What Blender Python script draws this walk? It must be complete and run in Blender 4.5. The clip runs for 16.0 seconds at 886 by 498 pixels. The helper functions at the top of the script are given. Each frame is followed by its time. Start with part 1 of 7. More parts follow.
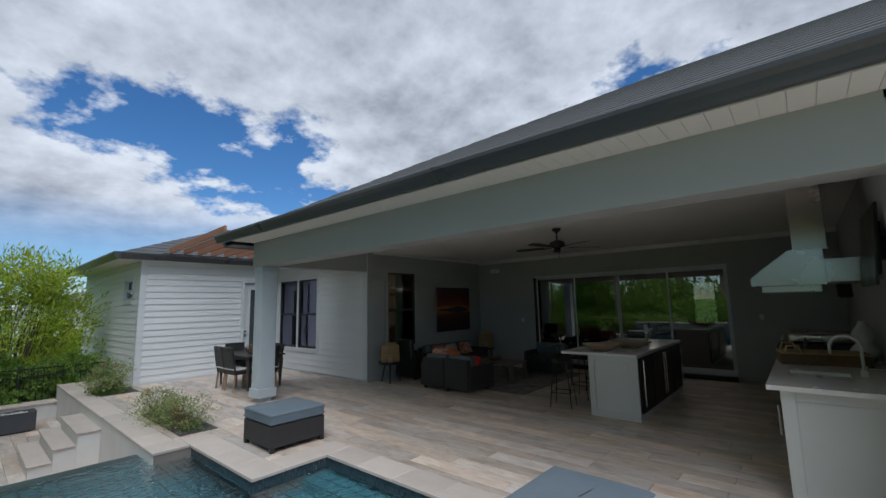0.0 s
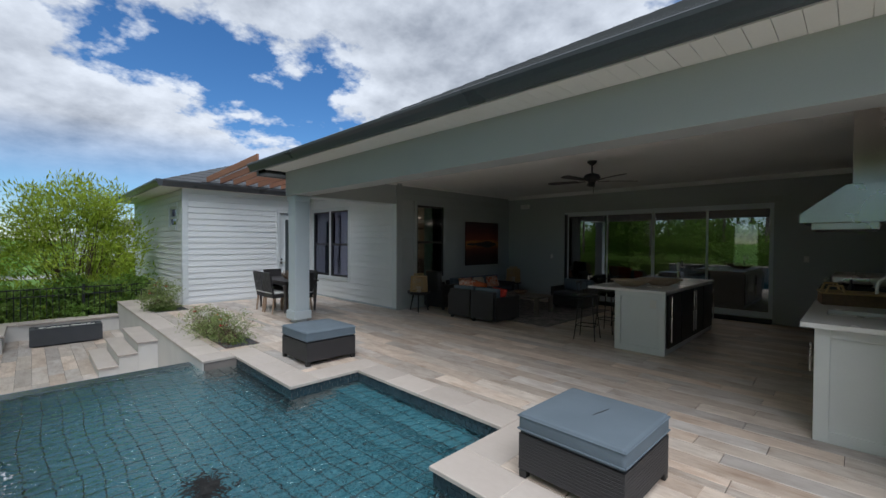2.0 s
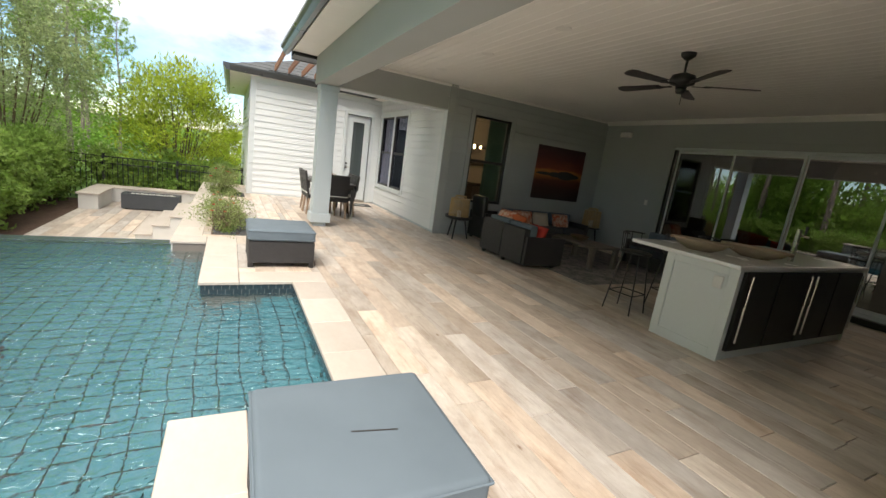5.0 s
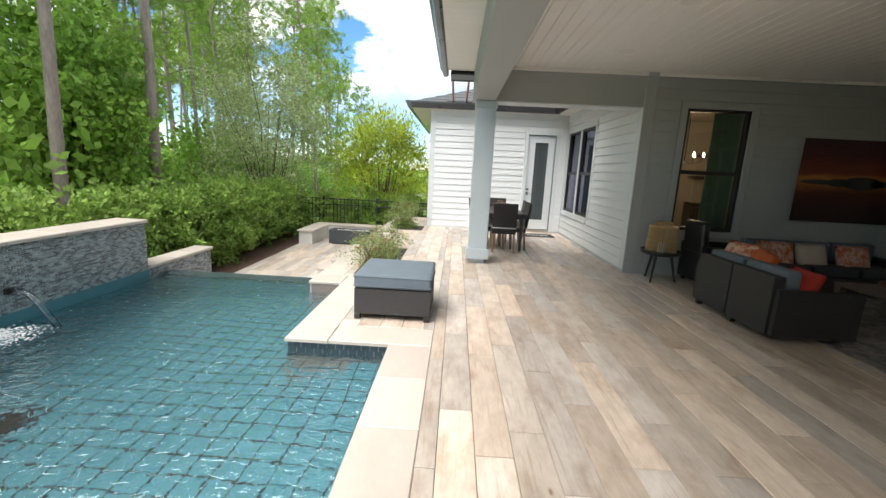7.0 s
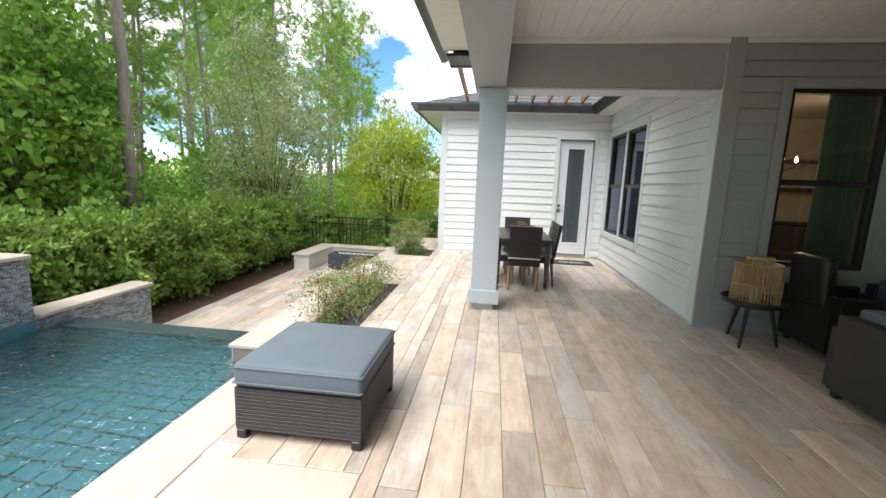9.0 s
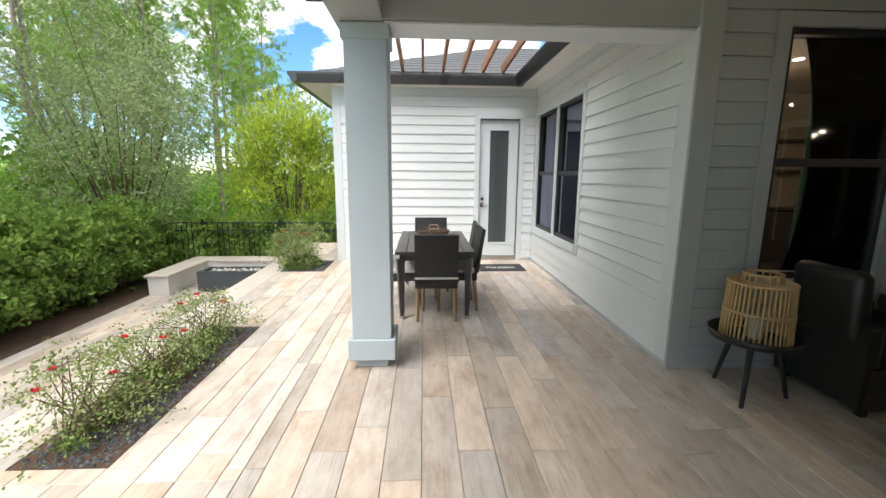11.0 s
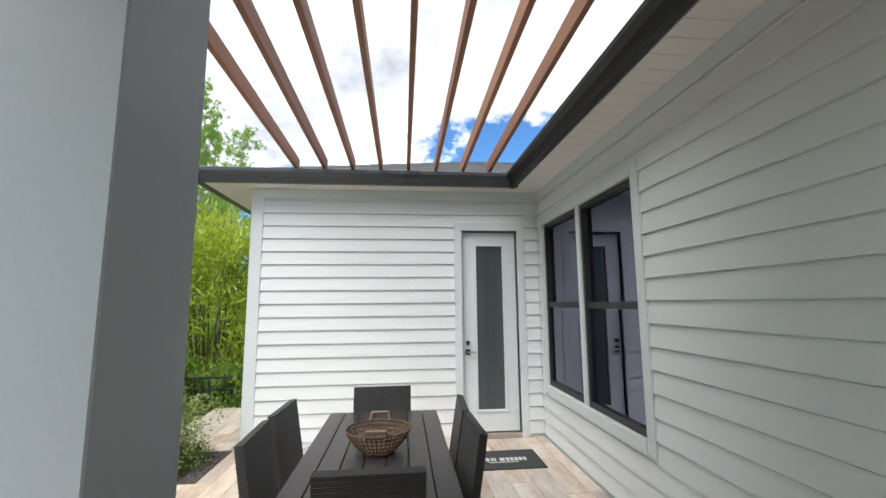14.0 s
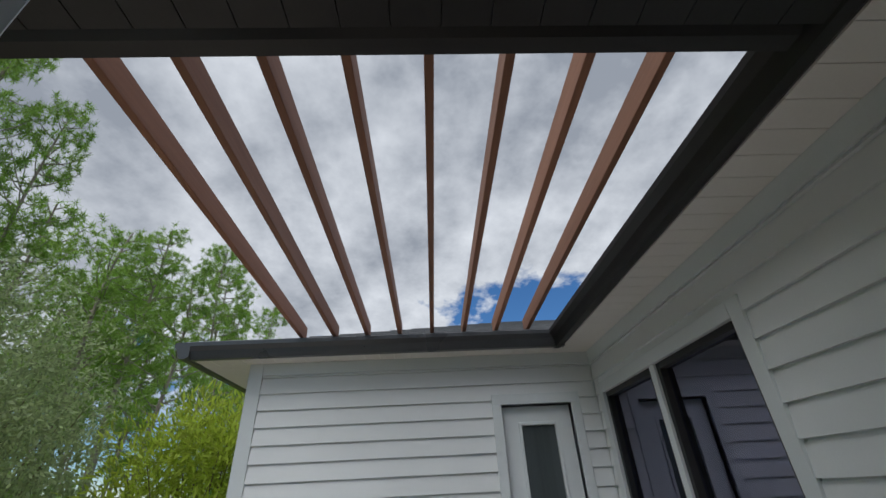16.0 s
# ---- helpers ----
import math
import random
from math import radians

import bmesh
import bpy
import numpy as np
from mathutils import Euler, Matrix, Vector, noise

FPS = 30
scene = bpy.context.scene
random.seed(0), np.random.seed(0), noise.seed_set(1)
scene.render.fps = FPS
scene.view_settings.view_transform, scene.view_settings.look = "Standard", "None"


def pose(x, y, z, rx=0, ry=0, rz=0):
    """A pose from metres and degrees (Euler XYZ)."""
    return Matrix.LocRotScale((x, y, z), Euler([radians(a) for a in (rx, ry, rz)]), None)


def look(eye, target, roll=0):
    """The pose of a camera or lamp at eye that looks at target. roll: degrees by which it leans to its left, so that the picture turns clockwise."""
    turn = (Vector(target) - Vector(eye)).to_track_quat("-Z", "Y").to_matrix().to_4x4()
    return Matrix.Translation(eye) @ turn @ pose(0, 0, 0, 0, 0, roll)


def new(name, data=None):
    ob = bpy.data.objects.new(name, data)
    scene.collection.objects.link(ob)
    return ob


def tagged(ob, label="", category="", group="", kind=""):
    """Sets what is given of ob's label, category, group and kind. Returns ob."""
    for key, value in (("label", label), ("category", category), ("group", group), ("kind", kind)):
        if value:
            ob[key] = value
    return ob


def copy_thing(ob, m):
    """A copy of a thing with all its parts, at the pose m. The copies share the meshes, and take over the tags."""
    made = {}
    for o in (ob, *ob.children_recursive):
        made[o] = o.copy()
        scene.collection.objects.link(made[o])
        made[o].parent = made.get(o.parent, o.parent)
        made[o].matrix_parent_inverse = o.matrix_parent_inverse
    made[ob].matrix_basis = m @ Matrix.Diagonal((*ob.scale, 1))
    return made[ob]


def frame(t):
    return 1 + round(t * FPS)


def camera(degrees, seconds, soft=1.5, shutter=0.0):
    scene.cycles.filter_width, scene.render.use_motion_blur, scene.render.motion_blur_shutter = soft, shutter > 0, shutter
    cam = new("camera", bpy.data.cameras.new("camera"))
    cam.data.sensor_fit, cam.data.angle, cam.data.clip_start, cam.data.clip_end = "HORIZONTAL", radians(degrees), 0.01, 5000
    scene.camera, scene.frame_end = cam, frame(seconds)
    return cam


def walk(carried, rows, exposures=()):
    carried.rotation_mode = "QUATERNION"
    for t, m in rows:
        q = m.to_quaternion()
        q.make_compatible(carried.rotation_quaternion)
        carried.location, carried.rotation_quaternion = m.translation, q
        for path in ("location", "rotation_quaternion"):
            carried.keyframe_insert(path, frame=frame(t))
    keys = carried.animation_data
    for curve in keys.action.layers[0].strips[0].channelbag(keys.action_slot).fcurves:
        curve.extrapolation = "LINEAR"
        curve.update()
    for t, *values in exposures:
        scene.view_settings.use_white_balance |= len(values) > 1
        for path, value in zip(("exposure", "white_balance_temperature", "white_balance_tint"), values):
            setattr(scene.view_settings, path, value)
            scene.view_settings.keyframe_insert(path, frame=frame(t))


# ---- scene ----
cam = camera(94.0, 16.0)
PATH = [
    (0, (-0.06, 0.118, 1.757), (-1.354, 1.62, 2.022), -1.3),
    (0.5, (-0.097, 0.054, 1.755), (-1.536, 1.426, 1.978), -1.0),
    (1, (-0.132, 0.02, 1.73), (-1.65, 1.312, 1.894), -0.8),
    (1.5, (-0.12, 0.041, 1.736), (-1.639, 1.341, 1.816), -0.5),
    (2, (-0.061, 0.167, 1.658), (-1.475, 1.58, 1.623), 0.3),
    (2.5, (-0.008, 0.448, 1.573), (-1.294, 1.969, 1.398), 2.5),
    (3, (-0.007, 0.718, 1.534), (-1.327, 2.199, 1.282), 2.7),
    (3.2, (0.046, 0.901, 1.52), (-1.302, 2.35, 1.235), 2.6),
    (5.3, (-0.032, 2.698, 1.484), (-1.832, 3.465, 1.069), 7.9),
    (5.5, (-0.146, 2.829, 1.478), (-1.992, 3.474, 1.057), 7.4),
    (6, (-0.45, 3.195, 1.463), (-2.374, 3.544, 1.041), 6.5),
    (6.5, (-0.838, 3.453, 1.446), (-2.796, 3.519, 1.043), 5.6),
    (7, (-1.283, 3.648, 1.475), (-3.248, 3.601, 1.103), 2.9),
    (7.5, (-1.73, 3.853, 1.468), (-3.692, 3.683, 1.117), 2.2),
    (8, (-2.18, 3.962, 1.452), (-4.142, 3.741, 1.134), 2.4),
    (8.2, (-2.362, 3.985, 1.455), (-4.328, 3.77, 1.157), 2.3),
    (10.3, (-4.252, 4.37, 1.563), (-6.203, 4.12, 1.2), 1.8),
    (10.5, (-4.422, 4.401, 1.553), (-6.384, 4.269, 1.191), 1.5),
    (11, (-4.847, 4.459, 1.529), (-6.813, 4.552, 1.176), 0.4),
    (11.5, (-5.267, 4.592, 1.543), (-7.235, 4.74, 1.218), -0.0),
    (12, (-5.69, 4.645, 1.519), (-7.656, 4.817, 1.197), 0.8),
    (12.5, (-6.111, 4.648, 1.503), (-8.08, 4.81, 1.191), 0.3),
    (13, (-6.545, 4.728, 1.524), (-8.53, 4.838, 1.301), 0.4),
    (13.5, (-6.913, 4.725, 1.552), (-8.907, 4.883, 1.545), 0.1),
    (14, (-7.19, 4.719, 1.596), (-9.164, 4.911, 1.855), -0.5),
    (14.5, (-7.417, 4.759, 1.671), (-9.346, 4.944, 2.168), -1.2),
    (15, (-7.576, 4.78, 1.714), (-9.436, 4.963, 2.426), -1.9),
    (15.5, (-7.773, 4.786, 1.762), (-9.562, 4.923, 2.646), -2.5),
    (16, (-7.925, 4.747, 1.784), (-9.65, 4.827, 2.793), -3.0),
]
EXPOSURES = [(0.0, 0.0, 5800, 10), (1.5, -0.05, 5700, 10), (2.0, 0.12, 5850, 10), (2.5, 0.85, 6100, 10), (3.0, 1.08, 6250, 10), (5.3, 1.30, 7000, 10), (6.5, 1.32, 6700, 10), (8.0, 1.34, 6500, 10),
             (10.5, 1.42, 6500, 10), (12.5, 1.36, 6400, 10), (13.5, 1.16, 6400, 10), (14.5, 1.0, 6400, 10), (15.0, 0.70, 6300, 10), (15.5, 0.36, 6200, 10), (16.0, 0.0, 6100, 10)]
walk(cam, [(t, look(eye, target, roll)) for t, eye, target, roll in PATH], EXPOSURES)

# ---- world: blue sky with broken cumulus, soft sun behind cloud ----
SUN_WAY = Vector((0.40, -0.36, 0.84)).normalized()
SUN_ELEV, SUN_ROT = math.asin(SUN_WAY.z), math.atan2(SUN_WAY.x, SUN_WAY.y)
world = bpy.data.worlds.new("sky_world")
scene.world = world
world.use_nodes = True
wn, wl = world.node_tree.nodes, world.node_tree.links
wn.clear()


def wnode(kind, **sets):
    n = wn.new(kind)
    for k, v in sets.items():
        n.inputs[k].default_value = v
    return n


def wmath(op, a, b):
    n = wn.new("ShaderNodeMath")
    n.operation = op
    for i, v in enumerate((a, b)):
        if isinstance(v, (int, float)):
            n.inputs[i].default_value = v
        else:
            wl.new(v, n.inputs[i])
    return n.outputs[0]


sky = wn.new("ShaderNodeTexSky")
sky.sky_type, sky.sun_disc, sky.sun_elevation, sky.sun_rotation = "NISHITA", False, SUN_ELEV, SUN_ROT
sky.dust_density, sky.ozone_density = 0.0, 6.0
coord = wn.new("ShaderNodeTexCoord")
sep = wn.new("ShaderNodeSeparateXYZ")
wl.new(coord.outputs["Generated"], sep.inputs[0])
low = wmath("ADD", wmath("MAXIMUM", sep.outputs[2], 0.0), 0.32)
flat = wn.new("ShaderNodeCombineXYZ")
wl.new(wmath("DIVIDE", sep.outputs[0], low), flat.inputs[0])
wl.new(wmath("DIVIDE", sep.outputs[1], low), flat.inputs[1])
CLOUD_SHIFT = (3.1, 7.4, 0.0)


def cloud_noise(scale, detail, rough, shift):
    mp = wn.new("ShaderNodeMapping")
    mp.inputs["Location"].default_value = shift
    wl.new(flat.outputs[0], mp.inputs[0])
    n = wnode("ShaderNodeTexNoise", Scale=scale, Detail=detail, Roughness=rough, Distortion=0.0)
    wl.new(mp.outputs[0], n.inputs["Vector"])
    return n.outputs[0]


def wramp(value, a, b, ca=(0, 0, 0, 1), cb=(1, 1, 1, 1)):
    r = wn.new("ShaderNodeValToRGB")
    r.color_ramp.elements[0].position, r.color_ramp.elements[1].position = a, b
    r.color_ramp.elements[0].color, r.color_ramp.elements[1].color = ca, cb
    wl.new(value, r.inputs[0])
    return r.outputs[0]


def wmix(fac, a, b):
    m = wn.new("ShaderNodeMix")
    m.data_type = "RGBA"
    for sock, v in ((m.inputs[0], fac), (m.inputs[6], a), (m.inputs[7], b)):
        if isinstance(v, (int, float, tuple)):
            sock.default_value = v
        else:
            wl.new(v, sock)
    return m.outputs[2]


def cloud_mass(shift):
    """Thickness of the cumulus at a place of the sky, moved by shift towards the sun."""
    at = wn.new("ShaderNodeMapping")
    at.inputs["Location"].default_value = (shift[0], shift[1], 0.0)
    wl.new(flat.outputs[0], at.inputs[0])
    cell = wn.new("ShaderNodeTexVoronoi")
    cell.feature, cell.normalize = "SMOOTH_F1", True
    cell.inputs["Scale"].default_value, cell.inputs["Detail"].default_value, cell.inputs["Roughness"].default_value, cell.inputs["Smoothness"].default_value = 3.6, 5.0, 0.62, 0.25
    wl.new(at.outputs[0], cell.inputs["Vector"])
    lumps = wmath("MULTIPLY", wmath("SUBTRACT", 1.0, cell.outputs["Distance"]), 0.30)
    return wmath("ADD", wmath("MULTIPLY", cloud_noise(0.95, 10, 0.56, (CLOUD_SHIFT[0] + shift[0], CLOUD_SHIFT[1] + shift[1], 0.0)), 0.80), lumps)


mass = cloud_mass((0.0, 0.0))
sunward = cloud_mass((SUN_WAY.x * 0.12, SUN_WAY.y * 0.12))
cover = wramp(mass, 0.505, 0.535)
relief = wmath("ADD", wmath("MULTIPLY", wmath("SUBTRACT", mass, sunward), 4.2), 0.46)
shade = wmath("ADD", relief, wmath("MULTIPLY", wmath("SUBTRACT", 0.64, mass), 2.6))
body = wramp(shade, 0.25, 0.85)
cloud = wmix(body, (3.1, 3.3, 3.65, 1), (7.8, 7.9, 8.0, 1))
rise = wramp(sep.outputs[2], 0.10, 0.22)
blue = wn.new("ShaderNodeHueSaturation")
blue.inputs["Saturation"].default_value, blue.inputs["Value"].default_value = 1.15, 1.0
wl.new(sky.outputs[0], blue.inputs["Color"])
full = wmix(wmath("MULTIPLY", cover, rise), blue.outputs[0], cloud)
back = wnode("ShaderNodeBackground", Strength=0.10)
wl.new(full, back.inputs[0])
wl.new(back.outputs[0], wn.new("ShaderNodeOutputWorld").inputs[0])

sun = new("sun", bpy.data.lights.new("sun", "SUN"))
sun.data.energy, sun.data.angle, sun.data.color = 2.8, radians(50), (1.0, 0.96, 0.90)
sun.matrix_world = look(SUN_WAY * 30, (0, 0, 0))
# ---- materials ----
def material(name, c1, c2=None, rough=0.6, metal=0.0, scale=3.0, fine=60.0, stretch=(1, 1, 1), bump=0.15, vary=0.0, island=0.0, spec=0.5, mottle=0.5, coat=0.0):
    """A painted or natural surface: two colours mottled at two scales, bump from the fine one, tone varied by object or by island."""
    m = bpy.data.materials.new(name)
    m.use_nodes = True
    nt = m.node_tree
    nd, lk = nt.nodes, nt.links
    bsdf = nd["Principled BSDF"]
    geo = nd.new("ShaderNodeNewGeometry")
    mp = nd.new("ShaderNodeMapping")
    mp.inputs["Scale"].default_value = stretch
    lk.new(geo.outputs["Position"], mp.inputs[0])
    vec = mp.outputs[0]
    if vary:
        info = nd.new("ShaderNodeObjectInfo")
        sc = nd.new("ShaderNodeMath")
        sc.operation = "MULTIPLY"
        sc.inputs[1].default_value = 37.0
        lk.new(info.outputs["Random"], sc.inputs[0])
        add = nd.new("ShaderNodeVectorMath")
        lk.new(mp.outputs[0], add.inputs[0])
        lk.new(sc.outputs[0], add.inputs[1])
        vec = add.outputs[0]
    big, small = nd.new("ShaderNodeTexNoise"), nd.new("ShaderNodeTexNoise")
    big.inputs["Scale"].default_value, big.inputs["Detail"].default_value = scale, 5
    small.inputs["Scale"].default_value, small.inputs["Detail"].default_value, small.inputs["Roughness"].default_value = fine, 6, 0.65
    lk.new(vec, big.inputs["Vector"])
    lk.new(vec, small.inputs["Vector"])
    mean = nd.new("ShaderNodeMix")
    mean.inputs[0].default_value = 0.45
    lk.new(big.outputs[0], mean.inputs[2])
    lk.new(small.outputs[0], mean.inputs[3])
    ramp = nd.new("ShaderNodeMapRange")
    ramp.inputs["From Min"].default_value, ramp.inputs["From Max"].default_value = 0.5 - mottle * 0.35, 0.5 + mottle * 0.35
    lk.new(mean.outputs[0], ramp.inputs[0])
    mix = nd.new("ShaderNodeMix")
    mix.data_type = "RGBA"
    mix.inputs[6].default_value = (*c1, 1)
    mix.inputs[7].default_value = (*(c2 or [v * 0.82 for v in c1]), 1)
    lk.new(ramp.outputs[0], mix.inputs[0])
    col = mix.outputs[2]
    if vary or island:
        hsv = nd.new("ShaderNodeHueSaturation")
        src = nd.new("ShaderNodeObjectInfo").outputs["Random"] if vary else geo.outputs["Random Per Island"]
        amount = vary or island
        rng = nd.new("ShaderNodeMapRange")
        rng.inputs["To Min"].default_value, rng.inputs["To Max"].default_value = 1 - amount, 1 + amount
        lk.new(src, rng.inputs[0])
        lk.new(rng.outputs[0], hsv.inputs["Value"])
        lk.new(col, hsv.inputs["Color"])
        col = hsv.outputs[0]
    lk.new(col, bsdf.inputs["Base Color"])
    rr = nd.new("ShaderNodeMapRange")
    rr.inputs["To Min"].default_value, rr.inputs["To Max"].default_value = max(rough - 0.1, 0.02), min(rough + 0.1, 1)
    lk.new(big.outputs[0], rr.inputs[0])
    lk.new(rr.outputs[0], bsdf.inputs["Roughness"])
    bsdf.inputs["Metallic"].default_value = metal
    bsdf.inputs["Specular IOR Level"].default_value = spec
    bsdf.inputs["Coat Weight"].default_value = coat
    if bump:
        bp = nd.new("ShaderNodeBump")
        bp.inputs["Strength"].default_value, bp.inputs["Distance"].default_value = bump, 0.01
        lk.new(small.outputs[0], bp.inputs["Height"])
        lk.new(bp.outputs[0], bsdf.inputs["Normal"])
    return m


def leafy(name, c1, c2, through_light=0.35):
    """Foliage: tone varies leaf by leaf, some light comes through."""
    m = material(name, c1, c2, rough=0.55, scale=0.8, fine=6, bump=0, island=0.35, spec=0.3)
    nd, lk = m.node_tree.nodes, m.node_tree.links
    bsdf, out = nd["Principled BSDF"], nd["Material Output"]
    tr = nd.new("ShaderNodeBsdfTranslucent")
    lk.new(bsdf.inputs["Base Color"].links[0].from_socket, tr.inputs[0])
    mx = nd.new("ShaderNodeMixShader")
    mx.inputs[0].default_value = through_light
    lk.new(bsdf.outputs[0], mx.inputs[1])
    lk.new(tr.outputs[0], mx.inputs[2])
    lk.new(mx.outputs[0], out.inputs[0])
    return m


def glassy(name, tint=(0.9, 0.95, 0.95), ior=1.5, ripple=0.0, sheen=(1, 1, 1)):
    """Thin window glass: clear with a mirror gloss that follows Fresnel."""
    m = bpy.data.materials.new(name)
    m.use_nodes = True
    nd, lk = m.node_tree.nodes, m.node_tree.links
    nd.remove(nd["Principled BSDF"])
    clear, gloss, mx, fr = nd.new("ShaderNodeBsdfTransparent"), nd.new("ShaderNodeBsdfGlossy"), nd.new("ShaderNodeMixShader"), nd.new("ShaderNodeFresnel")
    clear.inputs[0].default_value = (*tint, 1)
    gloss.inputs["Roughness"].default_value = 0.01
    gloss.inputs[0].default_value = (*sheen, 1)
    fr.inputs[0].default_value = ior
    if ripple:
        ns, bp = nd.new("ShaderNodeTexNoise"), nd.new("ShaderNodeBump")
        ns.inputs["Scale"].default_value = 1.3
        bp.inputs["Strength"].default_value, bp.inputs["Distance"].default_value = ripple, 0.02
        lk.new(nd.new("ShaderNodeNewGeometry").outputs["Position"], ns.inputs["Vector"])
        lk.new(ns.outputs[0], bp.inputs["Height"])
        lk.new(bp.outputs[0], gloss.inputs["Normal"])
    lk.new(fr.outputs[0], mx.inputs[0])
    lk.new(clear.outputs[0], mx.inputs[1])
    lk.new(gloss.outputs[0], mx.inputs[2])
    lk.new(mx.outputs[0], nd["Material Output"].inputs[0])
    return m


def glowing(name, colour, strength):
    m = bpy.data.materials.new(name)
    m.use_nodes = True
    b = m.node_tree.nodes["Principled BSDF"]
    b.inputs["Base Color"].default_value = (*colour, 1)
    b.inputs["Emission Color"].default_value = (*colour, 1)
    b.inputs["Emission Strength"].default_value = strength
    return m


WHITE = material("white_siding_paint", (0.73, 0.755, 0.77), (0.69, 0.715, 0.73), rough=0.55, scale=1.2, fine=90, bump=0.06, vary=0.015)
TRIM = material("white_trim_paint", (0.66, 0.70, 0.72), (0.61, 0.65, 0.67), rough=0.5, scale=1.5, fine=80, bump=0.05)
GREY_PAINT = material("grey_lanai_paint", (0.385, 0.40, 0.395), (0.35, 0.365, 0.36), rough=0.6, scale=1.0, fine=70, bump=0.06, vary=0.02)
COLUMN_PAINT = material("column_grey_paint", (0.46, 0.52, 0.56), (0.42, 0.48, 0.52), rough=0.5, scale=1.5, fine=90, bump=0.05)
CEIL = material("ceiling_white", (0.86, 0.84, 0.80), (0.81, 0.79, 0.75), rough=0.6, scale=1.5, fine=70, bump=0.04)
SOFFIT = material("soffit_white_vinyl", (0.80, 0.78, 0.74), (0.74, 0.72, 0.69), rough=0.5, scale=2, fine=70, bump=0.03)
DARK = material("dark_bronze_metal", (0.010, 0.010, 0.011), (0.018, 0.018, 0.019), rough=0.42, metal=0.0, scale=4, fine=80, bump=0.05)
GUTTER_GREY = material("charcoal_gutter", (0.05, 0.055, 0.062), (0.07, 0.076, 0.086), rough=0.3, scale=2, fine=50, bump=0.05)
SHINGLE = material("grey_shingle", (0.065, 0.068, 0.074), (0.10, 0.105, 0.112), rough=0.9, scale=5, fine=45, bump=0.5, vary=0.2)
def plank_tile(name, by_island):
    """Printed wood-look tile: each plank its own tone and tint, cloudy stains, fine grain lines, small knots."""
    m = material(name, (0.64, 0.585, 0.535), (0.43, 0.375, 0.335), rough=0.46, scale=2.9, fine=9, stretch=(0.95, 2.3, 1), bump=0.10, vary=0.0 if by_island else 0.20, island=0.20 if by_island else 0.0, mottle=0.5)
    nd, lk = m.node_tree.nodes, m.node_tree.links
    bsdf = nd["Principled BSDF"]
    base = bsdf.inputs["Base Color"].links[0].from_socket
    geo, info = nd.new("ShaderNodeNewGeometry"), nd.new("ShaderNodeObjectInfo")
    pick = geo.outputs["Random Per Island"] if by_island else info.outputs["Random"]
    white = nd.new("ShaderNodeTexWhiteNoise")
    white.noise_dimensions = "1D"
    lk.new(pick, white.inputs["W"])
    tint = nd.new("ShaderNodeValToRGB")
    tint.color_ramp.interpolation = "LINEAR"
    tint.color_ramp.elements[0].color, tint.color_ramp.elements[1].color = (0.90, 0.92, 0.95, 1), (1.06, 0.96, 0.87, 1)
    mid = tint.color_ramp.elements.new(0.5)
    mid.color = (1.0, 0.97, 0.93, 1)
    lk.new(white.outputs["Value"], tint.inputs[0])
    mul = nd.new("ShaderNodeMix")
    mul.data_type, mul.blend_type = "RGBA", "MULTIPLY"
    mul.inputs[0].default_value = 1.0
    lk.new(base, mul.inputs[6])
    lk.new(tint.outputs[0], mul.inputs[7])
    shift = nd.new("ShaderNodeVectorMath")
    shift.operation = "MULTIPLY_ADD"
    shift.inputs[1].default_value = (0.8, 15.0, 1.0)
    far_off = nd.new("ShaderNodeMath")
    far_off.operation = "MULTIPLY"
    far_off.inputs[1].default_value = 53.0
    lk.new(pick, far_off.inputs[0])
    lk.new(geo.outputs["Position"], shift.inputs[0])
    lk.new(far_off.outputs[0], shift.inputs[2])
    grain = nd.new("ShaderNodeTexNoise")
    grain.inputs["Scale"].default_value, grain.inputs["Detail"].default_value, grain.inputs["Distortion"].default_value = 1.6, 6, 2.4
    lk.new(shift.outputs[0], grain.inputs["Vector"])
    knot = nd.new("ShaderNodeTexVoronoi")
    knot.inputs["Scale"].default_value = 1.7
    squash = nd.new("ShaderNodeVectorMath")
    squash.operation = "MULTIPLY_ADD"
    squash.inputs[1].default_value = (1.0, 2.2, 1.0)
    lk.new(geo.outputs["Position"], squash.inputs[0])
    lk.new(far_off.outputs[0], squash.inputs[2])
    lk.new(squash.outputs[0], knot.inputs["Vector"])
    blot = nd.new("ShaderNodeTexNoise")
    blot.inputs["Scale"].default_value, blot.inputs["Detail"].default_value, blot.inputs["Roughness"].default_value = 2.3, 7, 0.62
    lk.new(squash.outputs[0], blot.inputs["Vector"])
    for source, lo, hi, dark in ((blot.outputs[0], 0.50, 0.72, (0.73, 0.645, 0.575, 1)), (grain.outputs[0], 0.54, 0.78, (0.76, 0.71, 0.67, 1)), (knot.outputs["Distance"], 0.055, 0.015, (0.50, 0.40, 0.32, 1))):
        rng = nd.new("ShaderNodeMapRange")
        rng.inputs["From Min"].default_value, rng.inputs["From Max"].default_value = lo, hi
        lk.new(source, rng.inputs[0])
        stain = nd.new("ShaderNodeMix")
        stain.data_type, stain.blend_type = "RGBA", "MULTIPLY"
        lk.new(rng.outputs[0], stain.inputs[0])
        lk.new(mul.outputs[2], stain.inputs[6])
        stain.inputs[7].default_value = dark
        mul = stain
    lk.new(mul.outputs[2], bsdf.inputs["Base Color"])
    return m


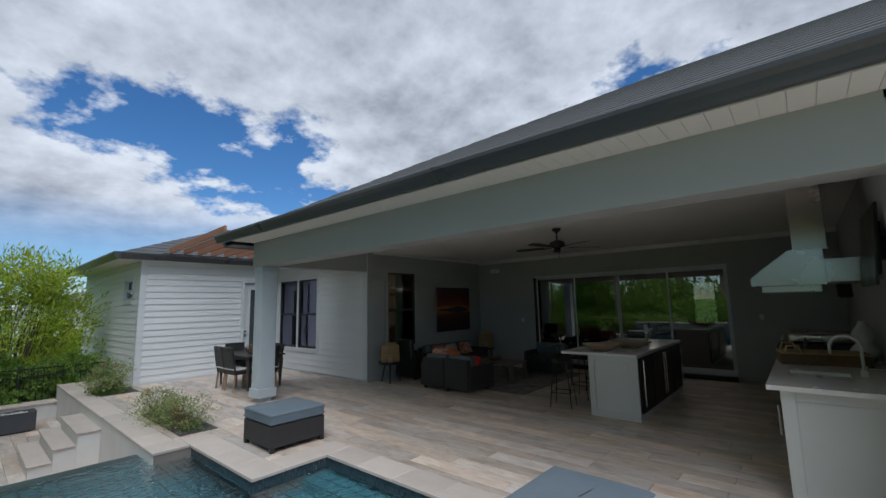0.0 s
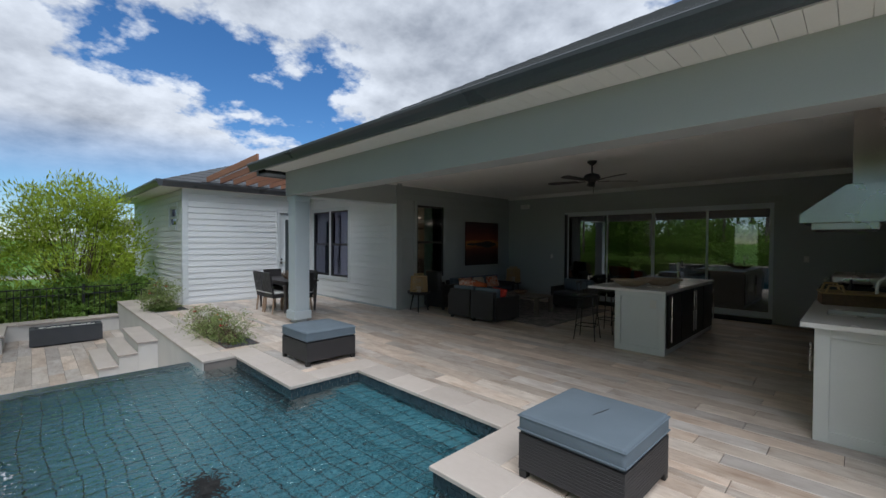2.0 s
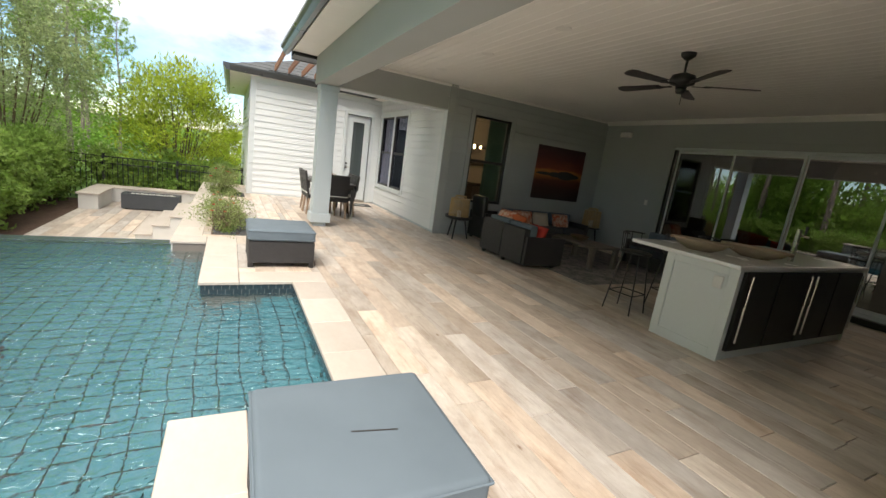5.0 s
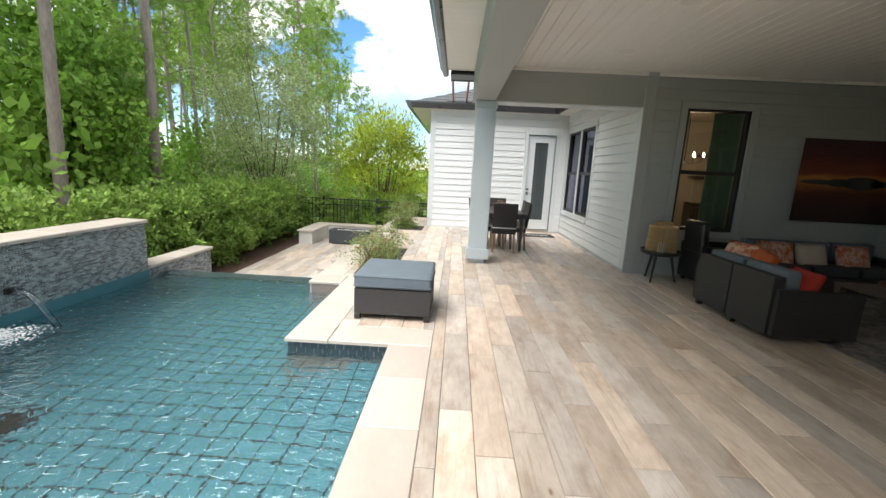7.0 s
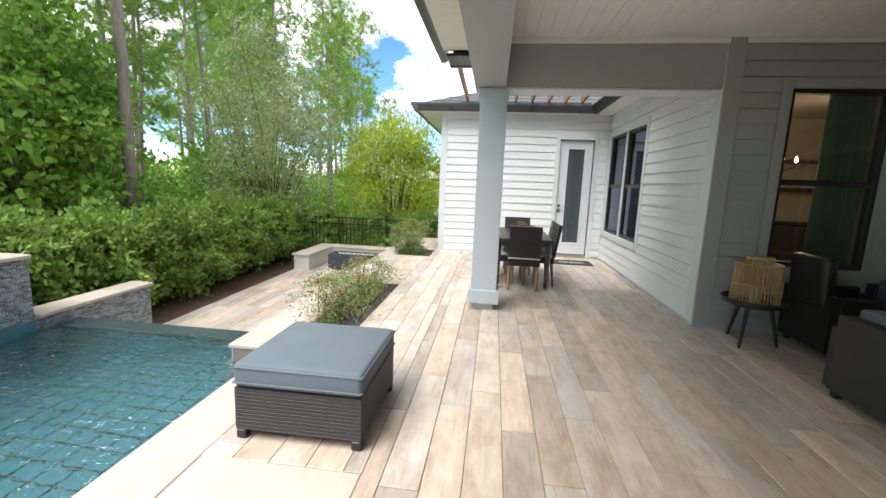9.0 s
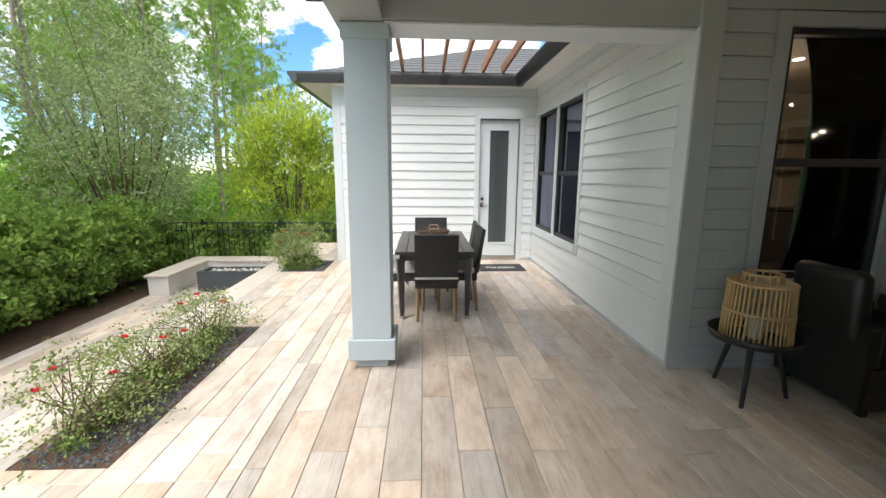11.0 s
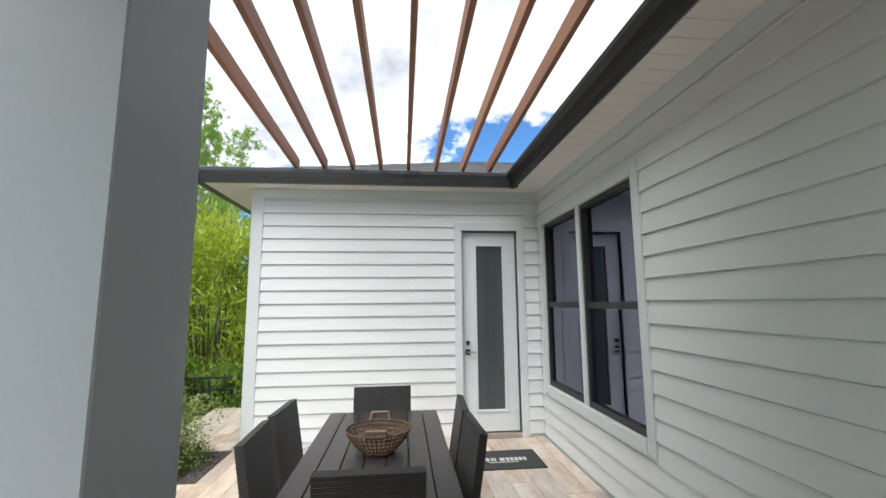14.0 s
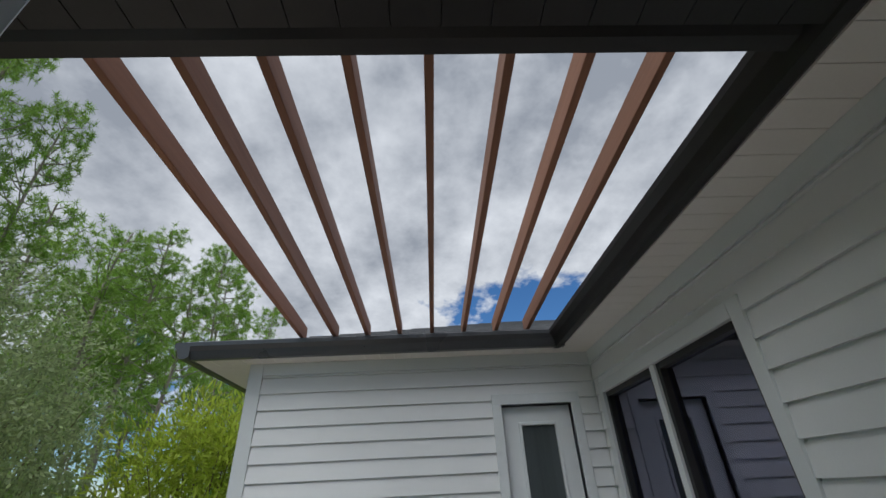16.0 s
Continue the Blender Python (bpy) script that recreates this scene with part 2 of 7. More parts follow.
PLANK = plank_tile("wood_look_porcelain", False)
COPING = material("pale_coping_tile", (0.57, 0.51, 0.465), (0.46, 0.40, 0.355), rough=0.45, scale=1.6, fine=10, stretch=(1.2, 2.5, 1), bump=0.08, vary=0.09, mottle=0.8)
GROUT = material("grey_grout", (0.24, 0.21, 0.19), rough=0.9, bump=0.2)
STUCCO = material("pale_stucco", (0.66, 0.65, 0.62), (0.58, 0.57, 0.55), rough=0.85, scale=3, fine=140, bump=0.4)
POOL_TILE = material("pool_plaster_blue", (0.065, 0.20, 0.245), (0.042, 0.15, 0.195), rough=0.5, scale=2.5, fine=30, bump=0.1)
MOSAIC = material("blue_grey_glass_mosaic", (0.16, 0.20, 0.23), (0.30, 0.34, 0.36), rough=0.22, scale=9, fine=50, bump=0.1, island=0.55)
BORDER_TILE = material("dark_blue_waterline_tile", (0.025, 0.045, 0.06), (0.05, 0.075, 0.09), rough=0.2, scale=9, fine=60, bump=0.1, vary=0.3)
NET = material("black_pool_net_cord", (0.012, 0.016, 0.02), rough=0.7, bump=0)
WICKER = material("dark_wicker", (0.022, 0.021, 0.023), (0.045, 0.042, 0.044), rough=0.5, scale=30, fine=160, bump=0.5)
CUSHION = material("slate_blue_cushion", (0.13, 0.165, 0.20), (0.105, 0.135, 0.165), rough=0.8, scale=3, fine=300, bump=0.15)
SEAT_DARK = material("charcoal_cushion", (0.045, 0.052, 0.062), (0.035, 0.04, 0.048), rough=0.85, scale=3, fine=300, bump=0.15)
GREY_WOOD = material("weathered_grey_wood", (0.17, 0.145, 0.125), (0.11, 0.092, 0.08), rough=0.75, scale=4, fine=30, stretch=(0.3, 3, 3), bump=0.2)
RED = material("red_fabric", (0.50, 0.045, 0.03), (0.38, 0.03, 0.02), rough=0.9, scale=5, fine=200, bump=0.2)
SEAT_WHITE = material("off_white_cushion", (0.62, 0.62, 0.60), (0.54, 0.54, 0.52), rough=0.85, scale=6, fine=250, bump=0.15)
LEG_WOOD = material("weathered_teak", (0.36, 0.25, 0.17), (0.27, 0.18, 0.12), rough=0.6, scale=5, fine=30, stretch=(1, 1, 0.15), bump=0.15)
TABLE_TOP = material("dark_brown_table", (0.035, 0.03, 0.032), (0.06, 0.052, 0.05), rough=0.38, scale=3, fine=20, stretch=(0.2, 3, 1), bump=0.08)
CEDAR = material("red_cedar", (0.33, 0.155, 0.09), (0.22, 0.10, 0.06), rough=0.65, scale=3, fine=30, stretch=(0.12, 2, 2), bump=0.2, vary=0.15)
STEEL = material("brushed_steel", (0.60, 0.56, 0.52), (0.53, 0.49, 0.455), rough=0.28, metal=1.0, scale=2, fine=60, stretch=(1, 0.1, 1), bump=0.03)
QUARTZ = material("white_quartz", (0.78, 0.77, 0.75), (0.70, 0.69, 0.68), rough=0.25, scale=3, fine=60, bump=0)
CABINET = material("sage_grey_cabinet", (0.63, 0.65, 0.64), (0.58, 0.60, 0.59), rough=0.45, scale=2, fine=80, bump=0.04)
BLACK = material("black_plastic", (0.012, 0.012, 0.013), (0.02, 0.02, 0.02), rough=0.4, bump=0.03)
RATTAN = material("natural_rattan", (0.50, 0.35, 0.17), (0.36, 0.23, 0.10), rough=0.55, scale=8, fine=60, bump=0.2, vary=0.1)
BASKET = material("brown_wicker_basket", (0.10, 0.06, 0.035), (0.18, 0.11, 0.06), rough=0.6, scale=30, fine=120, bump=0.4)
CERAMIC = material("white_ceramic", (0.72, 0.70, 0.66), rough=0.35, scale=3, fine=60, bump=0.03)
DRIFT = material("carved_pale_wood", (0.42, 0.32, 0.22), (0.28, 0.20, 0.13), rough=0.7, scale=4, fine=30, stretch=(0.3, 3, 3), bump=0.2)
ORANGE = material("orange_fabric", (0.55, 0.13, 0.04), (0.42, 0.09, 0.03), rough=0.9, scale=5, fine=200, bump=0.2)
PATTERN = material("patterned_orange_fabric", (0.55, 0.42, 0.33), (0.45, 0.10, 0.04), rough=0.9, scale=14, fine=30, bump=0.1, mottle=0.2)
CREAM = material("cream_fabric", (0.55, 0.48, 0.40), (0.45, 0.38, 0.3), rough=0.9, scale=5, fine=200, bump=0.2)
MULCH = material("brown_mulch", (0.10, 0.055, 0.035), (0.055, 0.03, 0.02), rough=0.95, scale=9, fine=60, bump=0.8)
GRASS = material("lawn_green", (0.09, 0.19, 0.03), (0.15, 0.27, 0.04), rough=0.9, scale=0.5, fine=20, bump=0.5)
GRAVEL = material("dark_gravel", (0.05, 0.055, 0.06), (0.12, 0.125, 0.13), rough=0.9, scale=30, fine=110, bump=0.9, island=0.4)
BARK = material("pine_bark", (0.34, 0.295, 0.26), (0.19, 0.155, 0.135), rough=0.95, scale=6, fine=24, stretch=(2, 2, 0.4), bump=0.7)
TWIG = material("brown_twig", (0.16, 0.11, 0.07), (0.10, 0.07, 0.045), rough=0.9, scale=6, fine=40, bump=0.2)
PINE = leafy("pine_needles", (0.20, 0.33, 0.07), (0.30, 0.45, 0.085), 0.45)
LEAF = leafy("broad_leaves", (0.17, 0.34, 0.06), (0.33, 0.50, 0.09), 0.42)
LEAF_GREY = leafy("grey_green_leaves", (0.30, 0.37, 0.17), (0.42, 0.49, 0.25), 0.4)
HEDGE_LEAF = leafy("hedge_leaves", (0.17, 0.30, 0.065), (0.33, 0.47, 0.11), 0.42)
BAMBOO_LEAF = leafy("yellow_green_leaves", (0.33, 0.44, 0.045), (0.47, 0.55, 0.07), 0.45)
ROSE_LEAF = leafy("rose_bush_leaves", (0.21, 0.29, 0.095), (0.36, 0.40, 0.18), 0.4)
COVER_LEAF = leafy("ground_cover_leaves", (0.12, 0.20, 0.045), (0.20, 0.27, 0.07), 0.4)
FAR_ROOF = material("blue_grey_far_roof", (0.20, 0.215, 0.24), (0.26, 0.275, 0.30), rough=0.85, scale=1, fine=12, bump=0.2)
FOAM = material("white_water_foam", (0.80, 0.84, 0.86), (0.70, 0.76, 0.79), rough=0.25, scale=20, fine=120, bump=0.1, island=0.1)
DEBRIS = leafy("soaked_leaf_litter", (0.014, 0.014, 0.014), (0.03, 0.028, 0.026), 0.05)
PETAL = leafy("red_petals", (0.55, 0.02, 0.03), (0.7, 0.06, 0.06))
CONCRETE = material("pale_concrete", (0.50, 0.48, 0.45), (0.42, 0.40, 0.38), rough=0.9, scale=0.6, fine=30, bump=0.2)
FIREBOX = material("charcoal_concrete", (0.045, 0.05, 0.058), (0.065, 0.07, 0.078), rough=0.7, scale=4, fine=90, bump=0.15)
INTERIOR = material("interior_paint", (0.36, 0.30, 0.23), (0.31, 0.26, 0.20), rough=0.7, scale=1, fine=60, bump=0.03)
INTERIOR_DARK = material("dark_interior_wood", (0.06, 0.045, 0.035), (0.04, 0.03, 0.025), rough=0.5, scale=3, fine=30, bump=0.05)
# cloth colour that carries the lilac reflection of the double window's panes
PANE_LILAC = material("lilac_reflection_tint", (0.30, 0.28, 0.38), (0.24, 0.22, 0.32), rough=0.85, scale=3, fine=60, bump=0.1)
GREEN_CURTAIN = leafy("sea_green_curtain", (0.34, 0.50, 0.45), (0.28, 0.43, 0.39), 0.6)
MAT_FIBRE = material("charcoal_mat", (0.025, 0.028, 0.03), (0.045, 0.048, 0.05), rough=0.95, scale=20, fine=250, bump=0.6)
MARK = material("white_mat_print", (0.55, 0.55, 0.52), rough=0.9, fine=200, bump=0.3)
PAVER_RUG = material("dark_patterned_rug", (0.10, 0.10, 0.11), (0.28, 0.26, 0.25), rough=0.95, scale=5, fine=20, bump=0.2, mottle=0.3)
DOOR_GLASS = material("frosted_door_glass", (0.05, 0.062, 0.066), (0.085, 0.10, 0.105), rough=0.15, scale=1, fine=40, stretch=(1, 12, 0.3), bump=0.1)
GLASS = glassy("window_glass", (0.62, 0.64, 0.68), 2.9, 0.02, (0.72, 0.72, 0.92))
SLIDER_GLASS = glassy("slider_glass", (0.42, 0.43, 0.42), 2.8, 0.012)
BULB = glowing("warm_bulb", (1.0, 0.72, 0.35), 30.0)
CLEAR_GLASS = glassy("clear_window_glass", (0.86, 0.87, 0.86), 1.45)
SHADE_GLOW = glowing("lit_lamp_shade", (1.0, 0.50, 0.18), 0.7)
DOWNLIGHT = glowing("lit_downlight", (1.0, 0.9, 0.75), 6.0)

WATER = bpy.data.materials.new("pool_water")
WATER.use_nodes = True
_n, _l = WATER.node_tree.nodes, WATER.node_tree.links
_n.remove(_n["Principled BSDF"])
_g = _n.new("ShaderNodeBsdfGlass")
_g.inputs["Color"].default_value, _g.inputs["IOR"].default_value, _g.inputs["Roughness"].default_value = (0.86, 0.96, 0.97, 1), 1.65, 0.0
_w1, _w2, _mp = _n.new("ShaderNodeTexNoise"), _n.new("ShaderNodeTexNoise"), _n.new("ShaderNodeMapping")
_mp.inputs["Scale"].default_value = (1.5, 1.0, 1.0)
_l.new(_n.new("ShaderNodeNewGeometry").outputs["Position"], _mp.inputs[0])
for _w, _s in ((_w1, 3.4), (_w2, 11.0)):
    _w.inputs["Scale"].default_value, _w.inputs["Detail"].default_value, _w.inputs["Distortion"].default_value = _s, 2, 0.6
    _l.new(_mp.outputs[0], _w.inputs["Vector"])
_m = _n.new("ShaderNodeMix")
_m.inputs[0].default_value = 0.5
_l.new(_w1.outputs[0], _m.inputs[2])
_l.new(_w2.outputs[0], _m.inputs[3])
_b = _n.new("ShaderNodeBump")
_b.inputs["Strength"].default_value, _b.inputs["Distance"].default_value = 1.0, 0.10
_l.new(_m.outputs[0], _b.inputs["Height"])
_l.new(_b.outputs[0], _g.inputs["Normal"])
_l.new(_g.outputs[0], _n["Material Output"].inputs[0])
# ---- building helpers ----
def finish(name, bm, mat, smooth=False):
    me = bpy.data.meshes.new(name)
    bm.normal_update()
    bm.to_mesh(me)
    bm.free()
    me.materials.append(mat)
    if smooth:
        for p in me.polygons:
            p.use_smooth = True
    return me


def part(name, bm, mat, parent, label="", smooth=False, place=None):
    """Links a bmesh as one mesh object under a thing or a part."""
    ob = new(name, finish(name, bm, mat, smooth))
    ob.parent = parent
    if place is not None:
        ob.matrix_basis = place
    return tagged(ob, label) if label else ob


def solid(name, bm, mat, label, category, kind="", group="", smooth=False, place=None):
    """A top-level thing that is one mesh."""
    ob = new(name, finish(name, bm, mat, smooth))
    if place is not None:
        ob.matrix_world = place
    return tagged(ob, label, category, group, kind)


def thing(name, label, category, place=None, group="", kind=""):
    ob = new(name)
    ob.empty_display_size = 0.1
    if place is not None:
        ob.matrix_world = place
    return tagged(ob, label, category, group, kind)


def box(x0, x1, y0, y1, z0, z1, bevel=0.0, bm=None, segments=1):
    bm = bm or bmesh.new()
    m = Matrix.LocRotScale(((x0 + x1) / 2, (y0 + y1) / 2, (z0 + z1) / 2), None, (abs(x1 - x0), abs(y1 - y0), abs(z1 - z0)))
    made = bmesh.ops.create_cube(bm, size=1.0, matrix=m)
    if bevel:
        edges = list({e for v in made["verts"] for e in v.link_edges})
        bmesh.ops.bevel(bm, geom=edges, offset=bevel, segments=segments, affect="EDGES", profile=0.5, clamp_overlap=True)
    return bm


def rod(a, b, r0, r1=None, seg=10, bm=None):
    """A tapered round bar from a to b."""
    bm = bm or bmesh.new()
    a, b = Vector(a), Vector(b)
    d = b - a
    m = Matrix.Translation((a + b) / 2) @ d.to_track_quat("Z", "Y").to_matrix().to_4x4()
    bmesh.ops.create_cone(bm, cap_ends=True, segments=seg, radius1=r0, radius2=r0 if r1 is None else r1, depth=d.length, matrix=m)
    return bm


def bent(points, r, seg=8, bm=None):
    """A round tube along points."""
    bm = bm or bmesh.new()
    pts = [Vector(p) for p in points]
    rings = []
    for i, p in enumerate(pts):
        d = (pts[min(i + 1, len(pts) - 1)] - pts[max(i - 1, 0)]).normalized()
        q = d.to_track_quat("Z", "Y")
        rings.append([bm.verts.new(p + q @ Vector((r * math.cos(k * math.tau / seg), r * math.sin(k * math.tau / seg), 0))) for k in range(seg)])
    for a, b in zip(rings, rings[1:]):
        for k in range(seg):
            bm.faces.new((a[k], a[(k + 1) % seg], b[(k + 1) % seg], b[k]))
    bm.faces.new(rings[0][::-1])
    bm.faces.new(rings[-1])
    return bm


def lathe(profile, seg=24, bm=None, sx=1.0, sy=1.0):
    """A turned body from (radius, height) pairs."""
    bm = bm or bmesh.new()
    rings = [[bm.verts.new((r * sx * math.cos(k * math.tau / seg), r * sy * math.sin(k * math.tau / seg), z)) for k in range(seg)] for r, z in profile]
    for a, b in zip(rings, rings[1:]):
        for k in range(seg):
            bm.faces.new((a[k], a[(k + 1) % seg], b[(k + 1) % seg], b[k]))
    bm.faces.new(rings[0][::-1])
    bm.faces.new(rings[-1])
    return bm


def prism(points, z0, z1, bm=None):
    """A flat polygon (x, y) drawn up from z0 to z1."""
    bm = bm or bmesh.new()
    lo = [bm.verts.new((x, y, z0)) for x, y in points]
    hi = [bm.verts.new((x, y, z1)) for x, y in points]
    bm.faces.new(lo[::-1])
    bm.faces.new(hi)
    n = len(points)
    for i in range(n):
        bm.faces.new((lo[i], lo[(i + 1) % n], hi[(i + 1) % n], hi[i]))
    bmesh.ops.recalc_face_normals(bm, faces=bm.faces)
    return bm


def pillow_mesh(w, d, h, puff=0.35, n=8):
    """A soft cushion, fuller in the middle, standing on z = 0."""
    bm = bmesh.new()
    bmesh.ops.create_grid(bm, x_segments=n, y_segments=n, size=0.5)
    top = list(bm.verts)
    lower = bmesh.ops.duplicate(bm, geom=bm.verts[:] + bm.edges[:] + bm.faces[:])["geom"]
    low_verts = [g for g in lower if isinstance(g, bmesh.types.BMVert)]
    for vs, s in ((top, 1), (low_verts, -1)):
        for v in vs:
            u, t = abs(v.co.x) * 2, abs(v.co.y) * 2
            k = (1 - u ** 4) * (1 - t ** 4)
            v.co = Vector((v.co.x * w, v.co.y * d, h / 2 + s * h / 2 * ((1 - puff) * min(1, 6 * (1 - max(u, t))) + puff * k)))
    bmesh.ops.remove_doubles(bm, verts=bm.verts, dist=0.002)
    bmesh.ops.recalc_face_normals(bm, faces=bm.faces)
    return bm


def wall_cells(u0, u1, z0, z1, d0, d1, openings=()):
    """A wall in its own frame (u along it, depth behind the face, z up), with openings cut right through."""
    us = sorted({u0, u1, *[c for o in openings for c in o[:2]]})
    zs = sorted({z0, z1, *[c for o in openings for c in o[2:]]})
    bm = bmesh.new()
    for a, b in zip(us, us[1:]):
        for c, d in zip(zs, zs[1:]):
            if not any(o[0] <= a and b <= o[1] and o[2] <= c and d <= o[3] for o in openings):
                box(a, b, d0, d1, c, d, bm=bm)
    bmesh.ops.remove_doubles(bm, verts=bm.verts, dist=1e-4)
    bm.verts.index_update()
    seen = {}
    for f in bm.faces:
        seen.setdefault(tuple(sorted(v.index for v in f.verts)), []).append(f)
    bmesh.ops.delete(bm, geom=[f for fs in seen.values() if len(fs) > 1 for f in fs], context="FACES_ONLY")
    return bm


COURSE = 0.1555
board_meshes = {}


def siding(parent, u0, u1, z0, z1, mat, openings=()):
    """Lapped boards on a wall's face, each one a piece; they stop at openings."""
    i = 0
    while z0 + i * COURSE < z1 - 0.03:
        lo, hi = z0 + i * COURSE, min(z0 + (i + 1) * COURSE, z1)
        spans = [(u0, u1)]
        for a, b, c, d in openings:
            if c < (lo + hi) / 2 < d:
                spans = [s for p, q in spans for s in ((p, min(q, a)), (max(p, b), q)) if s[1] - s[0] > 0.02]
        for p, q in spans:
            key = (round(q - p, 3), round(hi - lo, 3), mat.name)
            if key not in board_meshes:
                bm, w, h = bmesh.new(), q - p, hi - lo
                v = [bm.verts.new(c) for c in ((0, -0.025, 0.010), (w, -0.025, 0.010), (w, -0.008, h), (0, -0.008, h), (0, 0, 0.010), (w, 0, 0.010), (w, 0, h), (0, 0, h))]
                for f in ((0, 1, 2, 3), (4, 5, 1, 0), (7, 6, 5, 4), (3, 2, 6, 7), (0, 3, 7, 4), (1, 5, 6, 2)):
                    bm.faces.new([v[k] for k in f])
                bmesh.ops.recalc_face_normals(bm, faces=bm.faces)
                board_meshes[key] = finish("siding_board", bm, mat)
            ob = new("siding_board", board_meshes[key])
            ob.parent = parent
            ob.location = (p, 0, lo)
        i += 1


FACE_POOL = Matrix.Identity(4)          # a wall that looks towards -y: u runs along +x
FACE_EAST = pose(0, 0, 0, 0, 0, 90)     # a wall that looks towards +x: u runs along +y


def on_south(y):
    return Matrix.Translation((0, y, 0))


def on_east(x):
    return Matrix.Translation((x, 0, 0)) @ FACE_EAST
# ---- the plan, in metres ----
X_FAR, Y_SIDE, X_LAN, Y_BACK, X_RIGHT = -12.25, 6.43, -7.90, 10.95, 0.55
Z_SOFFIT, Z_FRONT, Z_CEIL, Z_BEAM, Z_PATIO, Z_WATER = 2.99, 3.05, 3.06, 2.57, -0.72, -0.14
Y_BEAM0, Y_BEAM1, Y_EAVE = 3.84, 4.18, 3.40
X_EAVE_NEAR, X_EAVE_FAR, Y_EAVE_SIDE, Y_EAVE_WING = -8.72, -11.98, 6.05, 2.38
Y_DECK = 1.85

# far wall of the wing, with the white door
DOOR = (5.44, 6.14, 0.0, 2.49)
far = thing("wall_far", "white lap-sided wing wall with a glazed door", "wall", on_east(X_FAR), kind="structure")
part("wall_body", wall_cells(2.94, Y_SIDE, -0.75, Z_SOFFIT, 0.0, 0.2, [DOOR]), WHITE, far)
siding(far, 3.05, Y_SIDE - 0.02, 0.037, Z_SOFFIT - 0.12, WHITE, [(5.36, 6.22, 0, 2.58)])
part("corner_board", box(2.918, 3.05, -0.028, 0.1, 0.0, Z_SOFFIT, 0.003), TRIM, far)
part("frieze_board", box(3.05, Y_SIDE - 0.02, -0.026, 0.0, Z_SOFFIT - 0.12, Z_SOFFIT, 0.003), TRIM, far)
part("base_trim", box(3.05, 5.36, -0.018, 0.0, 0.0, 0.04), TRIM, far)

# side of the wing towards the garden, with a small high window
WINGWIN = (-13.66, -12.86, 2.03, 2.56)
wing = thing("wall_wing", "white lap-sided wing wall with a small high window", "wall", on_south(2.94), kind="structure")
part("wall_body", wall_cells(-19.0, X_FAR - 0.2, -0.75, Z_SOFFIT, 0.0, 0.2, [WINGWIN]), WHITE, wing)
siding(wing, -19.0, X_FAR - 0.1, 0.037, Z_SOFFIT - 0.05, WHITE, [(-13.76, -12.76, 1.93, 2.66)])
part("corner_board", box(X_FAR - 0.1, X_FAR + 0.028, -0.028, -0.022, 0.0, Z_SOFFIT, 0.002), TRIM, wing)

# side wall with the double window
SIDEWIN = (-12.02, -10.04, 0.64, 2.53)
side = thing("wall_side", "white lap-sided house wall with a double window", "wall", on_south(Y_SIDE), kind="structure")
part("wall_body", wall_cells(X_FAR - 0.2, X_LAN, -0.75, Z_SOFFIT, 0.0, 0.2, [SIDEWIN]), WHITE, side)
siding(side, X_FAR + 0.03, X_LAN - 0.16, 0.037, Z_SOFFIT - 0.12, WHITE, [(-12.12, -9.94, 0.54, 2.64)])
part("corner_board", box(X_LAN - 0.16, X_LAN + 0.006, -0.028, 0.0, 0.05, Z_SOFFIT, 0.003), TRIM, side)
part("frieze_board", box(X_FAR + 0.03, X_LAN - 0.16, -0.026, 0.0, Z_SOFFIT - 0.12, Z_SOFFIT, 0.003), TRIM, side)
part("skirt_board", box(X_FAR + 0.03, X_LAN + 0.01, -0.010, 0.0, 0.0, 0.045), COLUMN_PAINT, side)

# covered terrace: inner wall with the black window
BLACKWIN = (7.06, 8.02, 0.74, 2.58)
inner = thing("wall_lanai", "grey lap-sided terrace wall with a black window", "wall", on_east(X_LAN), kind="structure")
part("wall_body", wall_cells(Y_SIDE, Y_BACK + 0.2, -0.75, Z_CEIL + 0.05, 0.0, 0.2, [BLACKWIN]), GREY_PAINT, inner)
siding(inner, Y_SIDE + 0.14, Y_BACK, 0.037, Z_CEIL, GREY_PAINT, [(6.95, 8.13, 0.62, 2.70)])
part("corner_board", box(Y_SIDE - 0.028, Y_SIDE + 0.14, -0.03, -0.004, 0.0, Z_CEIL, 0.003), GREY_PAINT, inner)
part("skirt_board", box(Y_SIDE + 0.14, Y_BACK, -0.028, 0.0, 0.0, 0.06), GREY_PAINT, inner)

# back wall with the sliding glass doors
SLIDER = (-5.96, -1.26, 0.10, 2.50)
back_wall = thing("wall_back", "grey terrace back wall with wide sliding doors", "wall", on_south(Y_BACK), kind="structure")
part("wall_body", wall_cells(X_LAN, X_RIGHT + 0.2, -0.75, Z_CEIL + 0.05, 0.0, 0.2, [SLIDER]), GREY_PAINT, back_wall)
part("door_casing", box(SLIDER[0] - 0.12, SLIDER[1] + 0.12, -0.02, 0.0, 2.50, 2.62, 0.003), GREY_PAINT, back_wall)
part("crown_moulding", prism([(0, 0), (0.09, 0), (0.09, -0.02), (0.02, -0.09), (0, -0.09)], X_LAN, X_RIGHT), CEIL, back_wall, "white crown moulding",
     place=Matrix(((0, 0, 1, 0), (-1, 0, 0, 0), (0, 1, 0, Z_CEIL), (0, 0, 0, 1))))
part("step", box(SLIDER[0], SLIDER[1], -0.10, 0.0, 0.0, 0.095, 0.006), DARK, back_wall, "dark threshold step")

